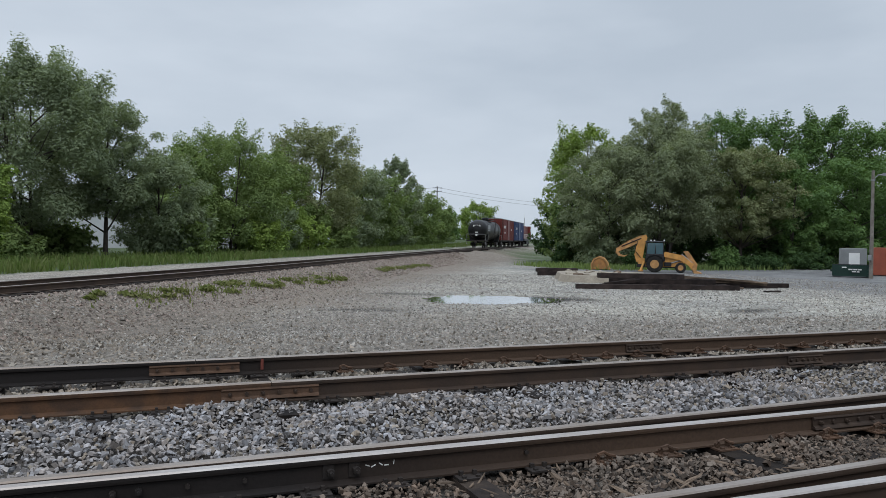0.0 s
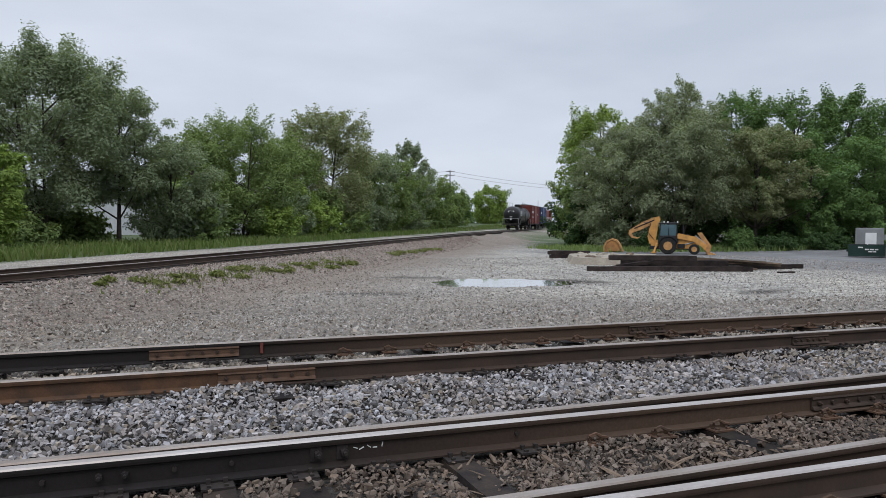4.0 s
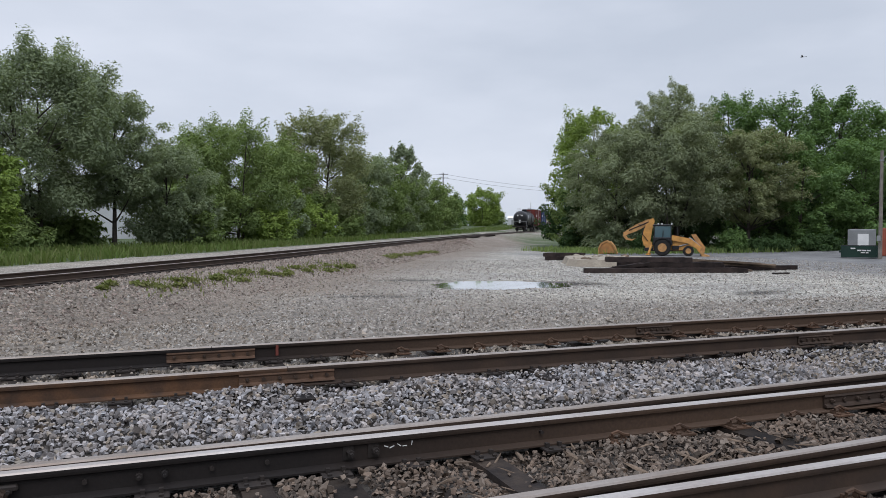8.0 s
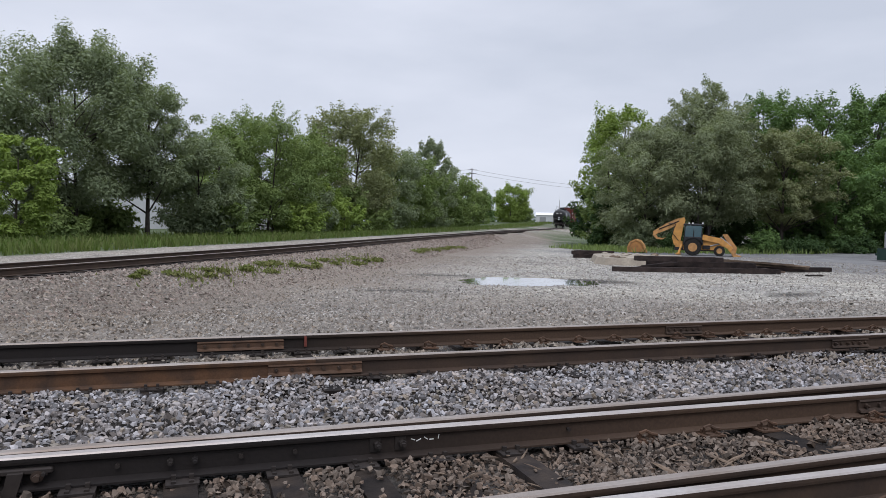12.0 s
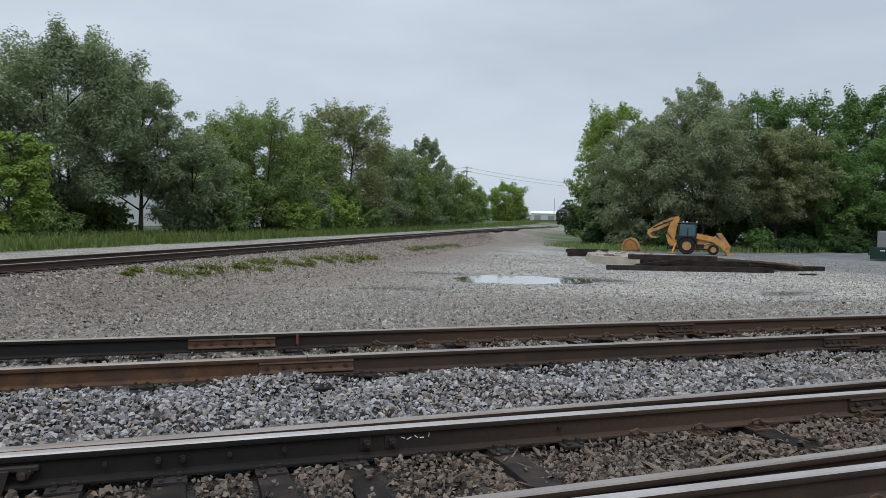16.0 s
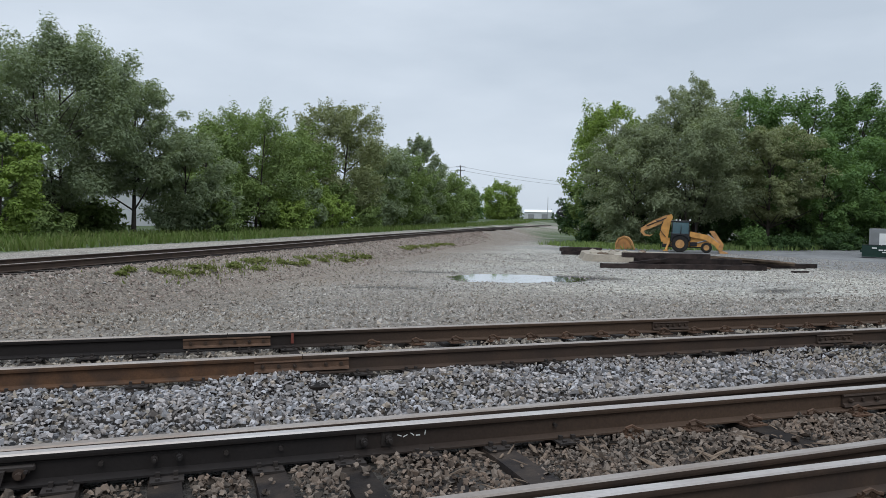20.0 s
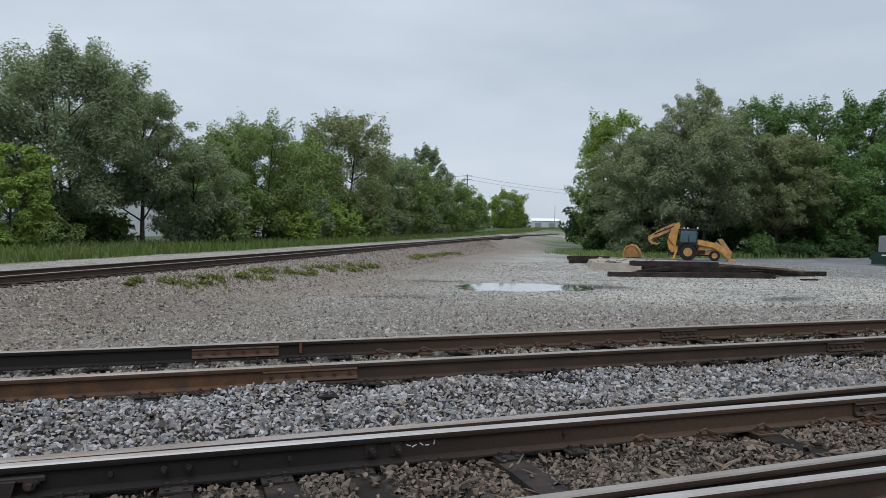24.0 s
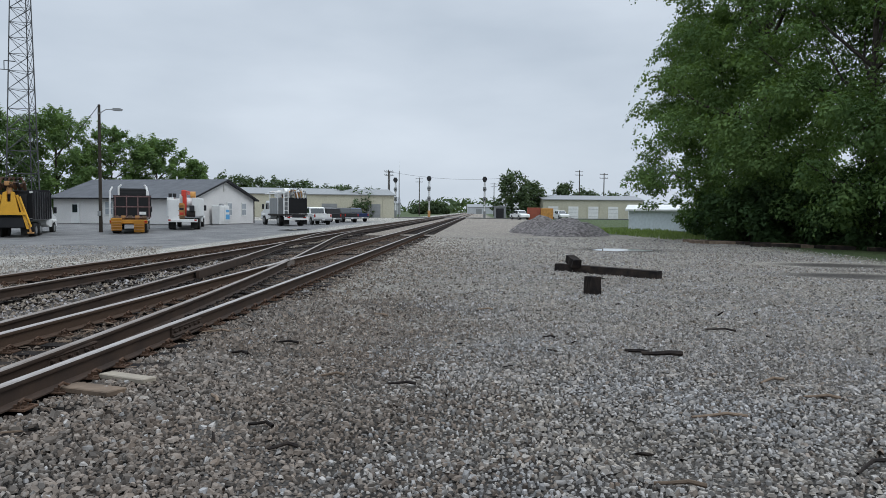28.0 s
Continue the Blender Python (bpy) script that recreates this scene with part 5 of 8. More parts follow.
# ---- the yard: machines and vehicles ----
def backhoe(x, y, az):
    ob = tagged(empty("backhoe_loader", pose(x, y, gz(x, y), 0, 0, az)), "yellow backhoe loader with blue-tinted cab, parked before the trees", "backhoe")
    bm = B()
    prism(bm, [(-0.9, 0.5), (2.2, 0.5), (2.32, 0.85), (2.25, 1.5), (0.75, 1.74), (0.7, 0.95), (-0.9, 0.95)], -0.5, 0.5)
    part("engine_hood", bm, P_YEL, ob)
    part("grille", box(B(), (2.32, 0, 1.05), (0.06, 0.7, 0.6)), P_CHAR, ob)
    part("chassis", box(B(), (0.3, 0, 0.55), (3.9, 0.7, 0.3), bevel=0.03), P_CHAR, ob)
    cab = part("cab_frame", box(B(), (-0.15, 0, 1.25), (1.55, 1.5, 0.75), bevel=0.06), P_CHAR, ob)
    for px in (-0.85, -0.1, 0.58):
        for py in (-0.7, 0.7):
            part("pillar", rod(B(), (px, py, 1.5), (px * 0.92, py * 0.93, 2.6), 0.05, n=6), P_CHAR, cab)
    for py in (-0.69, 0.69):
        part("side_glass", box(B(), (-0.12, py, 2.08), (1.35, 0.03, 0.95), taper=(0.94, 1)), M_GLASSB, cab)
    part("rear_glass", box(B(), (-0.84, 0, 2.1), (0.03, 1.3, 0.95)), M_GLASSB, cab)
    part("windscreen", box(B(), (0.57, 0, 2.1), (0.03, 1.3, 0.95)), M_GLASSB, cab)
    part("cab_roof", box(B(), (-0.13, 0, 2.66), (1.65, 1.5, 0.13), bevel=0.05), P_CHAR, ob)
    for px in (-0.5, -0.2):
        part("beacon", rod(B(), (px, 0.3, 2.72), (px, 0.3, 2.84), 0.07, n=10), P_WHITE, ob)
    part("exhaust", rod(B(), (1.1, 0.2, 1.6), (1.1, 0.2, 2.55), 0.05, n=8), P_CHAR, ob)
    for py in (-0.85, 0.85):
        wheel(ob, -0.15, py, 0.72, 0.45, P_TAN, "rear_wheel")
        wheel(ob, 2.0, py, 0.45, 0.3, P_TAN, "front_wheel")
        bm = B()
        prism(bm, [(-0.95, 0.95), (-0.85, 1.4), (-0.45, 1.56), (0.2, 1.56), (0.6, 1.35), (0.72, 1.0), (0.6, 1.0), (0.45, 1.3), (0.1, 1.47), (-0.4, 1.47), (-0.75, 1.3), (-0.85, 0.95)], py - 0.25, py + 0.25)
        part("mudguard", bm, P_CHAR, ob)
        bm = B()
        prism(bm, [(0.5, 1.5), (0.7, 1.80), (2.2, 1.50), (3.05, 0.82), (3.25, 0.35), (2.92, 0.3), (2.68, 0.62), (1.9, 1.12), (0.65, 1.35)], py * 0.7 - 0.08, py * 0.7 + 0.08)
        part("loader_arm", bm, P_YEL, ob)
        bm = B()
        rod(bm, (1.1, py * 0.62, 0.8), (2.2, py * 0.62, 1.12), 0.06, n=8)
        rod(bm, (2.1, py * 0.55, 1.6), (2.95, py * 0.55, 0.9), 0.05, n=8)
        part("loader_ram", bm, M_STEEL, ob)
        bm = B()
        prism(bm, [(2.25, 1.85), (2.62, 1.9), (3.4, 0.75), (3.3, 0.25), (3.0, 0.25), (2.98, 0.7)], py * 0.5 - 0.07, py * 0.5 + 0.07)
        part("bell_crank", bm, P_TAN, ob)
        bm = B()
        rod(bm, (-1.05, py * 0.9, 0.9), (-1.3, py * 1.25, 0.18), 0.09, n=8)
        box(bm, (-1.32, py * 1.28, 0.12), (0.4, 0.35, 0.08))
        part("stabiliser", bm, P_YEL, ob)
    bm = B()
    prism(bm, [(3.1, 0.75), (3.3, 0.2), (3.75, 0.05), (3.7, 0.0), (3.1, 0.0), (2.95, 0.3), (3.0, 0.7)], -1.05, 1.05)
    part("loader_bucket", bm, P_TAN, ob)
    bm = B()
    prism(bm, [(-1.0, 0.6), (-1.55, 0.6), (-1.6, 1.0), (-1.35, 1.25), (-1.0, 1.2)], -0.3, 0.3)
    part("swing_post", bm, P_YEL, ob)
    bm = B()
    prism(bm, [(-1.25, 0.75), (-1.7, 0.85), (-1.88, 1.5), (-1.72, 2.3), (-1.22, 3.18), (-0.92, 3.28), (-0.80, 3.02), (-1.0, 2.3), (-1.12, 1.5)], -0.18, 0.18)
    part("boom", bm, P_YEL, ob)
    bm = B()
    prism(bm, [(-0.85, 3.2), (-1.1, 2.8), (-2.2, 2.2), (-3.35, 1.72), (-3.5, 2.0), (-2.4, 2.72), (-1.35, 3.2)], -0.15, 0.15)
    part("dipper", bm, P_TAN, ob)
    bm = B()
    rod(bm, (-1.5, 0, 2.6), (-2.9, 0, 2.25), 0.07, n=8)
    rod(bm, (-1.45, 0, 1.1), (-1.75, 0, 2.3), 0.06, n=8)
    part("ram", bm, M_STEEL, ob)
    bm = B()
    prism(bm, [(-3.4, 2.0), (-3.5, 1.7), (-3.2, 1.35), (-2.7, 1.3), (-2.4, 1.5), (-2.75, 1.42), (-3.1, 1.52), (-3.25, 1.8)], -0.3, 0.3)
    part("digging_bucket", bm, P_TAN, ob)
    for py in (-0.16, 0.16):
        bm = B()
        rod(bm, (-1.3, py, 2.95), (-3.0, py, 2.2), 0.045, n=6)
        part("dipper_ram", bm, M_DARKST, ob)
        bm = B()
        limb(bm, [Vector((-1.3, py * 1.6, 1.2)), Vector((-1.85, py * 1.6, 1.9)), Vector((-1.6, py * 1.6, 2.7)), Vector((-2.2, py * 1.6, 2.7))], 0.03, 0.03, 5)
        part("hose", bm, P_CHAR, ob)
    part("boom_plate", box(B(), (-1.42, -0.16, 1.9), (0.2, 0.02, 0.7), rot=RY(12)), P_CHAR, ob)
    part("side_stripe", box(B(), (1.4, -0.44, 1.25), (1.2, 0.02, 0.16)), P_CHAR, ob)
    part("battery_box", box(B(), (0.95, -0.5, 0.72), (0.6, 0.3, 0.35), bevel=0.03), P_CHAR, ob)
    for py in (-0.55, 0.55):
        part("work_light", box(B(), (0.62, py, 2.78), (0.1, 0.18, 0.14), bevel=0.02), P_WHITE, ob)
    return ob


backhoe(38.3, 49.3, -38).scale = (0.92, 0.92, 0.92)


# Orange rust, brightened to pass for the lit inside of the bucket.
M_RUST_LIT = mat("rust_brightened_as_lit", (0.42, 0.20, 0.07), 0.8, 0, (0.24, 0.12, 0.055), 3.0, 0.8, 25, 0.3, 0.01)


def spare_bucket(x, y, az):
    ob = tagged(empty("loader_bucket", pose(x, y, gz(x, y), 0, 0, az)), "rusty orange loader bucket lying on the ground", "loader bucket")
    bm = B()
    pts = [(-0.75, 0), (-0.72, 0.5), (-0.5, 0.95), (-0.05, 1.15), (0.35, 1.05), (0.65, 0.7), (0.85, 0.15), (0.95, 0.0)]
    inn = [(0.82, 0.0), (0.72, 0.2), (0.53, 0.62), (0.28, 0.92), (-0.05, 1.02), (-0.4, 0.83), (-0.6, 0.45), (-0.62, 0)]
    prism(bm, pts + inn, -0.6, 0.6)
    part("shell", bm, P_TAN, ob)
    bm = B()
    prism(bm, pts, 0.5, 0.6)
    part("side_plate", bm, P_TAN, ob)
    # Added plate across the mouth; its bright colour stands for the lit interior.
    bm = B()
    prism(bm, [(-0.6, 0.02), (-0.58, 0.45), (-0.38, 0.8), (-0.05, 0.98), (0.25, 0.88), (0.5, 0.58), (0.72, 0.1)], -0.56, -0.50)
    part("lit_mouth_plate", bm, M_RUST_LIT, ob)
    bm = B()
    for k in range(5):
        box(bm, (1.02, -0.5 + 0.25 * k, 0.05), (0.25, 0.08, 0.07))
    part("cutting_edge", bm, M_STEEL, ob)


spare_bucket(36.2, 54.2, -38)


def timber(length, w=0.24, h=0.24, material=M_CREO, name="timber", label="", seed=0):
    """A sawn, worn timber lying along x."""
    rng = random.Random(seed)
    bm = B()
    n = 9
    ring = [(-w / 2, 0), (-w / 2 + 0.015, h), (w / 2 - 0.02, h - 0.005), (w / 2, 0.01)]
    rows = []
    for i in range(n):
        x = -length / 2 + length * i / (n - 1)
        rows.append([bm.verts.new((x, a + rng.uniform(-0.008, 0.008), b + rng.uniform(-0.008, 0.006))) for a, b in ring])
    for a, b in zip(rows, rows[1:]):
        for k in range(4):
            bm.faces.new((a[k], a[(k + 1) % 4], b[(k + 1) % 4], b[k]))
    bm.faces.new(rows[0])
    bm.faces.new(rows[-1][::-1])
    return part(name, bm, material)


def lay(ob, x, y, z, az, label, category="timber", group="timber stack", tilt=0.0):
    ob.matrix_basis = pose(x, y, z, 0, tilt, az)
    return tagged(ob, label, category, group)


YZ = -0.62
A0 = -18.5
ux, uy = math.cos(radians(A0)), math.sin(radians(A0))
T_L = "dark creosoted timber in the stack on the gravel"
S_L = "grey weathered timber on the stack"


def stack_at(s, d, z, length, az=0.0, material=M_CREO, label=T_L, tilt=0.0, h=0.24, seed=0):
    """A timber whose middle is s along the stack and d behind its front."""
    o = timber(length, 0.26, h, material, seed=seed)
    return lay(o, 23.4 + ux * s - uy * d, 30.1 + uy * s + ux * d, YZ + z, A0 + az, label, tilt=tilt)


stack_at(-1.7, 0.0, 0.0, 4.6, seed=1)
stack_at(2.2, 0.05, 0.0, 4.0, 1.0, seed=2)
for k in range(4):
    stack_at(1.0 + 0.2 * (k % 2), 0.75 + 0.4 * k, 0.0, 6.0 - 0.3 * k, 0.5 * k, seed=3 + k)
for k in range(3):
    stack_at(0.6 + 0.15 * k, 0.85 + 0.42 * k, 0.245, 5.4, -0.6 * k, seed=10 + k)
stack_at(-0.4, 1.0, 0.49, 4.3, 0.5, seed=14)
stack_at(-0.5, 1.5, 0.49, 4.1, 1.5, seed=15)
stack_at(-1.8, 0.6, 0.12, 2.0, 6, tilt=-9, seed=16)
stack_at(-1.5, 0.45, 0.26, 1.9, 3, tilt=-6, seed=61, h=0.14)
stack_at(3.9, 1.7, 0.44, 3.4, -3, M_OLDTIM, "brown weathered plank on the stack", tilt=3, h=0.09, seed=62)
stack_at(4.6, 2.0, 0.40, 3.8, -7, M_OLDTIM, "brown weathered plank on the stack", tilt=3.5, h=0.07, seed=63)
stack_at(4.2, 0.9, 0.02, 1.3, 12, M_OLDTIM, "short broken plank beside the stack", h=0.1, seed=64)
stack_at(5.4, -0.9, 0.0, 0.9, 20, label="short dark plank on the gravel", h=0.08, seed=65)
stack_at(3.0, 1.2, 0.30, 0.5, 60, M_OLDTIM, "short broken block on the stack", h=0.16, seed=66)
stack_at(4.3, 2.3, 0.30, 4.6, -6, M_OLDTIM, S_L, tilt=4, h=0.16, seed=17)
stack_at(4.5, 2.8, 0.24, 4.8, -4, M_OLDTIM, S_L, tilt=3, h=0.16, seed=18)
stack_at(5.2, 3.2, 0.0, 6.2, -3, seed=19)
stack_at(4.8, 2.6, 0.0, 5.2, -3, seed=20)
for k in range(5):
    stack_at(-2.5 + 0.2 * k + 0.55, 14.2 + 0.45 * k, 0.0 + 0.0 * k, 2.6, 3 * k, label="dark creosoted sleeper in the far pile", seed=21 + k)
for k in range(3):
    stack_at(-2.6 + 0.55 + 0.25 * k, 14.4 + 0.45 * k, 0.245, 2.6, 4 - 3 * k, label="dark creosoted sleeper in the far pile", seed=31 + k)


def concrete_pad():
    ob = tagged(empty("concrete_slab", pose(26.1, 38.6, YZ - 0.02, 0, 0, -27)), "pale broken concrete slab strewn with dirt", "concrete slab")
    rng = random.Random(4)
    bm = B()
    n = 26
    low, top = [], []
    for k in range(n):
        a = 2 * math.pi * k / n
        c, s = math.cos(a), math.sin(a)
        r = 1 / max(abs(c) / 2.8, abs(s) / 3.5)
        r *= rng.uniform(0.93, 1.04)
        low.append(bm.verts.new((c * r * 1.03, s * r * 1.03, 0)))
        top.append(bm.verts.new((c * r * 0.97, s * r * 0.97, 0.42 + rng.uniform(-0.04, 0.03))))
    bm.faces.new(top)
    for k in range(n):
        j = (k + 1) % n
        bm.faces.new((low[k], low[j], top[j], top[k]))
    part("slab", bm, M_CONC, ob)
    for k in range(24):
        bm = B()
        bmesh.ops.create_icosphere(bm, subdivisions=1, radius=1)
        s = rng.uniform(0.07, 0.24)
        at = Vector((rng.uniform(-2.3, 2.3), rng.uniform(-3.0, 3.0), 0.42))
        for v in bm.verts:
            v.co = Vector((v.co.x * s * rng.uniform(0.8, 1.4), v.co.y * s * rng.uniform(0.8, 1.4), v.co.z * s * 0.55)) + at
        part("rubble", bm, M_CONC if k % 3 else M_OLDTIM, ob)


concrete_pad()


def road_vehicle(name, label, x, y, az, category="truck", group="parked vehicles", z=None):
    return tagged(empty(name, pose(x, y, gz(x, y) if z is None else z, 0, 0, az)), label, category, group)


def pickup(x, y, az, body_mat, label, cap=False):
    """A crew-cab pickup; x ahead."""
    ob = road_vehicle("pickup_truck", label, x, y, az, "pickup truck")
    bm = B()
    prism(bm, [(-2.85, 0.55), (-2.9, 0.75), (-2.88, 1.12), (-1.0, 1.15), (-0.95, 1.2), (1.25, 1.2), (2.6, 1.1), (2.85, 0.95), (2.9, 0.6), (2.8, 0.45), (-2.7, 0.45)], -0.98, 0.98)
    bmesh.ops.bevel(bm, geom=list(bm.edges), offset=0.04, segments=1, affect="EDGES")
    part("body", bm, body_mat, ob)
    bm = B()
    prism(bm, [(-1.05, 1.15), (-0.85, 1.78), (-0.6, 1.88), (0.55, 1.88), (0.85, 1.78), (1.5, 1.18)], -0.86, 0.86)
    bmesh.ops.bevel(bm, geom=list(bm.edges), offset=0.05, segments=1, affect="EDGES")
    part("cab", bm, body_mat, ob)
    part("bed", box(B(), (-1.95, 0, 1.14), (1.65, 1.6, 0.06)), M_DARKST, ob)
    bm = B()
    prism(bm, [(-1.06, 1.24), (-0.88, 1.74), (-0.84, 1.74), (-1.02, 1.24)], -0.72, 0.72)
    part("rear_window", bm, M_GLASS, ob)
    bm = B()
    prism(bm, [(0.92, 1.74), (1.42, 1.24), (1.46, 1.26), (0.94, 1.78)], -0.75, 0.75)
    part("windscreen", bm, M_GLASS, ob)
    for s in (-1, 1):
        for a, b in ((-0.85, -0.05), (0.02, 1.05)):
            bm = B()
            prism(bm, [(a, 1.25), (a + 0.1, 1.74), (b - 0.1 if b > 0.5 else b, 1.74), (b, 1.25)], s * 0.86 - 0.02, s * 0.86 + 0.02)
            part("side_window", bm, M_GLASS, ob)
        part("mirror", box(B(), (0.95, s * 1.1, 1.3), (0.12, 0.2, 0.25), bevel=0.03), P_CHAR, ob)
        part("tail_light", box(B(), (-2.88, s * 0.88, 0.95), (0.08, 0.14, 0.3), bevel=0.02), M_LAMP, ob)
        wheel(ob, -1.85, s * 0.86, 0.4, 0.28)
        wheel(ob, 1.8, s * 0.86, 0.4, 0.28)
        for cx in (-1.85, 1.8):
            part("wheel_arch", rod(B(), (cx, s * 0.97, 0.42), (cx, s * 0.99, 0.42), 0.48, n=18), P_CHAR, ob)
    part("tailgate", box(B(), (-2.9, 0, 0.95), (0.05, 1.55, 0.42), bevel=0.02), body_mat, ob)
    part("rear_bumper", box(B(), (-2.98, 0, 0.55), (0.18, 1.9, 0.2), bevel=0.03), M_STEEL, ob)
    part("licence_plate", box(B(), (-3.08, 0, 0.55), (0.02, 0.3, 0.14)), M_INK, ob)
    if cap:
        bm = B()
        prism(bm, [(-2.85, 1.12), (-2.75, 1.75), (-1.05, 1.82), (-1.05, 1.12)], -0.86, 0.86)
        part("bed_cap", bm, body_mat, ob)
    return ob


pickup(46.3, 32.6, 24, P_SILVER, "silver crew-cab pickup parked on the yard")
pickup(80.6, 17.7, 30, P_WHITE, "white crew-cab pickup parked near the tracks")
pickup(90.0, 18.6, 34, P_CHAR, "black pickup parked in a row near the tracks", True)
pickup(96.5, 17.6, 34, P_CHAR, "dark grey pickup parked in a row near the tracks")
pickup(103.0, 17.3, 34, P_NAVY, "dark blue pickup at the end of the row")
pickup(150.0, -8.2, 200, P_WHITE, "white pickup near the level crossing")
pickup(162.0, -17.5, 195, P_WHITE, "white car far off before the storage building")


def chassis(ob, length, axles, cab_mat, cab_len=2.1, cab_h=2.5, cab_x=None):
    """Frame, wheels and a cab of a medium truck; x ahead, rear end at 0."""
    part("frame", box(B(), (length / 2, 0, 0.85), (length, 0.9, 0.25)), M_DARKST, ob)
    for ax in axles:
        for s in (-1, 1):
            wheel(ob, ax, s * 1.02, 0.5, 0.5 if ax < length * 0.6 else 0.3, M_STEEL)
    cx = length - 1.2 - cab_len / 2 if cab_x is None else cab_x
    bm = B()
    prism(bm, [(cx - cab_len / 2, 0.75), (cx - cab_len / 2, cab_h), (cx + cab_len * 0.2, cab_h), (cx + cab_len / 2, 1.55), (length, 1.35), (length + 0.05, 0.6), (cx, 0.6)], -1.1, 1.1)
    bmesh.ops.bevel(bm, geom=list(bm.edges), offset=0.06, segments=1, affect="EDGES")
    cab = part("cab", bm, cab_mat, ob)
    for s in (-1, 1):
        part("side_window", box(B(), (cx - 0.1, s * 1.1, 1.95), (cab_len * 0.55, 0.04, 0.6)), M_GLASS, cab)
        part("mirror", box(B(), (cx + 0.8, s * 1.3, 1.9), (0.1, 0.22, 0.5), bevel=0.02), P_CHAR, ob)
        part("front_mudguard", box(B(), (length - 1.0, s * 1.05, 1.05), (1.1, 0.35, 0.25), bevel=0.08), cab_mat, ob)
    bm = B()
    prism(bm, [(cx + cab_len * 0.2, cab_h - 0.1), (cx + cab_len / 2 - 0.05, 1.62), (cx + cab_len / 2, 1.66), (cx + cab_len * 0.22, cab_h - 0.05)], -0.95, 0.95)
    part("windscreen", bm, M_GLASS, cab)
    part("tail_lamp_bar", box(B(), (-0.03, 0, 0.85), (0.05, 2.0, 0.14)), M_LAMP, ob)
    part("mud_flap", box(B(), (0.15, 0.9, 0.45), (0.03, 0.55, 0.6)), M_TYRE, ob)
    part("mud_flap", box(B(), (0.15, -0.9, 0.45), (0.03, 0.55, 0.6)), M_TYRE, ob)


def grapple_truck(x, y, az):
    ob = road_vehicle("grapple_truck", "black dump truck with yellow grapple loader and stabilisers at its rear", x, y, az)
    chassis(ob, 9.0, (1.6, 2.9, 7.9), P_WHITE)
    part("dump_floor", box(B(), (3.6, 0, 1.25), (5.4, 2.4, 0.12)), P_CHAR, ob)
    for s in (-1, 1):
        side = part("dump_side", box(B(), (3.6, s * 1.22, 2.25), (5.4, 0.08, 2.0)), P_CHAR, ob)
        for k in range(8):
            part("side_post", box(B(), (1.1 + 0.72 * k, s * 1.29, 2.25), (0.1, 0.08, 2.0)), P_CHAR, side)
    part("headboard", box(B(), (6.3, 0, 2.35), (0.08, 2.4, 2.2)), P_CHAR, ob)
    part("rear_gate", box(B(), (0.92, 0, 2.3), (0.08, 2.4, 1.9)), P_BLACK, ob)
    part("tool_box", box(B(), (0.3, 0, 1.05), (0.9, 1.9, 0.75), bevel=0.06), P_CHAR, ob)
    # yellow A-frame
    for s in (-1, 1):
        bm = B()
        prism(bm, [(s * 0.42, 2.95), (s * 0.54, 2.98), (s * 1.22, 0.6), (s * 1.06, 0.6)], -0.2, 0.0, "x")
        part("stabiliser_leg", bm, P_SAFETY, ob)
        bm = B()
        rod(bm, (-0.2, s * 0.66, 2.85), (-0.2, s * 1.34, 0.75), 0.07, n=8)
        part("stabiliser_ram", bm, P_SAFETY, ob)
        bm = B()
        box(bm, (-0.1, s * 1.3, 0.35), (0.35, 0.35, 0.1))
        rod(bm, (-0.1, s * 1.28, 0.35), (-0.1, s * 1.22, 0.8), 0.07, n=8)
        part("foot_pad", bm, P_TAN, ob)
    bm = B()
    prism(bm, [(-0.34, 3.15), (-0.14, 3.2), (-0.12, 2.5), (0.12, 2.5), (0.14, 3.2), (0.34, 3.15), (0.62, 1.75), (-0.62, 1.75)], -0.28, -0.05, "x")
    part("loader_frame", bm, P_SAFETY, ob)
    part("backing_plate", box(B(), (0.12, 0, 2.2), (0.1, 2.0, 1.7)), P_BLACK, ob)
    part("cross_beam", box(B(), (-0.15, 0, 1.68), (0.3, 2.1, 0.2)), P_SAFETY, ob)
    # grapple folded on top
    bm = B()
    rod(bm, (0.1, 0, 3.0), (0.3, 0.1, 3.75), 0.2, n=10)
    box(bm, (0.9, 0.1, 3.75), (2.6, 0.28, 0.3), bevel=0.03)
    part("loader_boom", bm, P_TAN, ob)
    rng = random.Random(8)
    for k in range(7):
        bm = B()
        s = -0.9 + 0.3 * k
        limb(bm, [Vector((0.3, s, 3.35)), Vector((-0.2, s + rng.uniform(-0.1, 0.1), 3.8)), Vector((0.1, s * 0.8, 4.15)), Vector((0.7, s * 0.4, 4.05))], 0.12, 0.07, 6)
        part("grapple_tine", bm, (M_RUST3, M_DARKST, M_RUST2)[k % 3], ob)
    bm = B()
    rod(bm, (0.2, -0.95, 3.6), (0.2, 0.95, 3.6), 0.16, n=10)
    part("rotator", bm, M_RUST2, ob)
    for s in (-0.85, 0.85):
        part("work_lamp", box(B(), (0.8, s * 1.35, 3.2), (0.1, 0.18, 0.15)), P_WHITE, ob)
    return ob


grapple_truck(50.4, 32.2, 19)


M_FRAME = mat("maroon_rusty_frame", (0.20, 0.13, 0.125), 0.7, 0, (0.09, 0.05, 0.045), 4.0, 0.8, 30, 0.3, 0.01)


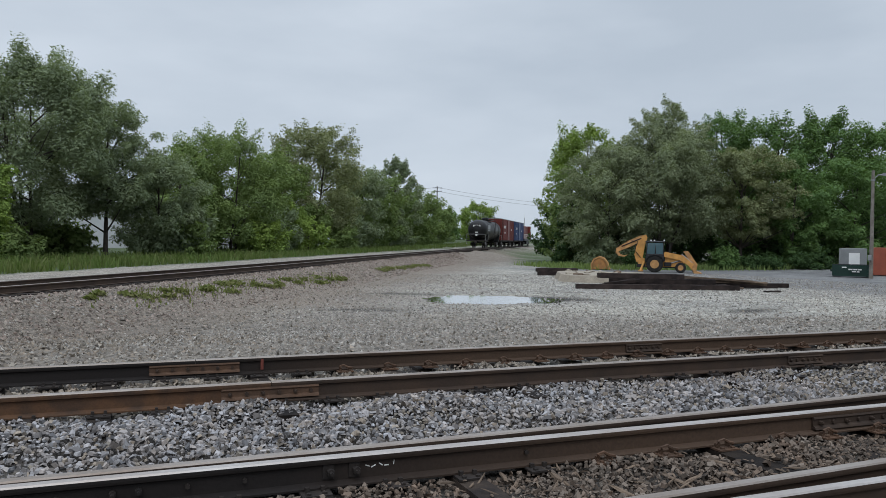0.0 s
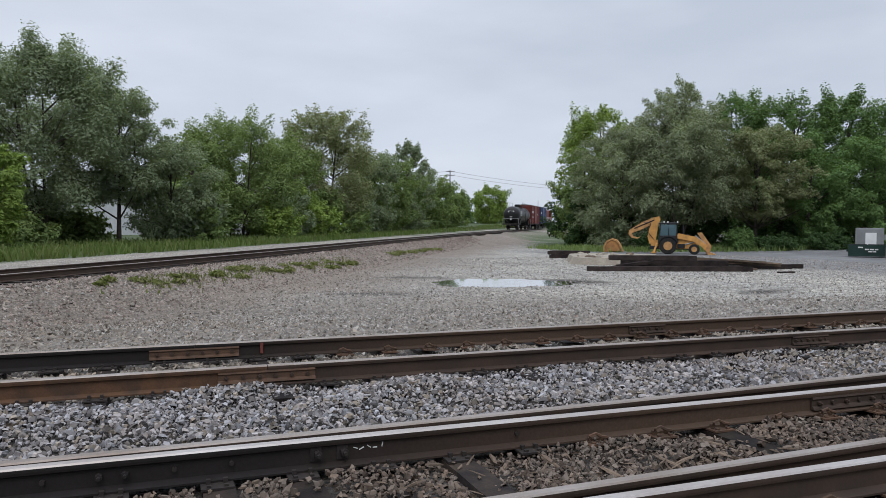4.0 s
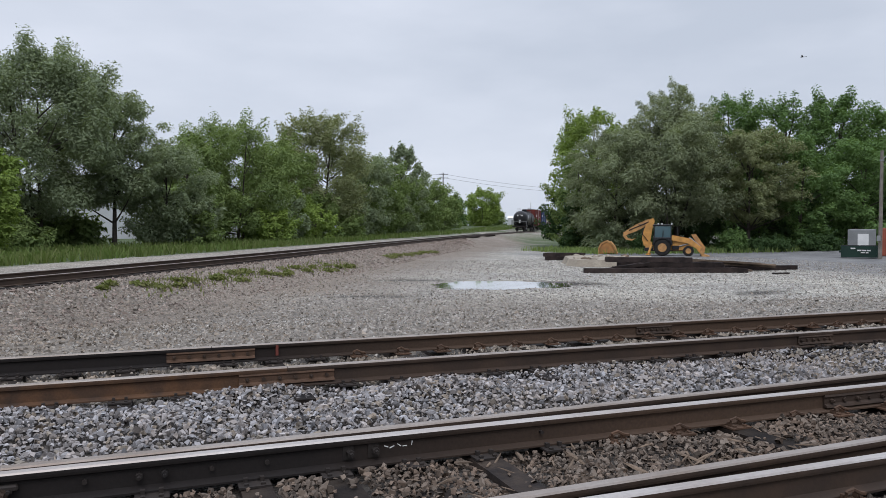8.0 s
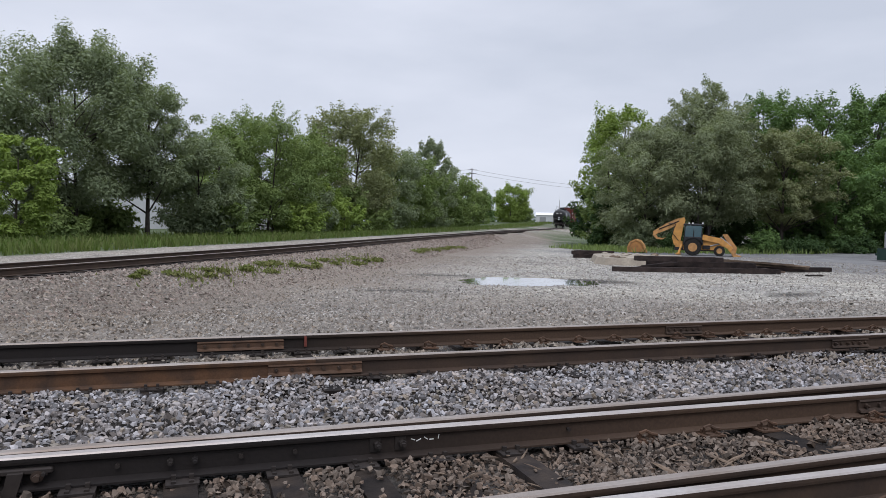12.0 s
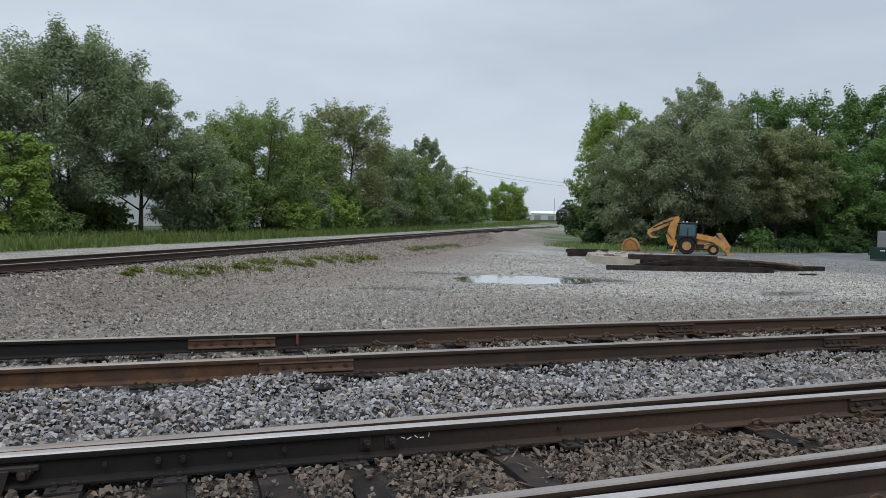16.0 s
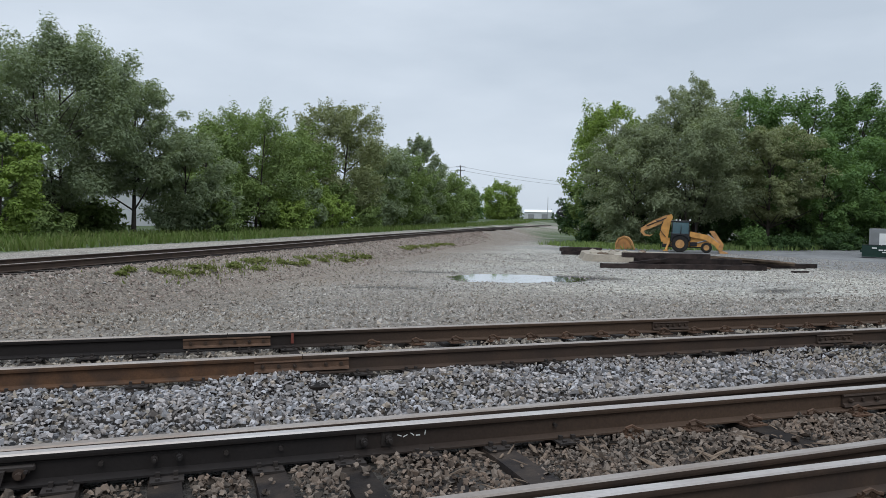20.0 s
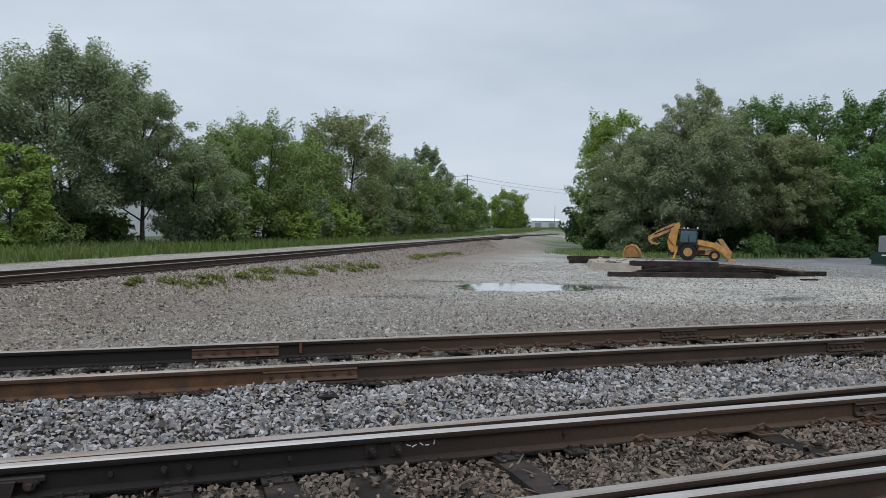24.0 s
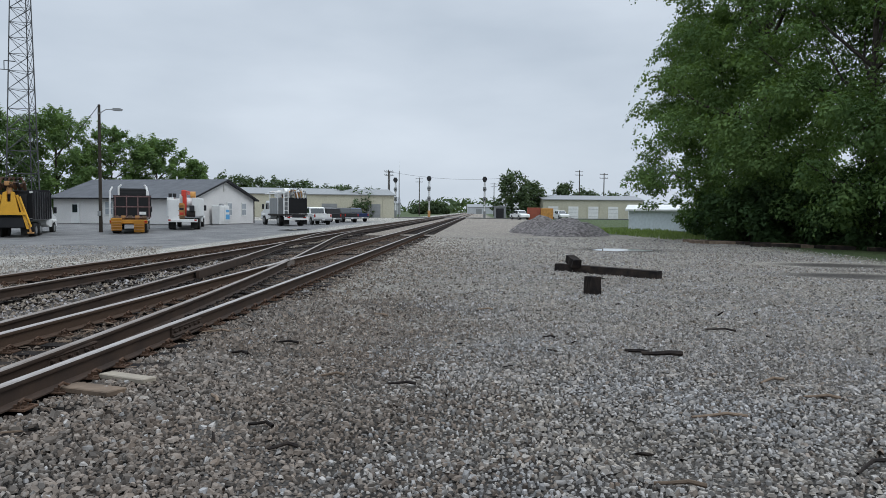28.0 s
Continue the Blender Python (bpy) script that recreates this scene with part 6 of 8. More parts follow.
def rack_truck(x, y, az):
    ob = road_vehicle("flatbed_truck", "flatbed truck with yellow ramps and a dark slatted rack", x, y, az)
    chassis(ob, 8.6, (1.7, 2.9, 7.4), P_WHITE)
    part("deck", box(B(), (3.3, 0, 1.15), (6.2, 2.5, 0.16), bevel=0.02), M_OLDTIM, ob)
    for k in range(9):
        part("deck_board", box(B(), (0.35 + 0.68 * k, 0, 1.24), (0.6, 2.4, 0.05)), M_OLDTIM, ob)
    part("tail_beam", box(B(), (0.05, 0, 0.95), (0.4, 2.7, 0.3), bevel=0.03), P_ORANGE, ob)
    for s, zt in ((-0.75, 0.3), (0.85, 0.95)):
        ramp = part("ramp", box(B(), (-0.25, s, 0.75 if zt > 0.5 else 0.62), (0.14, 0.75, 0.95), rot=RY(-12)), P_ORANGE, ob)
        for k in range(4):
            part("cleat", box(B(), (-0.36, s, 0.36 + 0.2 * k), (0.06, 0.7, 0.05), rot=RY(-12)), P_TAN, ramp)
    rack = part("rack_panel", box(B(), (1.2, -0.2, 2.15), (0.06, 2.75, 1.7)), P_BLACK, ob)
    for k in range(4):
        part("rack_post", box(B(), (1.15, -1.42 + 0.82 * k, 2.1), (0.06, 0.08, 1.75)), M_FRAME, rack)
    for z in (1.3, 2.1, 2.9):
        part("rack_rail", box(B(), (1.145, -0.2, z), (0.05, 2.75, 0.09)), M_FRAME, rack)
    part("sign_plate", box(B(), (1.13, -0.95, 1.6), (0.03, 0.5, 0.22)), M_INK, rack)
    gate = part("headache_rack", box(B(), (6.1, 0.1, 2.9), (0.08, 2.2, 1.5)), P_CHAR, ob)
    for k in range(5):
        part("slat", box(B(), (6.04, 0.1, 2.35 + 0.28 * k), (0.05, 2.1, 0.1)), P_BLACK, gate)
    for s in (-1.05, 1.15):
        bm = B()
        rod(bm, (6.0, s, 1.2), (6.0, s, 3.75), 0.07, n=8)
        rod(bm, (6.0, s, 3.75), (6.0, s * 0.8, 3.95), 0.07, n=8)
        part("exhaust_stack", bm, P_WHITE, ob)
        bm = B()
        rod(bm, (1.4, s * 1.25, 1.2), (1.6, s * 1.25, 3.3), 0.07, n=8)
        rod(bm, (1.6, s * 1.25, 3.3), (1.75, s * 1.1, 3.65), 0.07, n=8)
        part("stake_pipe", bm, P_WHITE, ob)
    for k in range(5):
        part("chain_box", box(B(), (0.25, -1.1 + 0.5 * k, 1.3), (0.35, 0.3, 0.22), bevel=0.02), P_TAN if k % 2 else M_OLDTIM, ob)
    for s in (-1.2, 1.2):
        part("tail_light", box(B(), (-0.17, s, 0.95), (0.03, 0.22, 0.12)), M_LAMP, ob)
    part("mud_flap", box(B(), (0.6, -0.95, 0.55), (0.04, 0.6, 0.6)), P_CHAR, ob)
    part("mud_flap", box(B(), (0.6, 0.95, 0.55), (0.04, 0.6, 0.6)), P_CHAR, ob)
    bm = B()
    for k in range(4):
        box(bm, (2.6 + 0.9 * k, 0.4, 1.5), (0.7, 1.2, 0.5), bevel=0.03)
    part("load_crate", bm, P_TAN, ob)
    return ob


rack_truck(56.4, 26.7, 22)


def crane_truck(x, y, az):
    ob = road_vehicle("service_truck", "white service truck with red crane arm", x, y, az)
    chassis(ob, 7.8, (1.5, 6.6), P_WHITE)
    part("deck", box(B(), (2.6, 0, 1.1), (5.2, 2.4, 0.14)), M_STEEL, ob)
    for s in (-1, 1):
        lk = part("side_locker", box(B(), (2.6, s * 1.0, 1.95), (5.0, 0.55, 1.6), bevel=0.03), P_WHITE, ob)
        for k in range(4):
            part("locker_door", box(B(), (0.8 + 1.2 * k, s * 1.285, 1.95), (1.1, 0.03, 1.45), bevel=0.01), P_WHITE, lk)
    part("rear_locker", box(B(), (0.12, 0.72, 1.75), (0.25, 0.9, 1.7), bevel=0.02), P_WHITE, ob)
    part("winch_drum", rod(B(), (0.2, -1.0, 1.35), (0.2, -0.3, 1.35), 0.32, n=14), M_DARKST, ob)
    part("tank", rod(B(), (1.0, -1.1, 2.35), (1.0, -0.1, 2.35), 0.42, n=16), P_WHITE, ob)
    part("step_rack", box(B(), (0.1, 0.1, 1.6), (0.2, 0.5, 1.2)), P_TAN, ob)
    bm = B()
    rod(bm, (0.5, -0.1, 1.2), (0.5, -0.1, 3.0), 0.17, n=10)
    box(bm, (0.6, -0.05, 3.15), (0.5, 0.4, 0.5), bevel=0.05)
    part("crane_post", bm, P_CRANE, ob)
    bm = B()
    box(bm, (2.2, -0.1, 3.2), (3.6, 0.3, 0.34), bevel=0.03)
    part("crane_boom", bm, P_CRANE, ob)
    part("cable_reel", rod(B(), (1.0, -0.95, 3.0), (1.0, -0.55, 3.0), 0.3, n=14), P_YEL, ob)
    for k in range(3):
        part("shelf", box(B(), (0.02, 0.12, 1.25 + 0.4 * k), (0.12, 0.5, 0.05)), P_TAN, ob)
        part("tool_case", box(B(), (0.05, 0.1, 1.4 + 0.4 * k), (0.2, 0.35, 0.2), bevel=0.02), (P_CRANE, P_CHAR, P_YEL)[k], ob)
    for k in range(4):
        part("gas_bottle", rod(B(), (1.6 + 0.35 * k, 0.3, 2.3), (1.6 + 0.35 * k, 0.3, 3.05), 0.13, n=10), P_GREY if k % 2 else P_WHITE, ob)
    part("vice", box(B(), (-0.1, -0.75, 1.85), (0.3, 0.4, 0.5), bevel=0.03), P_CHAR, ob)
    for s in (-1.05, 1.05):
        part("tail_light", box(B(), (-0.21, s, 0.85), (0.03, 0.2, 0.12)), M_LAMP, ob)
    for s in (0.7, 1.05):
        part("beacon", rod(B(), (0.4, s, 2.75), (0.4, s, 3.1), 0.14, n=10), P_CHAR, ob)
    part("rear_bumper", box(B(), (-0.1, 0, 0.8), (0.2, 2.4, 0.25), bevel=0.02), P_WHITE, ob)
    return ob


crane_truck(62.4, 24.9, 16)


def utility_truck(x, y, az):
    ob = road_vehicle("utility_truck", "white utility truck with dark box body and pipe racks", x, y, az)
    chassis(ob, 8.0, (1.6, 6.7), P_WHITE)
    part("deck", box(B(), (2.6, 0, 1.1), (5.2, 2.4, 0.14)), M_DARKST, ob)
    part("rear_screen", box(B(), (0.25, -0.2, 2.0), (0.1, 2.0, 1.55)), P_BLACK, ob)
    part("box_body", box(B(), (3.6, 0, 1.95), (2.4, 2.3, 1.6), bevel=0.03), P_GREY, ob)
    for s in (-1.1, 1.1):
        bm = B()
        for xk in (0.4, 2.2, 4.8):
            rod(bm, (xk, s, 1.1), (xk, s, 3.2), 0.05, n=6)
        rod(bm, (0.0, s, 3.2), (6.5, s, 3.2), 0.05, n=6)
        part("pipe_rack", bm, P_WHITE, ob)
    rng = random.Random(3)
    for k in range(7):
        bm = B()
        yk = -0.95 + 0.3 * k
        rod(bm, (-0.1 + rng.uniform(0, 0.5), yk, 3.3 + rng.uniform(0, 0.35)), (5.5 + rng.uniform(0, 1), yk * 0.8, 3.3 + rng.uniform(0, 0.2)), 0.07, n=6)
        part("pipe", bm, P_TAN if k % 2 else P_WHITE, ob)
    for k in range(9):
        cx, cy = rng.uniform(0.4, 4.6), rng.uniform(-1.0, 1.0)
        w = rng.uniform(0.25, 0.7)
        part("tool_box", box(B(), (cx, cy, 2.85 + rng.uniform(0, 0.25)), (w, w * 0.8, rng.uniform(0.3, 0.7)), bevel=0.03), (P_WHITE, P_CHAR, P_TAN, P_GREY)[k % 4], ob)
    for k in range(5):
        bm = B()
        yk = -1.15 + 0.3 * k
        rod(bm, (0.1, yk, 2.7), (0.3, yk + 0.15, 3.55 + 0.1 * (k % 3)), 0.05, n=6)
        rod(bm, (0.3, yk + 0.15, 3.55 + 0.1 * (k % 3)), (1.6, yk + 0.3, 3.0), 0.05, n=6)
        part("hose", bm, P_WHITE if k % 2 else P_GREY, ob)
    for sy in (0.75, 1.15):
        bm = B()
        rod(bm, (0.1, sy, 0.9), (0.1, sy, 3.6), 0.05, n=6)
        part("mast_post", bm, P_WHITE, ob)
    bm = B()
    for k in range(6):
        rod(bm, (0.1, 0.75, 1.1 + 0.42 * k), (0.1, 1.15, 1.1 + 0.42 * k), 0.03, n=5)
    part("ladder_rungs", bm, P_WHITE, ob)
    part("tow_board", box(B(), (-0.2, -0.2, 0.98), (0.08, 1.3, 0.28), bevel=0.01), P_CHAR, ob)
    part("hitch", box(B(), (-0.35, 0, 0.5), (0.4, 0.25, 0.2)), P_CHAR, ob)
    part("rear_bumper", box(B(), (-0.1, 0, 0.75), (0.22, 2.4, 0.3), bevel=0.02), P_WHITE, ob)
    part("hose_reel", rod(B(), (0.7, 0.5, 3.3), (0.7, 1.0, 3.3), 0.4, n=14), P_WHITE, ob)
    for s in (-0.8, 0.8):
        part("tail_light", box(B(), (-0.22, s, 0.85), (0.03, 0.25, 0.14)), M_LAMP, ob)
    return ob


utility_truck(72.0, 17.6, 33)


def dumpster(x, y, az):
    ob = tagged(empty("dumpster", pose(x, y, gz(x, y), 0, 0, az)), "dark green steel dumpster with white lettering bars", "dumpster")
    bm = B()
    prism(bm, [(-0.75, 0.1), (0.7, 0.1), (0.95, 0.4), (0.95, 0.95), (-0.75, 1.15)], -1.4, 1.4, "x")
    part("bin", bm, P_GREEN, ob)
    for k in (-0.7, 0.7):
        part("lid", box(B(), (k, 0.1, 1.09), (1.36, 1.72, 0.06), rot=RX(-7)), P_CHAR, ob)
    for k in (-1.25, 0, 1.25):
        part("stiffener", box(B(), (k, -0.78, 0.6), (0.08, 0.06, 0.98)), P_GREEN, ob)
    for k in (-1.47, 1.47):
        part("fork_pocket", box(B(), (k, 0, 0.6), (0.14, 1.0, 0.2)), P_GREEN, ob)
    bar_text(ob, -0.5, 0.92, (0.35,), 0.12, face_y=-0.83)
    bar_text(ob, 0.3, 0.74, (0.3, 0.3, 0.25), 0.12, face_y=-0.83, gap=0.06)
    bar_text(ob, 0.35, 0.54, (0.3, 0.2), 0.1, face_y=-0.83, gap=0.06)
    return ob


dumpster(49.0, 40.3, -50).scale = (0.88, 0.88, 0.80)


def shipping_box(x, y, az, L, W, H, material, label, door=False):
    ob = tagged(empty("storage_container", pose(x, y, gz(x, y), 0, 0, az)), label, "container", "containers")
    part("shell", box(B(), (0, 0, H / 2), (L, W, H), bevel=0.03), material, ob)
    n = int(L / 0.28)
    for k in range(n):
        part("corrugation", box(B(), (-L / 2 + 0.14 + k * L / n, -W / 2 - 0.015, H / 2), (0.13, 0.04, H - 0.25)), material, ob)
    for s in (-1, 1):
        part("corner_post", box(B(), (s * (L / 2 - 0.05), -W / 2 - 0.01, H / 2), (0.12, 0.1, H)), material, ob)
    if door:
        part("door_panel", box(B(), (0.1, -W / 2 - 0.05, H * 0.55), (0.75, 0.04, H * 0.55)), P_WHITE, ob)
    return ob


shipping_box(54.3, 40.9, -52, 3.0, 2.4, 2.15, P_RUSTRED, "faded orange-red storage container behind the yard")
shipping_box(52.4, 42.9, -52, 1.9, 2.2, 2.1, P_GREY, "small grey storage hut with a white door panel", True)
shipping_box(150.5, -11.0, -92, 2.6, 2.4, 2.4, P_RUSTRED, "dark red container near the level crossing")
shipping_box(150.2, -13.6, -92, 2.4, 2.4, 2.3, P_YEL, "yellow container near the level crossing")


def tank_hut(x, y):
    ob = tagged(empty("round_hut", pose(x, y, gz(x, y))), "dark round tank with a grey lid", "storage tank")
    part("wall", rod(B(), (0, 0, 0), (0, 0, 2.0), 1.35, n=20), P_CHAR, ob)
    part("lid", rod(B(), (0, 0, 2.0), (0, 0, 2.45), 1.42, 0.9, 20), P_GREY, ob)
    for k in range(3):
        part("band", rod(B(), (0, 0, 0.5 + 0.6 * k), (0, 0, 0.56 + 0.6 * k), 1.37, n=20), M_DARKST, ob)


tank_hut(56.5, 39.0)


def scrap_frame(x, y):
    ob = tagged(empty("scrap_frame", pose(x, y, gz(x, y), 0, 0, 30)), "rusty steel frame lying beside the containers", "scrap metal")
    bm = B()
    rod(bm, (-0.9, 0, 0.1), (0.4, 0, 1.0), 0.05, n=6)
    rod(bm, (0.4, 0, 1.0), (0.9, 0, 0.1), 0.05, n=6)
    rod(bm, (-0.9, 0, 0.1), (0.9, 0, 0.1), 0.05, n=6)
    rod(bm, (0.2, -0.4, 0.1), (0.4, 0, 1.3), 0.04, n=6)
    part("frame", bm, M_RUST2, ob)


scrap_frame(52.5, 39.0)

# ---- sleepers and litter on the near gravel ----
lay(timber(3.3, 0.24, 0.22, M_TIE, "railway_sleeper", seed=41), 20.2, -3.6, gz(20.2, -3.6) - 0.02, 43, "dark weathered sleeper lying on the gravel", "railway sleeper", "loose sleepers")
lay(timber(0.55, 0.26, 0.22, M_TIE, "wood_block", seed=42), 20.9, -2.85, gz(20.9, -2.85) + 0.19, 15, "short weathered sleeper block on the lying sleeper", "wood block", "loose sleepers", tilt=-12)
lay(timber(0.30, 0.20, 0.38, M_TIE, "wood_block", seed=43), 15.4, -2.55, gz(15.4, -2.55) - 0.02, 35, "weathered upright sleeper stub in the gravel", "wood block", "loose sleepers")
rl = random.Random(77)


def stick(x, y, az, L, bend, label="broken stick of dark wood on the gravel", material=M_TIE, r=0.035):
    bm = B()
    limb(bm, [Vector((-L / 2, 0, 0.03)), Vector((-L / 6, bend, 0.05)), Vector((L / 5, bend * 0.4, 0.035)), Vector((L / 2, -bend * 0.5, 0.03))], r, r * 0.6, 6)
    o = part("stick", bm, material)
    o.matrix_basis = pose(x, y, gz(x, y) + 0.015, 0, 0, az)
    return tagged(o, label, "stick", "litter")


stick(9.0, -2.38, 95, 0.45, 0.05, r=0.035)
stick(9.1, -2.12, 60, 0.28, 0.03, r=0.03)
for x, y, a, L in ((7.3, 0.4, 95, 0.26), (7.6, 1.1, 100, 0.22), (5.9, 1.3, 75, 0.2), (10.0, -1.2, 80, 0.16), (5.4, 1.0, 110, 0.2), (4.9, -1.5, 85, 0.3), (7.7, -3.1, 120, 0.34), (6.4, -2.2, 95, 0.45), (7.1, -3.3, 85, 0.3), (5.3, -2.8, 130, 0.42),
                   (9.7, 3.0, 100, 0.36), (9.2, 2.0, 90, 0.34), (8.4, 2.3, 75, 0.25), (10.8, -3.6, 70, 0.4), (6.6, 1.9, 30, 0.3), (4.1, 0.5, 60, 0.3), (11.8, 1.2, 50, 0.3), (12.6, -0.4, 95, 0.25)):
    stick(x, y, a, L, 0.03 * rl.uniform(-1, 1), material=M_TIE if rl.random() < 0.7 else M_OLDTIM, r=0.016)


def gravel_board(x, y, az, L, w, material, label):
    o = part("board", box(B(), (0, 0, 0.03), (L, w, 0.05), bevel=0.008), material)
    o.matrix_basis = pose(x, y, gz(x, y) + 0.05, 0, 2, az)
    return tagged(o, label, "board", "litter")


gravel_board(6.95, 2.82, 62, 0.62, 0.14, M_CONC, "pale broken board beside the rail")
gravel_board(6.5, 2.9, 66, 0.6, 0.2, M_OLDTIM, "dark broken board beside the rail")
for k in range(14):
    t = (k + 0.5) / 14
    x, y, a, L = 42.5 - 8.5 * t + rl.uniform(-0.5, 0.5), -11.8 - 6.6 * t + rl.uniform(-0.7, 0.7), 48 + rl.uniform(-40, 40), rl.uniform(1.2, 2.6)
    lay(timber(L, 0.26, 0.24, M_TIE if k % 3 else M_OLDTIM, "railway_sleeper", seed=80 + k), x, y, gz(x, y) - 0.08, a, "old dark sleeper dumped below the trees", "railway sleeper", "dumped sleepers")


# ---- birds ----
def bird(span):
    ob = tagged(empty("bird"), "small dark bird gliding across the sky", "bird", "birds")
    bm = B()
    limb(bm, [Vector((-0.22, 0, 0)), Vector((-0.1, 0, 0.01)), Vector((0.05, 0, 0.015)), Vector((0.17, 0, 0.01))], 0.015, 0.035, 8)
    part("body", bm, P_CHAR, ob)
    for s in (-1, 1):
        bm = B()
        prism(bm, [(0.08, 0.0), (0.1, s * span * 0.25), (0.02, s * span * 0.5), (-0.04, s * span * 0.3), (-0.06, 0.0)], -0.006, 0.006, "z")
        w = part("wing", bm, P_CHAR, ob)
        w.matrix_basis = pose(0, 0, 0.01, s * 22, 0, 0)
    bm = B()
    prism(bm, [(-0.2, -0.02), (-0.36, -0.06), (-0.36, 0.06), (-0.2, 0.02)], -0.005, 0.005, "z")
    part("tail", bm, P_CHAR, ob)
    return ob


bird_a, bird_b = bird(0.75), bird(0.6)


# ---- water, heaps, plants ----
def puddle(x, y, a, b, az, seed, label):
    rng = np.random.default_rng(seed)
    n = 64
    ph = rng.random(6) * 6.28
    bm = B()
    ring = []
    for k in range(n):
        t = 2 * math.pi * k / n
        r = 1 + 0.10 * math.sin(2 * t + ph[0]) + 0.08 * math.sin(3 * t + ph[1]) + 0.05 * math.sin(7 * t + ph[2]) + 0.04 * math.sin(13 * t + ph[3])
        ring.append(bm.verts.new((math.cos(t) * a * r, math.sin(t) * b * r, 0)))
    bm.faces.new(ring)
    ob = part("puddle", bm, M_WATER)
    ob.matrix_basis = pose(x, y, max(gz(x + i * a * 0.8, y + j * a * 0.8) for i in (-1, 0, 1) for j in (-1, 0, 1)) + 0.008, 0, 0, az)
    return tagged(ob, label, "puddle", "puddles", kind="structure")


puddle(12.3, 25.7, 2.5, 2.2, -25, 3, "shallow puddle reflecting the pale sky on the gravel")
puddle(33.0, -6.4, 1.3, 1.0, 75, 5, "small bright puddle on the gravel")
puddle(62, 15.2, 1.5, 0.8, 75, 6, "small puddle on the pavement beside the tracks")


M_HEAP = mat("dumped_ballast", (0.075, 0.066, 0.064), 0.9, 0, (0.24, 0.215, 0.205), 5.0, 1.0, 14, 1.0, 0.08, space="World")


def heap(x, y, a, b, h, az, seed):
    """A heap of dumped ballast with a wandering crest."""
    bm = B()
    n, m = 30, 12
    rows = []
    for i in range(m + 1):
        r = i / m
        row = []
        for k in range(n):
            t = 2 * math.pi * k / n
            p = Vector((math.cos(t) * a * r, math.sin(t) * b * r, 0))
            q = noise.noise(Vector((p.x * 0.5 + seed, p.y * 0.5, 0))) * 0.5 + noise.noise(Vector((p.x * 2 + seed, p.y * 2, 3))) * 0.15
            p.z = max(-0.05, h * ((1 - r) ** 0.8 + q * (1 - r) * r * 3) - 0.05)
            row.append(bm.verts.new(p))
        rows.append(row)
    for p, q in zip(rows, rows[1:]):
        for k in range(n):
            bm.faces.new((p[k], p[(k + 1) % n], q[(k + 1) % n], q[k]))
    bm.faces.new(rows[0])
    ob = part("gravel_mound", bm, M_HEAP)
    ob.matrix_basis = pose(x, y, gz(x, y), 0, 0, az)
    return tagged(ob, "low mound of grey ballast beside the track", "gravel mound", "gravel mounds")


heap(58.6, -4.9, 4.8, 2.3, 1.45, 8, 1.0)
heap(53.5, -6.7, 4.3, 2.8, 1.3, -15, 5.0)


def blades(rng, pts, height, width, per=1, lean=0.35):
    """Upright blades of grass, a bent quad each, from feet pts."""
    p = np.repeat(np.asarray(pts, float), per, 0)
    n = len(p)
    a = rng.random(n) * 6.283
    d = np.stack([np.cos(a), np.sin(a), np.zeros(n)], 1)
    h = height * (0.5 + 0.8 * rng.random(n))[:, None]
    ln = d[:, [1, 0, 2]] * np.array([-1, 1, 0]) * h * lean * rng.normal(size=(n, 1))
    up = np.array([0, 0, 1.0])
    w = width * (0.6 + 0.8 * rng.random(n))[:, None]
    return np.stack([p - d * w, p + d * w, p + d * w * 0.5 + ln + up * h, p - d * w * 0.5 + ln * 1.1 + up * h * 0.96], 1).reshape(-1, 3)


def grass_field(label, xs, ys, height, width, seed, material=L_WEED):
    rng = np.random.default_rng(seed)
    pts = np.stack([xs, ys, ground_z(xs, ys) - 0.02], 1)
    ob = new("tall_grass", quads_mesh("tall_grass", blades(rng, pts, height, width), material))
    return tagged(ob, label, "grass", kind="stuff")


rg = np.random.default_rng(5)
GRASS_N = 16000
# beyond the main line, at the feet of the trees
seg = rg.random(GRASS_N)
s_pts = main_points(0, 12)
pos_i = (seg ** 1.3 * (118 - 40) + 40).astype(int)
base = np.array([tuple(s_pts[min(i, len(s_pts) - 1)][0])[:2] for i in pos_i])
nrm = np.array([(-s_pts[min(i, len(s_pts) - 1)][1].y, s_pts[min(i, len(s_pts) - 1)][1].x) for i in pos_i])
tan = np.stack([nrm[:, 1], -nrm[:, 0]], 1)
off = 4.9 + 9.0 * rg.random(GRASS_N) ** 1.1
gp = base + nrm * off[:, None] + tan * (rg.random((GRASS_N, 1)) - 0.5) * 4
half_k = rg.random(GRASS_N) < 0.55
grass_field("tall green grass along the main line", gp[half_k, 0], gp[half_k, 1], 0.34, 0.04, 6, L_GRASS)
grass_field("seeding weeds along the main line", gp[~half_k, 0], gp[~half_k, 1], 0.42, 0.03, 16, L_GRASS)
gx2, gy2 = 31 + 31 * rg.random(7000), 50.5 + 14 * rg.random(7000)
keep = (gy2 > 53.5 - (gx2 - 35) * 0.1 + rg.normal(size=7000)) & (gx2 - 0.5 * np.maximum(0, gy2 - 64) > 33.5 + rg.normal(size=7000) * 0.5)
grass_field("tall green grass before the grove", gx2[keep], gy2[keep], 0.42, 0.045, 7, L_MID)
gx3, gy3 = 46 + 26 * rg.random(3000), -10 - 6 * rg.random(3000)
keep = gy3 < -9.5 - 0.15 * np.maximum(0, 60 - gx3)
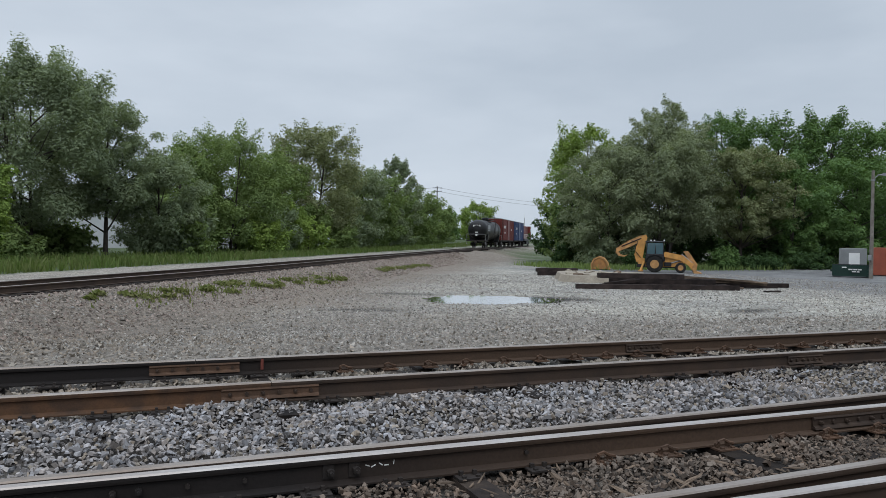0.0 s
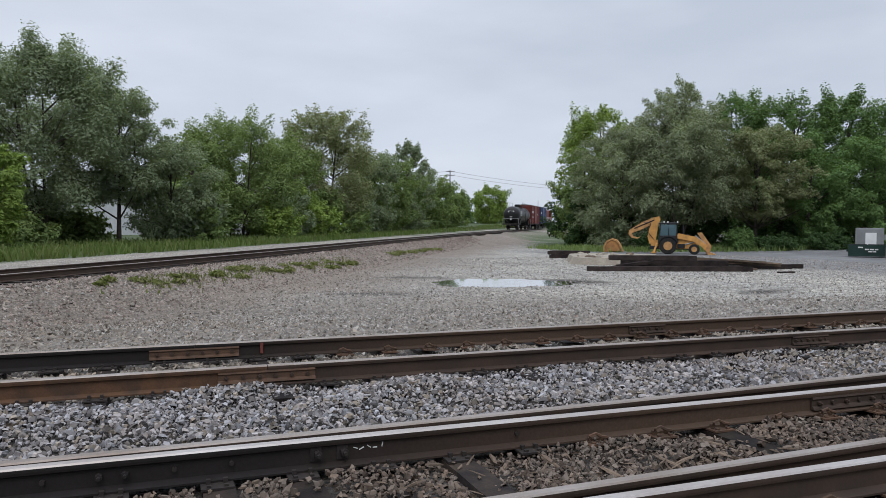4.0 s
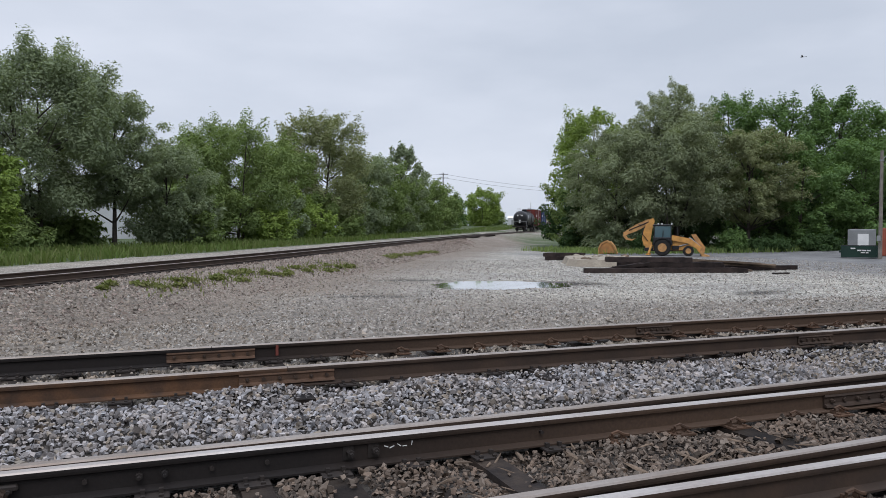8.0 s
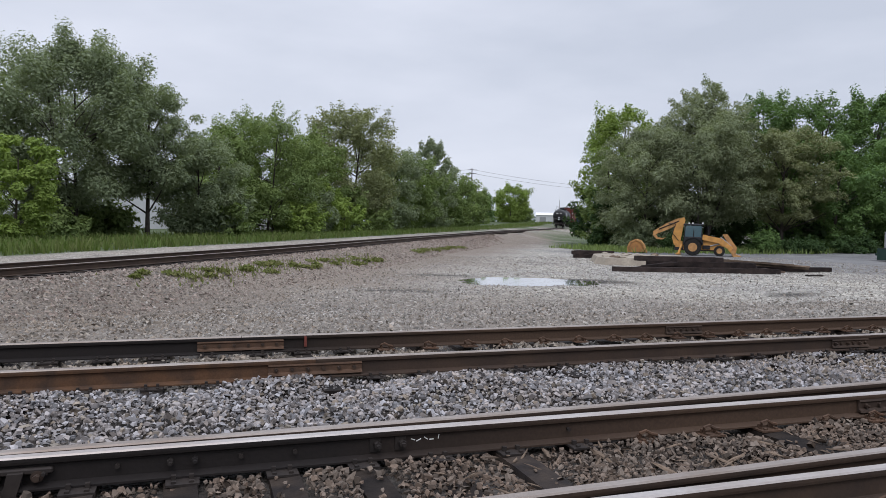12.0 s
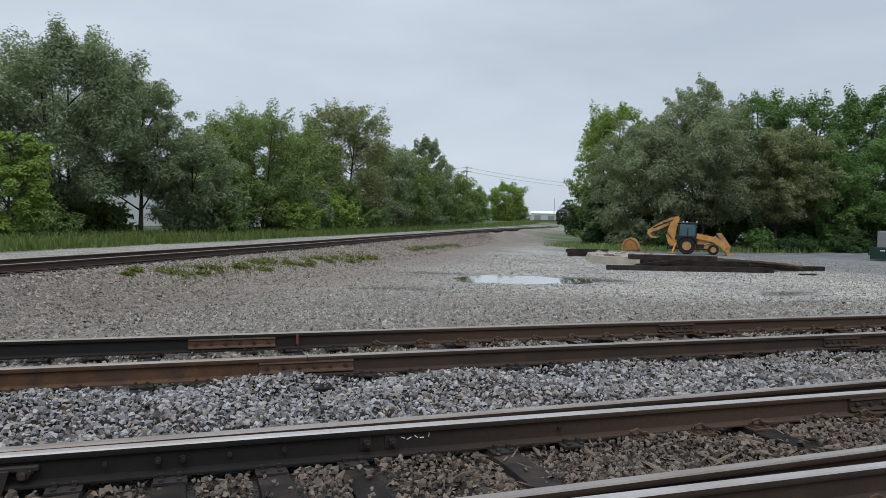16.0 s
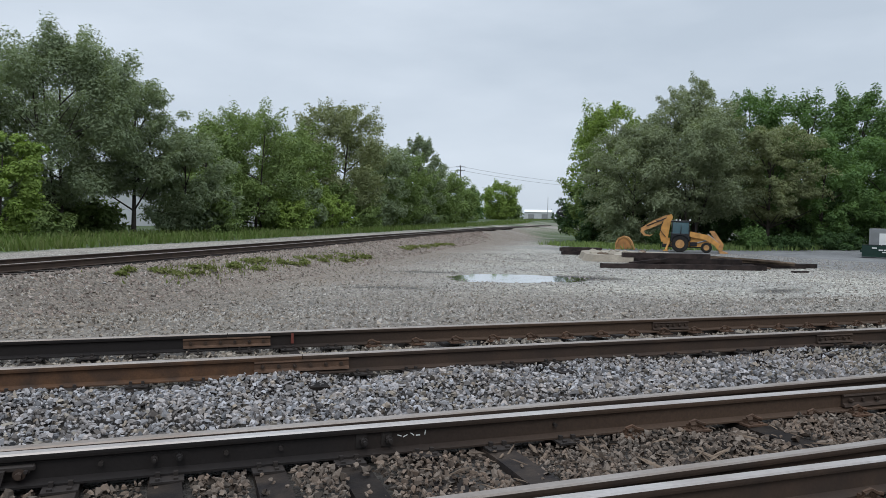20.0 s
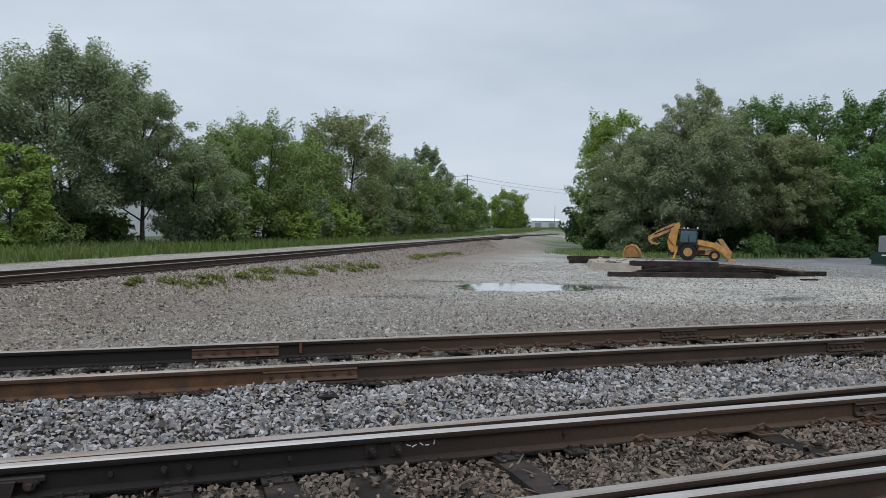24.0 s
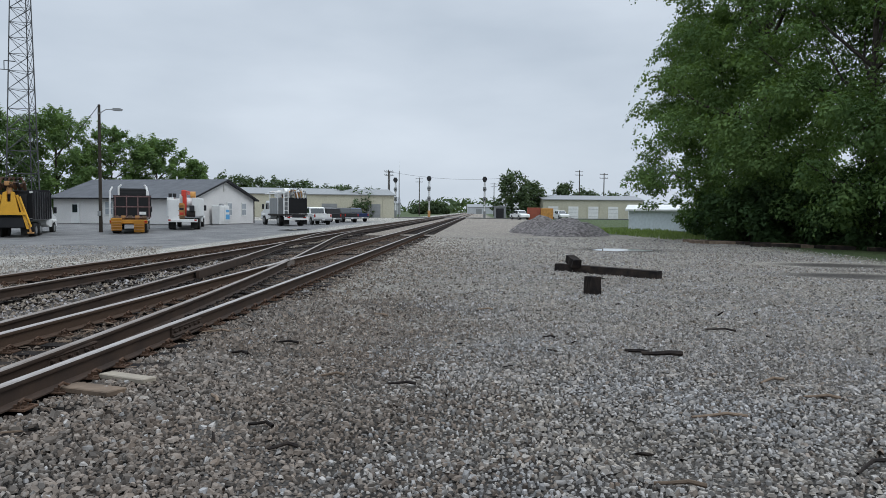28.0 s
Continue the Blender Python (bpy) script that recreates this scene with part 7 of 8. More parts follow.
grass_field("bright green grass beside the shed", gx3[keep], gy3[keep], 0.24, 0.035, 8, L_MID)


def weed_clump(x, y, r, h, n, seed, material=L_WEED):
    rng = np.random.default_rng(seed)
    a, q = rng.random(n) * 6.283, r * np.sqrt(rng.random(n))
    pts = np.stack([np.cos(a) * q * 1.5, np.sin(a) * q, np.zeros(n)], 1)
    v = np.concatenate([blades(rng, pts, h, 0.02, 1, 0.9), leaf_cloud(rng, [(0, 0, h * 0.45, r * 1.3, h * 0.5)], n, 0.13, 0.1)])
    ob = new("weed", quads_mesh("weed", v, material))
    ob.matrix_basis = pose(x, y, gz(x, y) - 0.02, 0, 0, 60)
    return tagged(ob, "low green weed clump on the gravel bank", "weed", "weeds", kind="stuff")


wt = rg.random(1500)
wx, wy = -1.6 + 10.8 * wt + rg.normal(size=1500) * 0.45, 20.0 + 16.6 * wt + rg.normal(size=1500) * 0.30
keep = (np.sin(wx * 2.1) + np.sin(wx * 5.3 + 1) + np.sin(wx * 0.9)) > -0.6
grass_field("thin yellow-green weeds along the foot of the bank", wx[keep], wy[keep], 0.10, 0.022, 9, L_WEED)
for k in range(26):
    t = (k + 0.5) / 26
    x, y = -1.2 + 10.0 * t + rl.uniform(-0.5, 0.5), 20.5 + 15.6 * t + rl.uniform(-0.35, 0.35)
    weed_clump(x, y, rl.uniform(0.10, 0.30), rl.uniform(0.05, 0.13), 70, 100 + k, L_WEED)
for k, (x, y) in enumerate([(13.5, 44.0), (14.6, 46.0), (16.0, 48.0), (17.5, 50.5), (19.0, 53.0), (20.5, 55.0)]):
    weed_clump(x, y, 0.5, 0.13, 110, 140 + k, L_WEED)
# bushes at the feet of the groves
BUSH_L = "leafy green bush at the foot of the grove"
# The L_SHADE bushes carry painted shade below the crowns.
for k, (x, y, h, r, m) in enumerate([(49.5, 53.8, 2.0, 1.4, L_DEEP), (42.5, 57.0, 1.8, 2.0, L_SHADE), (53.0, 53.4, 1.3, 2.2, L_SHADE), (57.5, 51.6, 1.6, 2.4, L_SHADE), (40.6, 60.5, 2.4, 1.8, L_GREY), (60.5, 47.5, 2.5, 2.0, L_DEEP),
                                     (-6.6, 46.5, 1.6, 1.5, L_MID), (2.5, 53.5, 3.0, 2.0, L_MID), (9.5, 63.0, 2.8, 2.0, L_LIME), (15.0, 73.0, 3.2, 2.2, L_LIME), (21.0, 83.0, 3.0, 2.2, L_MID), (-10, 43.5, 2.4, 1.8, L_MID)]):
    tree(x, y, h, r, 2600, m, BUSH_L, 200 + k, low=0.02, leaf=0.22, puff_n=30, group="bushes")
# far trees along the tracks
FAR_L = "distant tree beyond the level crossing"
for k, (px_az, d, h, r) in enumerate([(-2.4, 172, 10.6, 4.2), (-3.9, 182, 8.8, 3.6), (-6.4, 232, 10.4, 4.5), (-7.9, 236, 8.2, 5), (-10.2, 200, 6.4, 4.4), (3.4, 330, 5.5, 6), (4.4, 330, 5.0, 7), (8.3, 172, 6.4, 3.6), (10.6, 166, 6.8, 3.6),
                                      (9.3, 160, 5.0, 3.2), (15.4, 262, 12.4, 6), (13.6, 262, 11.6, 6), (11.9, 275, 10.6, 7), (17.1, 246, 11.6, 6), (18.4, 236, 12.2, 6), (10.2, 285, 9.6, 7), (-9.2, 260, 7.0, 6), (20.3, 230, 12.0, 8)]):
    a = radians(px_az)
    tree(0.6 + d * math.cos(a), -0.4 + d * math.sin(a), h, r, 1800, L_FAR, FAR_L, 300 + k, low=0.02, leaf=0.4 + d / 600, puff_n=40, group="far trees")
rw = np.random.default_rng(12)
ang = rw.random(240) * 6.283
dist = 620 + 120 * rw.random(240)
woods = [(math.cos(a) * d, math.sin(a) * d, 1 + 4 * rw.random(), 22 + 14 * rw.random(), 5 + 5 * rw.random()) for a, d in zip(ang, dist)]
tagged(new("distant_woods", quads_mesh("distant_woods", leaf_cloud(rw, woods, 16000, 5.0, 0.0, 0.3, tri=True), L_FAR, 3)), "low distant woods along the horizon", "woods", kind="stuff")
tagged(part("road", box(B(), (166, 0, -0.02), (8, 400, 0.14)), mat("worn_asphalt", (0.075, 0.075, 0.078), 0.9, 0, (0.12, 0.118, 0.115), 0.6, 0.6, 20, 0.3, 0.01)), "grey asphalt road at the level crossing", "road", kind="structure")


# ---- sleepers, plates, joints ----
def shared(name, me, parent, m):
    ob = new(name, me)
    ob.parent = parent
    ob.matrix_basis = m
    return ob


def tie_me(length, seed):
    o = timber(length, 0.22, 0.17, M_TIE, "sleeper", seed=seed)
    me = o.data
    bpy.data.objects.remove(o)
    return me


def plate_me(curl):
    """A tie plate with its spikes and, on some, a curled spring clip."""
    bm = B()
    box(bm, (0, 0, 0.006), (0.19, 0.36, 0.014))
    for x in (-0.05, 0.05):
        for y in (-0.092, 0.092):
            box(bm, (x, y, 0.026), (0.026, 0.03, 0.035))
        for y in (-0.15, 0.15):
            box(bm, (x, y, 0.018), (0.026, 0.026, 0.016))
    if curl:
        for y in (-0.11, 0.11):
            s = math.copysign(1, y)
            limb(bm, [Vector((-0.06, y, 0.02)), Vector((-0.065, y + s * 0.015, 0.065)), Vector((-0.025, y + s * 0.025, 0.082)), Vector((0.02, y + s * 0.03, 0.058)), Vector((0.07, y + s * 0.02, 0.046)), Vector((0.09, y, 0.03))], 0.013, 0.012, 5)
    me = bpy.data.meshes.new("tie_plate")
    bmesh.ops.recalc_face_normals(bm, faces=bm.faces)
    bm.to_mesh(me)
    bm.free()
    me.materials.append(M_RUST3 if curl else M_DARKST)
    return me


TIES = [tie_me(2.6, 60 + k) for k in range(4)]
LONG_TIES = {}
PLATES = [plate_me(False), plate_me(True)]
rt = random.Random(9)
bare = []
NEAR_TIES = [-2.7, -2.16, -1.62, -1.1, -0.57, -0.01, 0.57, 1.08, 1.59, 2.12, 2.66, 3.2, 3.76, 4.3, 4.92, 5.41, 6.0]
SHOWN = (-0.57, -0.01, 0.57, 1.08, 2.12, 4.3)
while NEAR_TIES[-1] < 46:
    NEAR_TIES.append(NEAR_TIES[-1] + 0.54 + rt.uniform(-0.04, 0.04))
k = 0
for x in NEAR_TIES:
    shows = x in SHOWN or (x > 6.3 and rt.random() < 0.35)
    if shows:
        bare.append(x)
    far = Y_A + lead(x)
    need = round((far + 0.5 - (Y_B - 0.55)) / 0.3) * 0.3
    if need not in LONG_TIES:
        LONG_TIES[need] = tie_me(need, 70 + len(LONG_TIES))
    tie = shared("sleeper", LONG_TIES[need], near_track, pose(x, Y_B - 0.55 + need / 2, -0.176 + (0.006 if shows else -0.03), 0, 0, 90 + rt.uniform(-1.5, 1.5)))
    tm = tie.matrix_basis.inverted()
    for y in (Y_B, Y_A):
        p = shared("tie_plate", PLATES[1 if x > 2.9 or (y == Y_B and x > 1.4) else 0], tie, tm @ pose(x, y, 0.0))
    if lead(x) > 0.24:
        for y in (Y_B + lead(x), Y_A + lead(x)):
            shared("tie_plate", PLATES[0], tie, tm @ pose(x, y, 0.0))
    k += 1
x = -6.0
while x < 50:
    c = y_c(x) + GAUGE / 2
    tie = shared("sleeper", TIES[k % 4], back_track, pose(x, c + rt.uniform(-0.05, 0.05), -0.136 + (0.0 if rt.random() < 0.4 else -0.035), 0, 0, 90 + rt.uniform(-2, 2)))
    tm = tie.matrix_basis.inverted()
    for y in (y_c(x), y_c(x) + GAUGE):
        shared("tie_plate", PLATES[1 if x > 2 and y > y_c(x) else 0], tie, tm @ pose(x, y, 0.04))
    x += 0.52 + rt.uniform(-0.03, 0.03)
    k += 1


def many_bars(name, rows, size, material, parent):
    """Like bars at poses, joined: the far sleepers."""
    bm = B()
    for m in rows:
        box(bm, m.translation, size, rot=m.to_3x3().to_4x4())
    o = part(name, bm, material, parent)
    return tagged(o, kind="stuff")


many_bars("far_sleepers", [pose(50 + 0.55 * k, Y_B + GAUGE / 2, -0.12, 0, 0, 90) for k in range(200)], (2.6, 0.22, 0.17), M_TIE, near_track)
many_bars("far_sleepers", [pose(52 + 0.55 * k, y_c(50) + GAUGE / 2, -0.09, 0, 0, 90) for k in range(200)], (2.6, 0.22, 0.17), M_TIE, back_track)
mp = main_points(0, 32)
many_bars("far_sleepers", [Matrix.Translation(q - Vector((0, 0, 0.28))) @ RZ(math.degrees(math.atan2(d.y, d.x)) + 90) for q, d in mp[64:230]], (2.6, 0.24, 0.17), M_TIE, main_track)


def joint_bar(parent, x, y, z, length, side=-1, material=M_RUST3, holes=6):
    """A splice bar bolted to a rail's web, on its nearer side."""
    bm = B()
    prism(bm, [(side * 0.012, -0.150), (side * 0.060, -0.150), (side * 0.052, -0.132), (side * 0.030, -0.120), (side * 0.030, -0.075), (side * 0.042, -0.062), (side * 0.036, -0.046), (side * 0.012, -0.044)], -length / 2, length / 2, "x")
    o = part("joint_bar", bm, material, parent, "rusty bolted joint bar")
    o.matrix_basis = pose(x, y, z)
    for k in range(holes):
        bm = B()
        px = -length / 2 + (k + 0.5) * length / holes
        rod(bm, (px, side * 0.030, -0.097), (px, side * 0.052 if k % 2 else side * 0.062, -0.097), 0.019, n=6)
        if k % 2 == 0:
            rod(bm, (px, side * 0.03, -0.097), (px, side * 0.078, -0.097), 0.010, n=6)
        part("bolt", bm, M_RUST, o)
    return o


joint_bar(back_track, 0.60, y_c(0.6) + GAUGE, 0.24, 0.94)
joint_bar(back_track, 1.19, y_c(1.2), 0.24, 0.90)
joint_bar(near_track, 5.78, Y_A, 0.2, 0.9, material=M_RUST)
joint_bar(near_track, 9.4, Y_B, 0.2, 0.9, material=M_RUST)
joint_bar(cross_track, 7.6, Y_B + lead(7.6), 0.2, 0.9, material=M_RUST)
joint_bar(back_track, 6.6, y_c(6.6) + GAUGE, 0.24, 0.6, material=M_RUST)
joint_bar(back_track, 8.0, y_c(8.0), 0.24, 0.6, material=M_RUST)
for bx, big in ((-0.37, 0), (-0.08, 1), (0.06, 1), (0.33, 0), (0.66, 0), (1.19, 2), (1.36, 2), (-0.75, 1), (-1.05, 1), (2.6, 0)):
    bm = B()
    r = (0.015, 0.021, 0.026)[big]
    rod(bm, (bx, Y_A - 0.010, 0.105), (bx, Y_A - 0.040 - 0.012 * big, 0.105), r, n=6)
    if big:
        rod(bm, (bx, Y_A - 0.03, 0.105), (bx, Y_A - 0.07 - 0.01 * big, 0.105), r * 0.5, n=6)
    part("bolt", bm, M_DARKST, near_track)
for bx in (1.19, 1.36):
    part("washer_plate", box(B(), (bx - 0.01, Y_A - 0.014, 0.105), (0.075, 0.012, 0.10), bevel=0.003), M_DARKST, near_track)
bm = B()
for cx, cz, w, h, a in ((1.44, 0.118, 0.03, 0.006, 20), (1.48, 0.112, 0.035, 0.006, -25), (1.53, 0.12, 0.03, 0.006, 35), (1.57, 0.11, 0.03, 0.006, 0), (1.62, 0.125, 0.006, 0.03, 10)):
    box(bm, (cx, Y_A - 0.0125, cz), (w, 0.004, h), rot=RY(a))
part("chalk_mark", bm, M_INK, near_track, "scribbled white chalk mark on the rail")
part("paint_mark", box(B(), (1.32, y_c(1.32) + GAUGE - 0.026, 0.16), (0.03, 0.035, 0.12)), mat("red_paint_mark", (0.17, 0.05, 0.038), 0.7, 0, None, 30, 0.6, 60, 0.1), back_track, "faded red paint mark on the rail")
# frog and guard rails of the turnout
frog_x = 19.4
bm = B()
prism(bm, [(frog_x - 1.4, Y_A - 0.08), (frog_x + 1.2, Y_A - 0.036), (frog_x + 1.2, Y_A + 0.20), (frog_x - 0.4, Y_A + 0.04), (frog_x - 1.4, Y_A - 0.02)], 0.02, 0.190, "z")
part("frog", bm, M_DULL, near_track, "polished steel crossing frog")
bm = B()
prism(bm, [(16.2, Y_B + 0.10), (16.8, Y_B + 0.065), (21.6, Y_B + 0.065), (22.2, Y_B + 0.10), (22.2, Y_B + 0.16), (16.2, Y_B + 0.16)], 0.03, 0.205, "z")
part("guard_rail", bm, M_RUST, near_track)
bm = B()
prism(bm, [(16.2, Y_A + lead(16.2) - 0.16), (21.8, Y_A + lead(21.8) - 0.16), (21.8, Y_A + lead(21.8) - 0.085), (16.2, Y_A + lead(16.2) - 0.085)], 0.03, 0.21, "z")
part("guard_rail", bm, M_RUST, cross_track)
for k in range(9):
    bm = B()
    xk = 16.4 + 0.6 * k
    box(bm, (xk, Y_A + lead(xk) - 0.05, 0.12), (0.12, 0.1, 0.1), bevel=0.01)
    part("guard_block", bm, M_DARKST, cross_track)
# rail brace at the left end of the turnout
bm = B()
box(bm, (-0.885, Y_A - 0.03, 0.118), (0.36, 0.045, 0.035), bevel=0.008)
prism(bm, [(-0.93, 0.12), (-0.85, 0.12), (-0.865, 0.06), (-0.89, -0.03), (-0.98, -0.03), (-0.945, 0.05)], Y_A - 0.085, Y_A - 0.045)
brace = part("rail_brace", bm, M_DARKST, near_track)
for bx in (-1.0, -0.785):
    bm = B()
    rod(bm, (bx, Y_A - 0.01, 0.088), (bx, Y_A - 0.055, 0.088), 0.034, n=16)
    rod(bm, (bx, Y_A - 0.055, 0.088), (bx, Y_A - 0.095, 0.088), 0.019, n=6)
    part("bolt", bm, M_RUST, brace)


# ---- crushed stone ----
def stones(name, label, xs, ys, zs, size, seed, material, simple=False, tumble=0.22, shape=(1, 1, 1)):
    """Angular stones at the given places, joined."""
    rng = np.random.default_rng(seed)
    n = len(xs)
    if simple:
        corner = np.array([(1, 0.2, -0.7), (-0.7, 0.9, -0.7), (-0.6, -1, -0.7), (0.1, 0, 1.1)])
        f = np.array([(0, 1, 3), (1, 2, 3), (2, 0, 3)])
        v = corner[None] * (np.array([0.48, 0.48, 0.62]) + np.array([0.64, 0.64, 0.46]) * rng.random((n, 4, 3)))
    else:
        # a five-sided lump with a smaller, tilted top
        th = (np.arange(5) + 0.7 * (rng.random((n, 5)) - 0.5)) * 2 * math.pi / 5
        r0 = 0.75 + 0.45 * rng.random((n, 5))
        r1 = r0 * (0.45 + 0.4 * rng.random((n, 5)))
        low = np.stack([np.cos(th) * r0, np.sin(th) * r0, -0.75 + 0.5 * rng.random((n, 5))], -1)
        tl = 0.45 * rng.normal(size=(n, 1)), 0.45 * rng.normal(size=(n, 1))
        high = np.stack([np.cos(th) * r1, np.sin(th) * r1, 0.75 + 0.2 * rng.random((n, 5)) + tl[0] * np.cos(th) * r1 + tl[1] * np.sin(th) * r1], -1)
        v = np.concatenate([low, high], 1)
        f = np.array([t for k in range(5) for t in ((k, (k + 1) % 5, 5 + (k + 1) % 5), (k, 5 + (k + 1) % 5, 5 + k))] + [(5, 6, 7), (5, 7, 8), (5, 8, 9)])
    nc, nf = v.shape[1], 3
    v *= np.stack([0.8 + 0.9 * rng.random(n), 0.55 + 0.55 * rng.random(n), 0.40 + 0.45 * rng.random(n)], 1)[:, None]
    v *= np.array(shape)
    v *= (size * (0.62 + 0.9 * rng.random(n) ** 2.6) * 0.52)[:, None, None]
    q = rng.normal(size=(n, 4))
    q[:, 1:3] *= 0.12 if simple else tumble
    q /= np.linalg.norm(q, axis=1)[:, None]
    w, a, b, c = q.T
    R = np.stack([1 - 2 * (b * b + c * c), 2 * (a * b - c * w), 2 * (a * c + b * w), 2 * (a * b + c * w), 1 - 2 * (a * a + c * c), 2 * (b * c - a * w), 2 * (a * c - b * w), 2 * (b * c + a * w), 1 - 2 * (a * a + b * b)], 1).reshape(n, 3, 3)
    v = np.einsum("nij,nkj->nki", R, v) + np.stack([xs, ys, zs], 1)[:, None]
    faces = (f[None] + (np.arange(n) * nc)[:, None, None]).reshape(-1, nf)
    me = bpy.data.meshes.new(name)
    me.vertices.add(n * nc)
    me.vertices.foreach_set("co", v.astype(np.float32).ravel())
    me.loops.add(len(faces) * nf)
    me.loops.foreach_set("vertex_index", faces.astype(np.int32).ravel())
    me.polygons.add(len(faces))
    me.polygons.foreach_set("loop_start", np.arange(0, len(faces) * nf, nf, dtype=np.int32))
    me.polygons.foreach_set("loop_total", np.full(len(faces), nf, dtype=np.int32))
    me.materials.append(material)
    me.update()
    me.shade_flat()
    return tagged(new(name, me), label, "gravel", kind="stuff")


rs = np.random.default_rng(21)


def scatter(x0, x1, y0, y1, per, keep=None):
    n = int((x1 - x0) * (y1 - y0) * per)
    X, Y = x0 + (x1 - x0) * rs.random(n), y0 + (y1 - y0) * rs.random(n)
    if keep is not None:
        k = keep(X, Y)
        X, Y = X[k], Y[k]
    return X, Y


def paved(x0, x1, y0, y1, cell, keep=None):
    """Places on a loose grid, so that the stones lie side by side."""
    X, Y = np.meshgrid(np.arange(x0, x1, cell), np.arange(y0, y1, cell * 0.9), indexing="ij")
    X[:, ::2] += cell / 2
    X, Y = X.ravel(), Y.ravel()
    X, Y = X + cell * 0.75 * (rs.random(len(X)) - 0.5), Y + cell * 0.75 * (rs.random(len(Y)) - 0.5)
    if keep is not None:
        k = keep(X, Y)
        X, Y = X[k], Y[k]
    return X, Y


def lumps(X, Y, a=0.02):
    return a * (np.sin(X * 3.1 + 1.7 * np.sin(Y * 2.3)) + np.sin(Y * 4.3 + 2.1 * np.sin(X * 1.9))) + a * 1.5 * (rs.random(len(X)) - 0.25)


vlead = np.vectorize(lead)
vyc = np.vectorize(y_c)


def in_sight(X, Y):
    """The sector of the yard that lies open before the standpoint."""
    a = np.arctan2(Y, X + 0.3)
    return (a > -0.68) & (a < 1.86)


def bed(X, Y):
    """Beside the near track, clear of the rails."""
    ld = vlead(X)
    near = np.minimum.reduce([np.abs(Y - Y_B), np.abs(Y - Y_A), np.abs(Y - Y_B - ld), np.abs(Y - Y_A - ld), np.abs(Y - vyc(X)), np.abs(Y - vyc(X) - GAUGE)])
    return (near > 0.085) & (in_sight(X, Y) | (rs.random(len(X)) < 0.6))


def thin(far0, far1, low):
    return lambda X, Y: bed(X, Y) & (rs.random(len(X)) < np.clip(1 - (np.hypot(X, Y) - far0) / (far1 - far0), low, 1))


def gravel(label, X, Y, Z, size, seed, material, tumble=0.22):
    """Full stones near by, simple ones farther off."""
    near = (np.hypot(X, Y) < 8.6) & in_sight(X, Y)
    size = np.broadcast_to(size, X.shape)
    stones("ballast", label, X[near], Y[near], Z[near], size[near], seed, material, False, tumble)
    stones("ballast", label + ", farther off", X[~near], Y[~near], Z[~near], size[~near] * (1.35 + 0.35 * ease(10, 22, np.hypot(X[~near], Y[~near]))), seed + 100, material, True)


X, Y = paved(-5.5, 44, Y_A + 0.1, 7.15, 0.042, thin(7.5, 16, 0.16))
far_side = Y > Y_A + vlead(X) + 0.1
X, Y = X[far_side], Y[far_side]
bz = -0.035 + 0.065 * ease(5.3, 6.7, Y) + lumps(X, Y, 0.022)
brown = rs.random(len(X)) < 0.12 + 0.6 * ease(4, 12, X + 1.5 * np.sin(X * 0.9 + Y))
gravel("angular grey ballast stones between the tracks", X[~brown], Y[~brown], bz[~brown], 0.046, 31, M_STONE, 0.3)
gravel("angular brown ballast stones between the tracks", X[brown], Y[brown], bz[brown], 0.046, 38, M_STONE_B, 0.3)
X, Y = paved(-5, 44, Y_B + 0.09, Y_A + 1.6, 0.038, thin(5.5, 14, 0.16))
k = Y < Y_A + vlead(X) - 0.08
for bx in bare:
    k &= (np.abs(X - bx) > 0.13) | (rs.random(len(X)) < 0.12)
X, Y = X[k], Y[k]
gravel("brown dusty ballast stones between the rails", X, Y, -0.018 + lumps(X, Y, 0.018), 0.039, 32, M_STONE_T, 0.3)
X, Y = scatter(-5.5, 44, 7.2, 8.85, 520, thin(9, 20, 0.22))
gravel("grey-brown ballast stones of the back track", X, Y, 0.0 + lumps(X, Y), 0.055, 33, M_STONE_B)
X, Y = scatter(-9, 42, 8.75, 46, 125, lambda X, Y: bed(X, Y) & (main_line(X, Y)[2] < 0) & (main_line(X, Y)[0] > 1.8) & (np.abs(np.arctan2(Y, X) - 1.15) < 0.75) & (rs.random(len(X)) < np.clip(1.35 - (np.hypot(X, Y) - 9) / 16, 0.22, 1)) & (np.hypot((X - 12.25) / 2.2, (Y - 25.95) / 1.9) > 1.05))
brown = rs.random(len(X)) < np.where(main_line(X, Y)[0] < 6, 0.75, 0.2 + 0.6 * ease(4, -2, X))
for kk, lab, mm in ((~brown, "grey gravel of the yard beyond the back track", M_STONE_Y), (brown, "brown gravel of the yard and the bank", M_STONE_B)):
    gravel(lab, X[kk], Y[kk], ground_z(X[kk], Y[kk]) + 0.006, 0.055, 34 if mm is M_STONE_Y else 44, mm)
X, Y = scatter(-9, 34, 12, 80, 40, lambda X, Y: (main_line(X, Y)[2] < 0) & (main_line(X, Y)[0] > 1.25) & (main_line(X, Y)[0] < 4.6) & in_sight(X, Y))
stones("ballast", "pinkish-brown ballast on the bank of the main line", X, Y, ground_z(X, Y) + 0.015, 0.075 * (1 + 0.012 * np.hypot(X, Y)), 39, M_STONE_P, True)
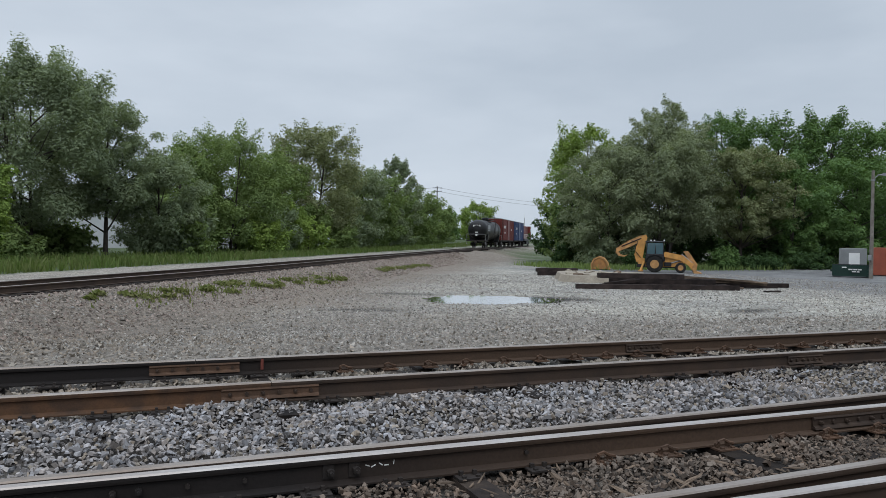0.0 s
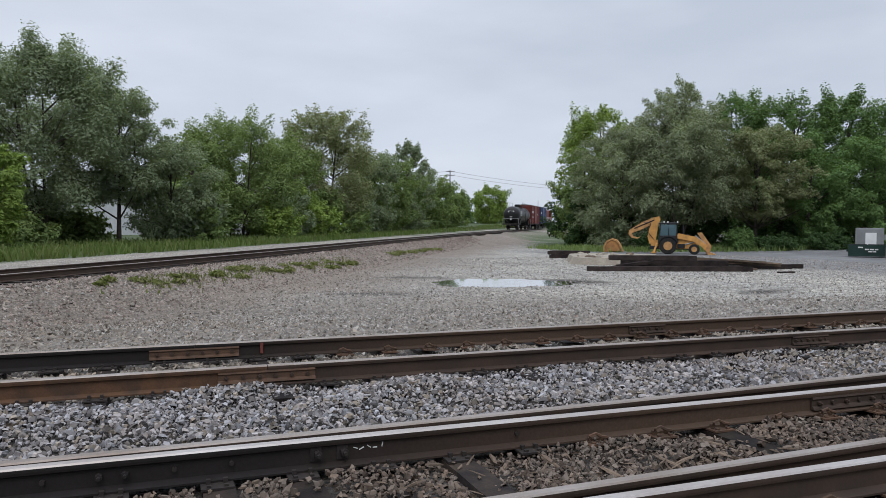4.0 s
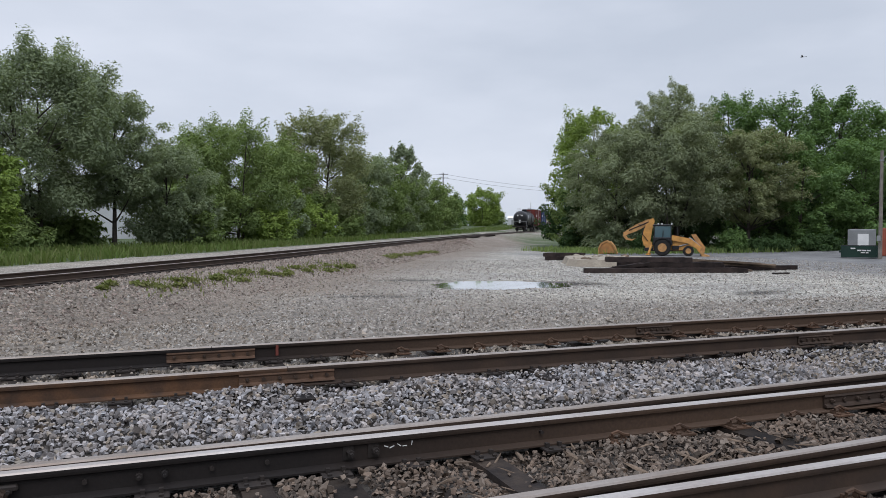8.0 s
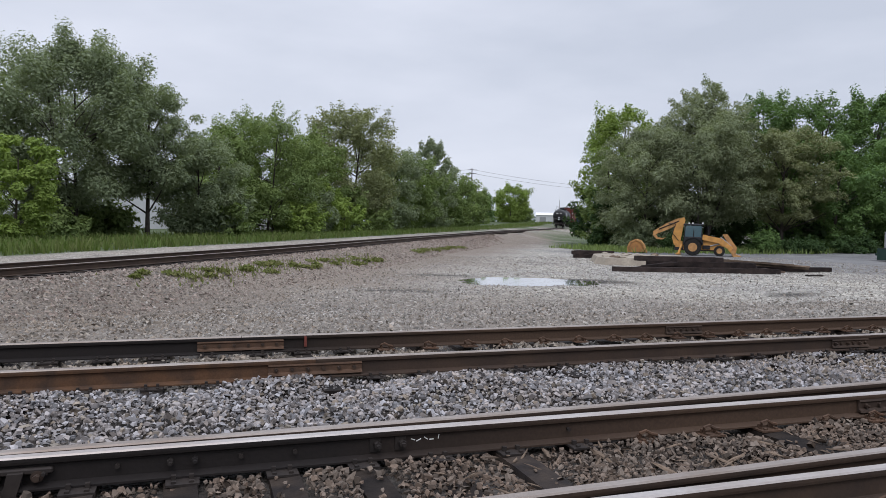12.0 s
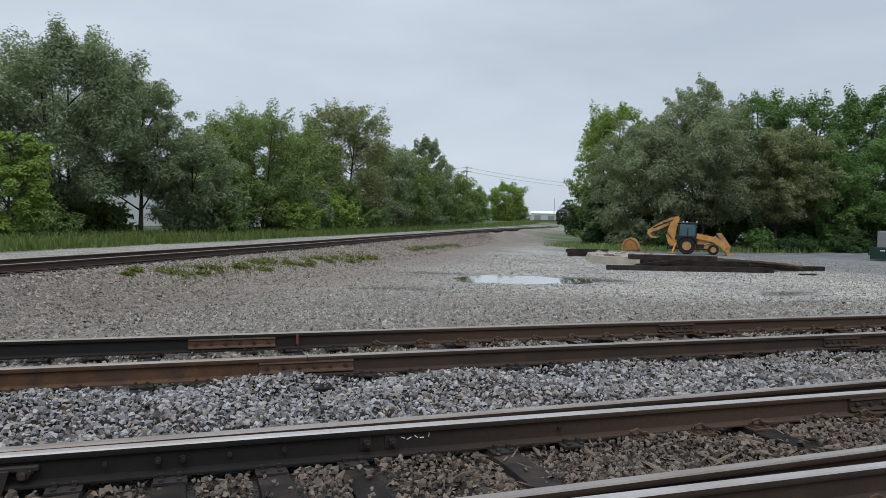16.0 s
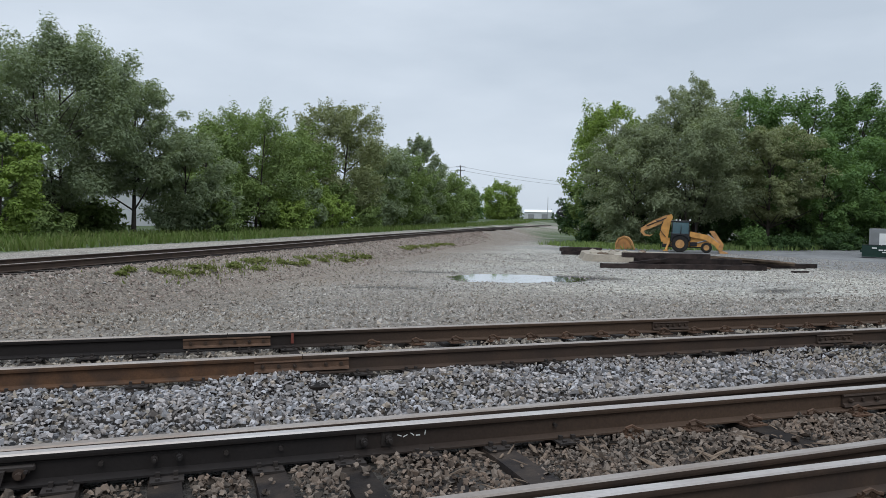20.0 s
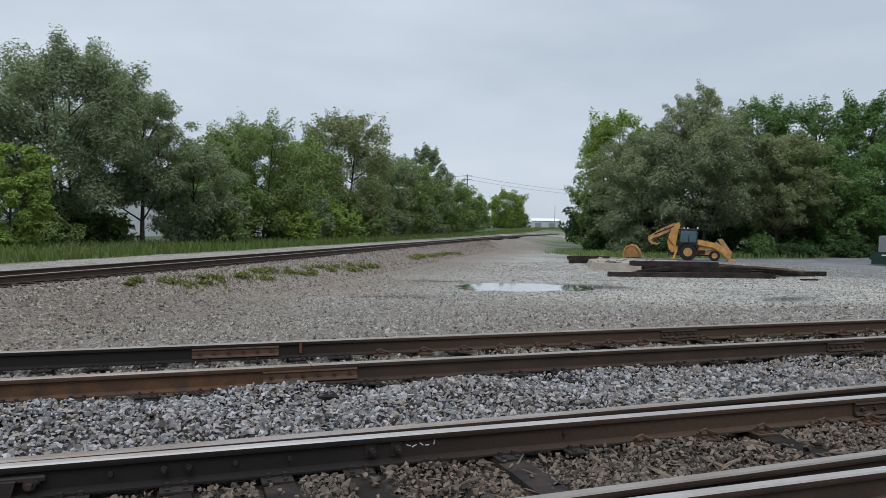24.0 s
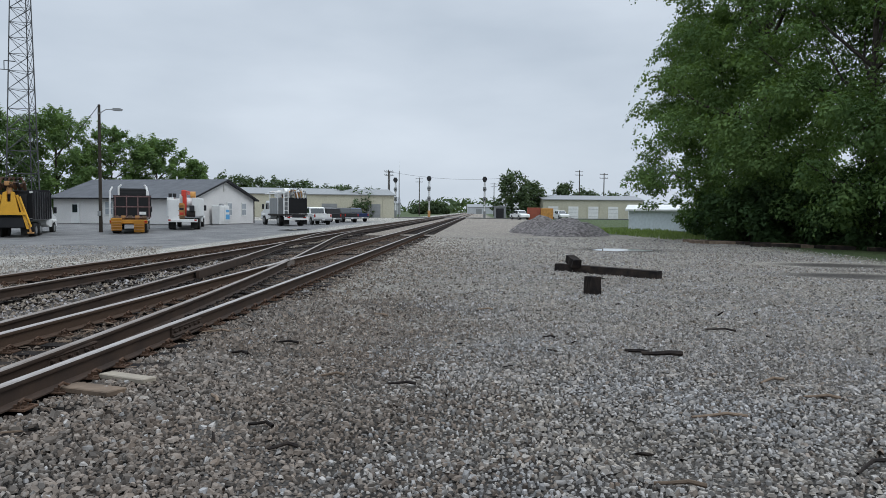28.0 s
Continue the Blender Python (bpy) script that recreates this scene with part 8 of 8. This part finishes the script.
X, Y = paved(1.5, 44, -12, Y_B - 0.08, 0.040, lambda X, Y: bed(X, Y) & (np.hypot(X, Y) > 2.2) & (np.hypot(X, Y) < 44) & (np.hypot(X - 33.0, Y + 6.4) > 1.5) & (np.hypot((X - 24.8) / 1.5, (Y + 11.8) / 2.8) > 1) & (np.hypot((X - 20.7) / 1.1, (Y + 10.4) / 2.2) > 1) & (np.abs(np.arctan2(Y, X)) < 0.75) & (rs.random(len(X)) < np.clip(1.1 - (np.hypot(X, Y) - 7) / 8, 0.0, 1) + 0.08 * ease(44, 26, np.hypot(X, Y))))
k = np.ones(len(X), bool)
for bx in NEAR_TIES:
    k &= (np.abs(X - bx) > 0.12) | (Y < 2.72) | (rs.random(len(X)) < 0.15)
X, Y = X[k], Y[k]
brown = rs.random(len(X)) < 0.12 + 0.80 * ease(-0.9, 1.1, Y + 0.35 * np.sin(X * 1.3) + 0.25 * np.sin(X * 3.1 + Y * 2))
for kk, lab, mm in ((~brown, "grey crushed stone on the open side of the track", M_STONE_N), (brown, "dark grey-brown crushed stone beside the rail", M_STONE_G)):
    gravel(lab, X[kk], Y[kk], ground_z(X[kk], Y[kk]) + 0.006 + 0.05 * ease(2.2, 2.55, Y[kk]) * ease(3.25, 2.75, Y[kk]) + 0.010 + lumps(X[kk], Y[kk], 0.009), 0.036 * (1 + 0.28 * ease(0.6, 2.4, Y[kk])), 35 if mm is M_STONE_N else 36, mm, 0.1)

X, Y = scatter(8, 46, -15, 2.9, 70, lambda X, Y: bed(X, Y) & (np.hypot(X, Y) > 9.5) & (np.arctan2(Y, X) > -0.58) & (rs.random(len(X)) < np.clip(1.4 - np.hypot(X, Y) / 32, 0.25, 1)) & (np.hypot(X - 33.0, Y + 6.4) > 1.7) & (np.hypot((X - 24.8) / 1.5, (Y + 11.8) / 2.8) > 1) & (np.hypot((X - 20.7) / 1.1, (Y + 10.4) / 2.2) > 1))
brown = rs.random(len(X)) < 0.25 + 0.6 * ease(-0.5, 2.2, Y + 0.5 * np.sin(X * 0.7))
for kk, lab, mm in ((~brown, "grey crushed stone farther down the open side", M_STONE_N), (brown, "brown crushed stone farther down the track", M_STONE_B)):
    stones("ballast", lab, X[kk], Y[kk], ground_z(X[kk], Y[kk]) + 0.008, 0.062 * (1 + 0.015 * np.hypot(X[kk], Y[kk])), 61 if mm is M_STONE_N else 62, mm, True)
X, Y = paved(-8.5, 8.5, -8.5, Y_B - 0.08, 0.064, lambda X, Y: bed(X, Y) & (np.hypot(X, Y) < 7.0 + 1.5 * rs.random(len(X))) & ((np.abs(np.arctan2(Y, X)) >= 0.75) | (np.hypot(X, Y) <= 2.2) | (X < 1.5)))
stones("ballast", "grey crushed stone on the flat ground beside the track", X, Y, ground_z(X, Y) + 0.012 + 0.05 * ease(2.3, 2.75, Y), 0.052, 37, M_STONE_N, True)
# splinters of old sleepers along the near track
X, Y = scatter(1.5, 24, Y_B - 0.75, Y_A + 0.3, 26, lambda X, Y: bed(X, Y) & (rs.random(len(X)) < np.clip(1.2 - np.hypot(X, Y) / 22, 0.2, 1)))
stones("wood_splinters", "brown splinters of old sleepers on the ballast", X, Y, ground_z(X, Y) + np.where(Y > Y_B, 0.06, 0.05), 0.055, 51, M_OLDTIM, False, 0.08, (2.4, 0.5, 0.3))
X, Y = scatter(1.8, 16, -8, 2.4, 0.6, lambda X, Y: (np.hypot(X, Y) > 2.2) & (np.abs(np.arctan2(Y, X)) < 0.75))
stones("wood_splinters", "small dark splinters of wood on the gravel", X, Y, ground_z(X, Y) + 0.03, 0.06, 52, M_TIE, False, 0.12, (1.8, 0.5, 0.4))


# ---- what moves ----
def along_main():
    """Points of the main line with the way run so far."""
    pts = main_points(0, 16)
    s, out, last = 0.0, [], None
    for q, d in pts:
        if last is not None:
            s += (Vector((q.x, q.y)) - Vector((last.x, last.y))).length
        out.append((s, q, d))
        last = q
    return out


def main_pose(table, s):
    for (s0, q0, d0), (s1, q1, d1) in zip(table, table[1:]):
        if s0 <= s <= s1:
            t = (s - s0) / (s1 - s0)
            q, d = q0.lerp(q1, t), d0.lerp(d1, t)
            grade = math.degrees(math.atan2(q1.z - q0.z, s1 - s0))
            return pose(q.x, q.y, q.z, 0, -grade, math.degrees(math.atan2(d.y, d.x)))
    return None


def motions():
    table = along_main()
    for car, lead_m in train_cars:
        walk(car, [(t, main_pose(table, 200.8 + 5.45 * t - 0.02 * t * t + lead_m)) for t in range(0, 29)])
    flight = [(0.0, 0.0, 38.7, 16.0), (24.0, 0.0, 38.7, 14.5), (24.6, 0.9, 38.7, 12.2), (24.8, 2.9, 38.6, 12.0), (25.0, 4.6, 38.6, 11.5), (25.2, 5.9, 38.5, 11.0), (25.4, 6.8, 38.6, 10.2), (25.6, 7.9, 38.6, 9.3), (25.8, 9.3, 38.4, 8.3), (26.2, 11.5, 38.2, 7.0), (28.0, 20.0, 60.0, 12.0)]
    walk(bird_a, [(t, pose(x, y, z, 20, 15, -20)) for t, x, y, z in flight])
    flight = [(0.0, 90.0, 20.0, 22.0), (7.0, 64.0, 45.0, 18.5), (7.6, 60.5, 49.8, 18.0), (8.0, 57.3, 53.6, 17.8), (8.4, 55.5, 55.5, 17.4), (8.6, 55.2, 56.0, 17.2), (9.4, 54.0, 60.0, 14.0), (28.0, 50.0, 75.0, 9.0)]
    walk(bird_b, [(t, pose(x, y, z, 15, 0, 120)) for t, x, y, z in flight])


motions()
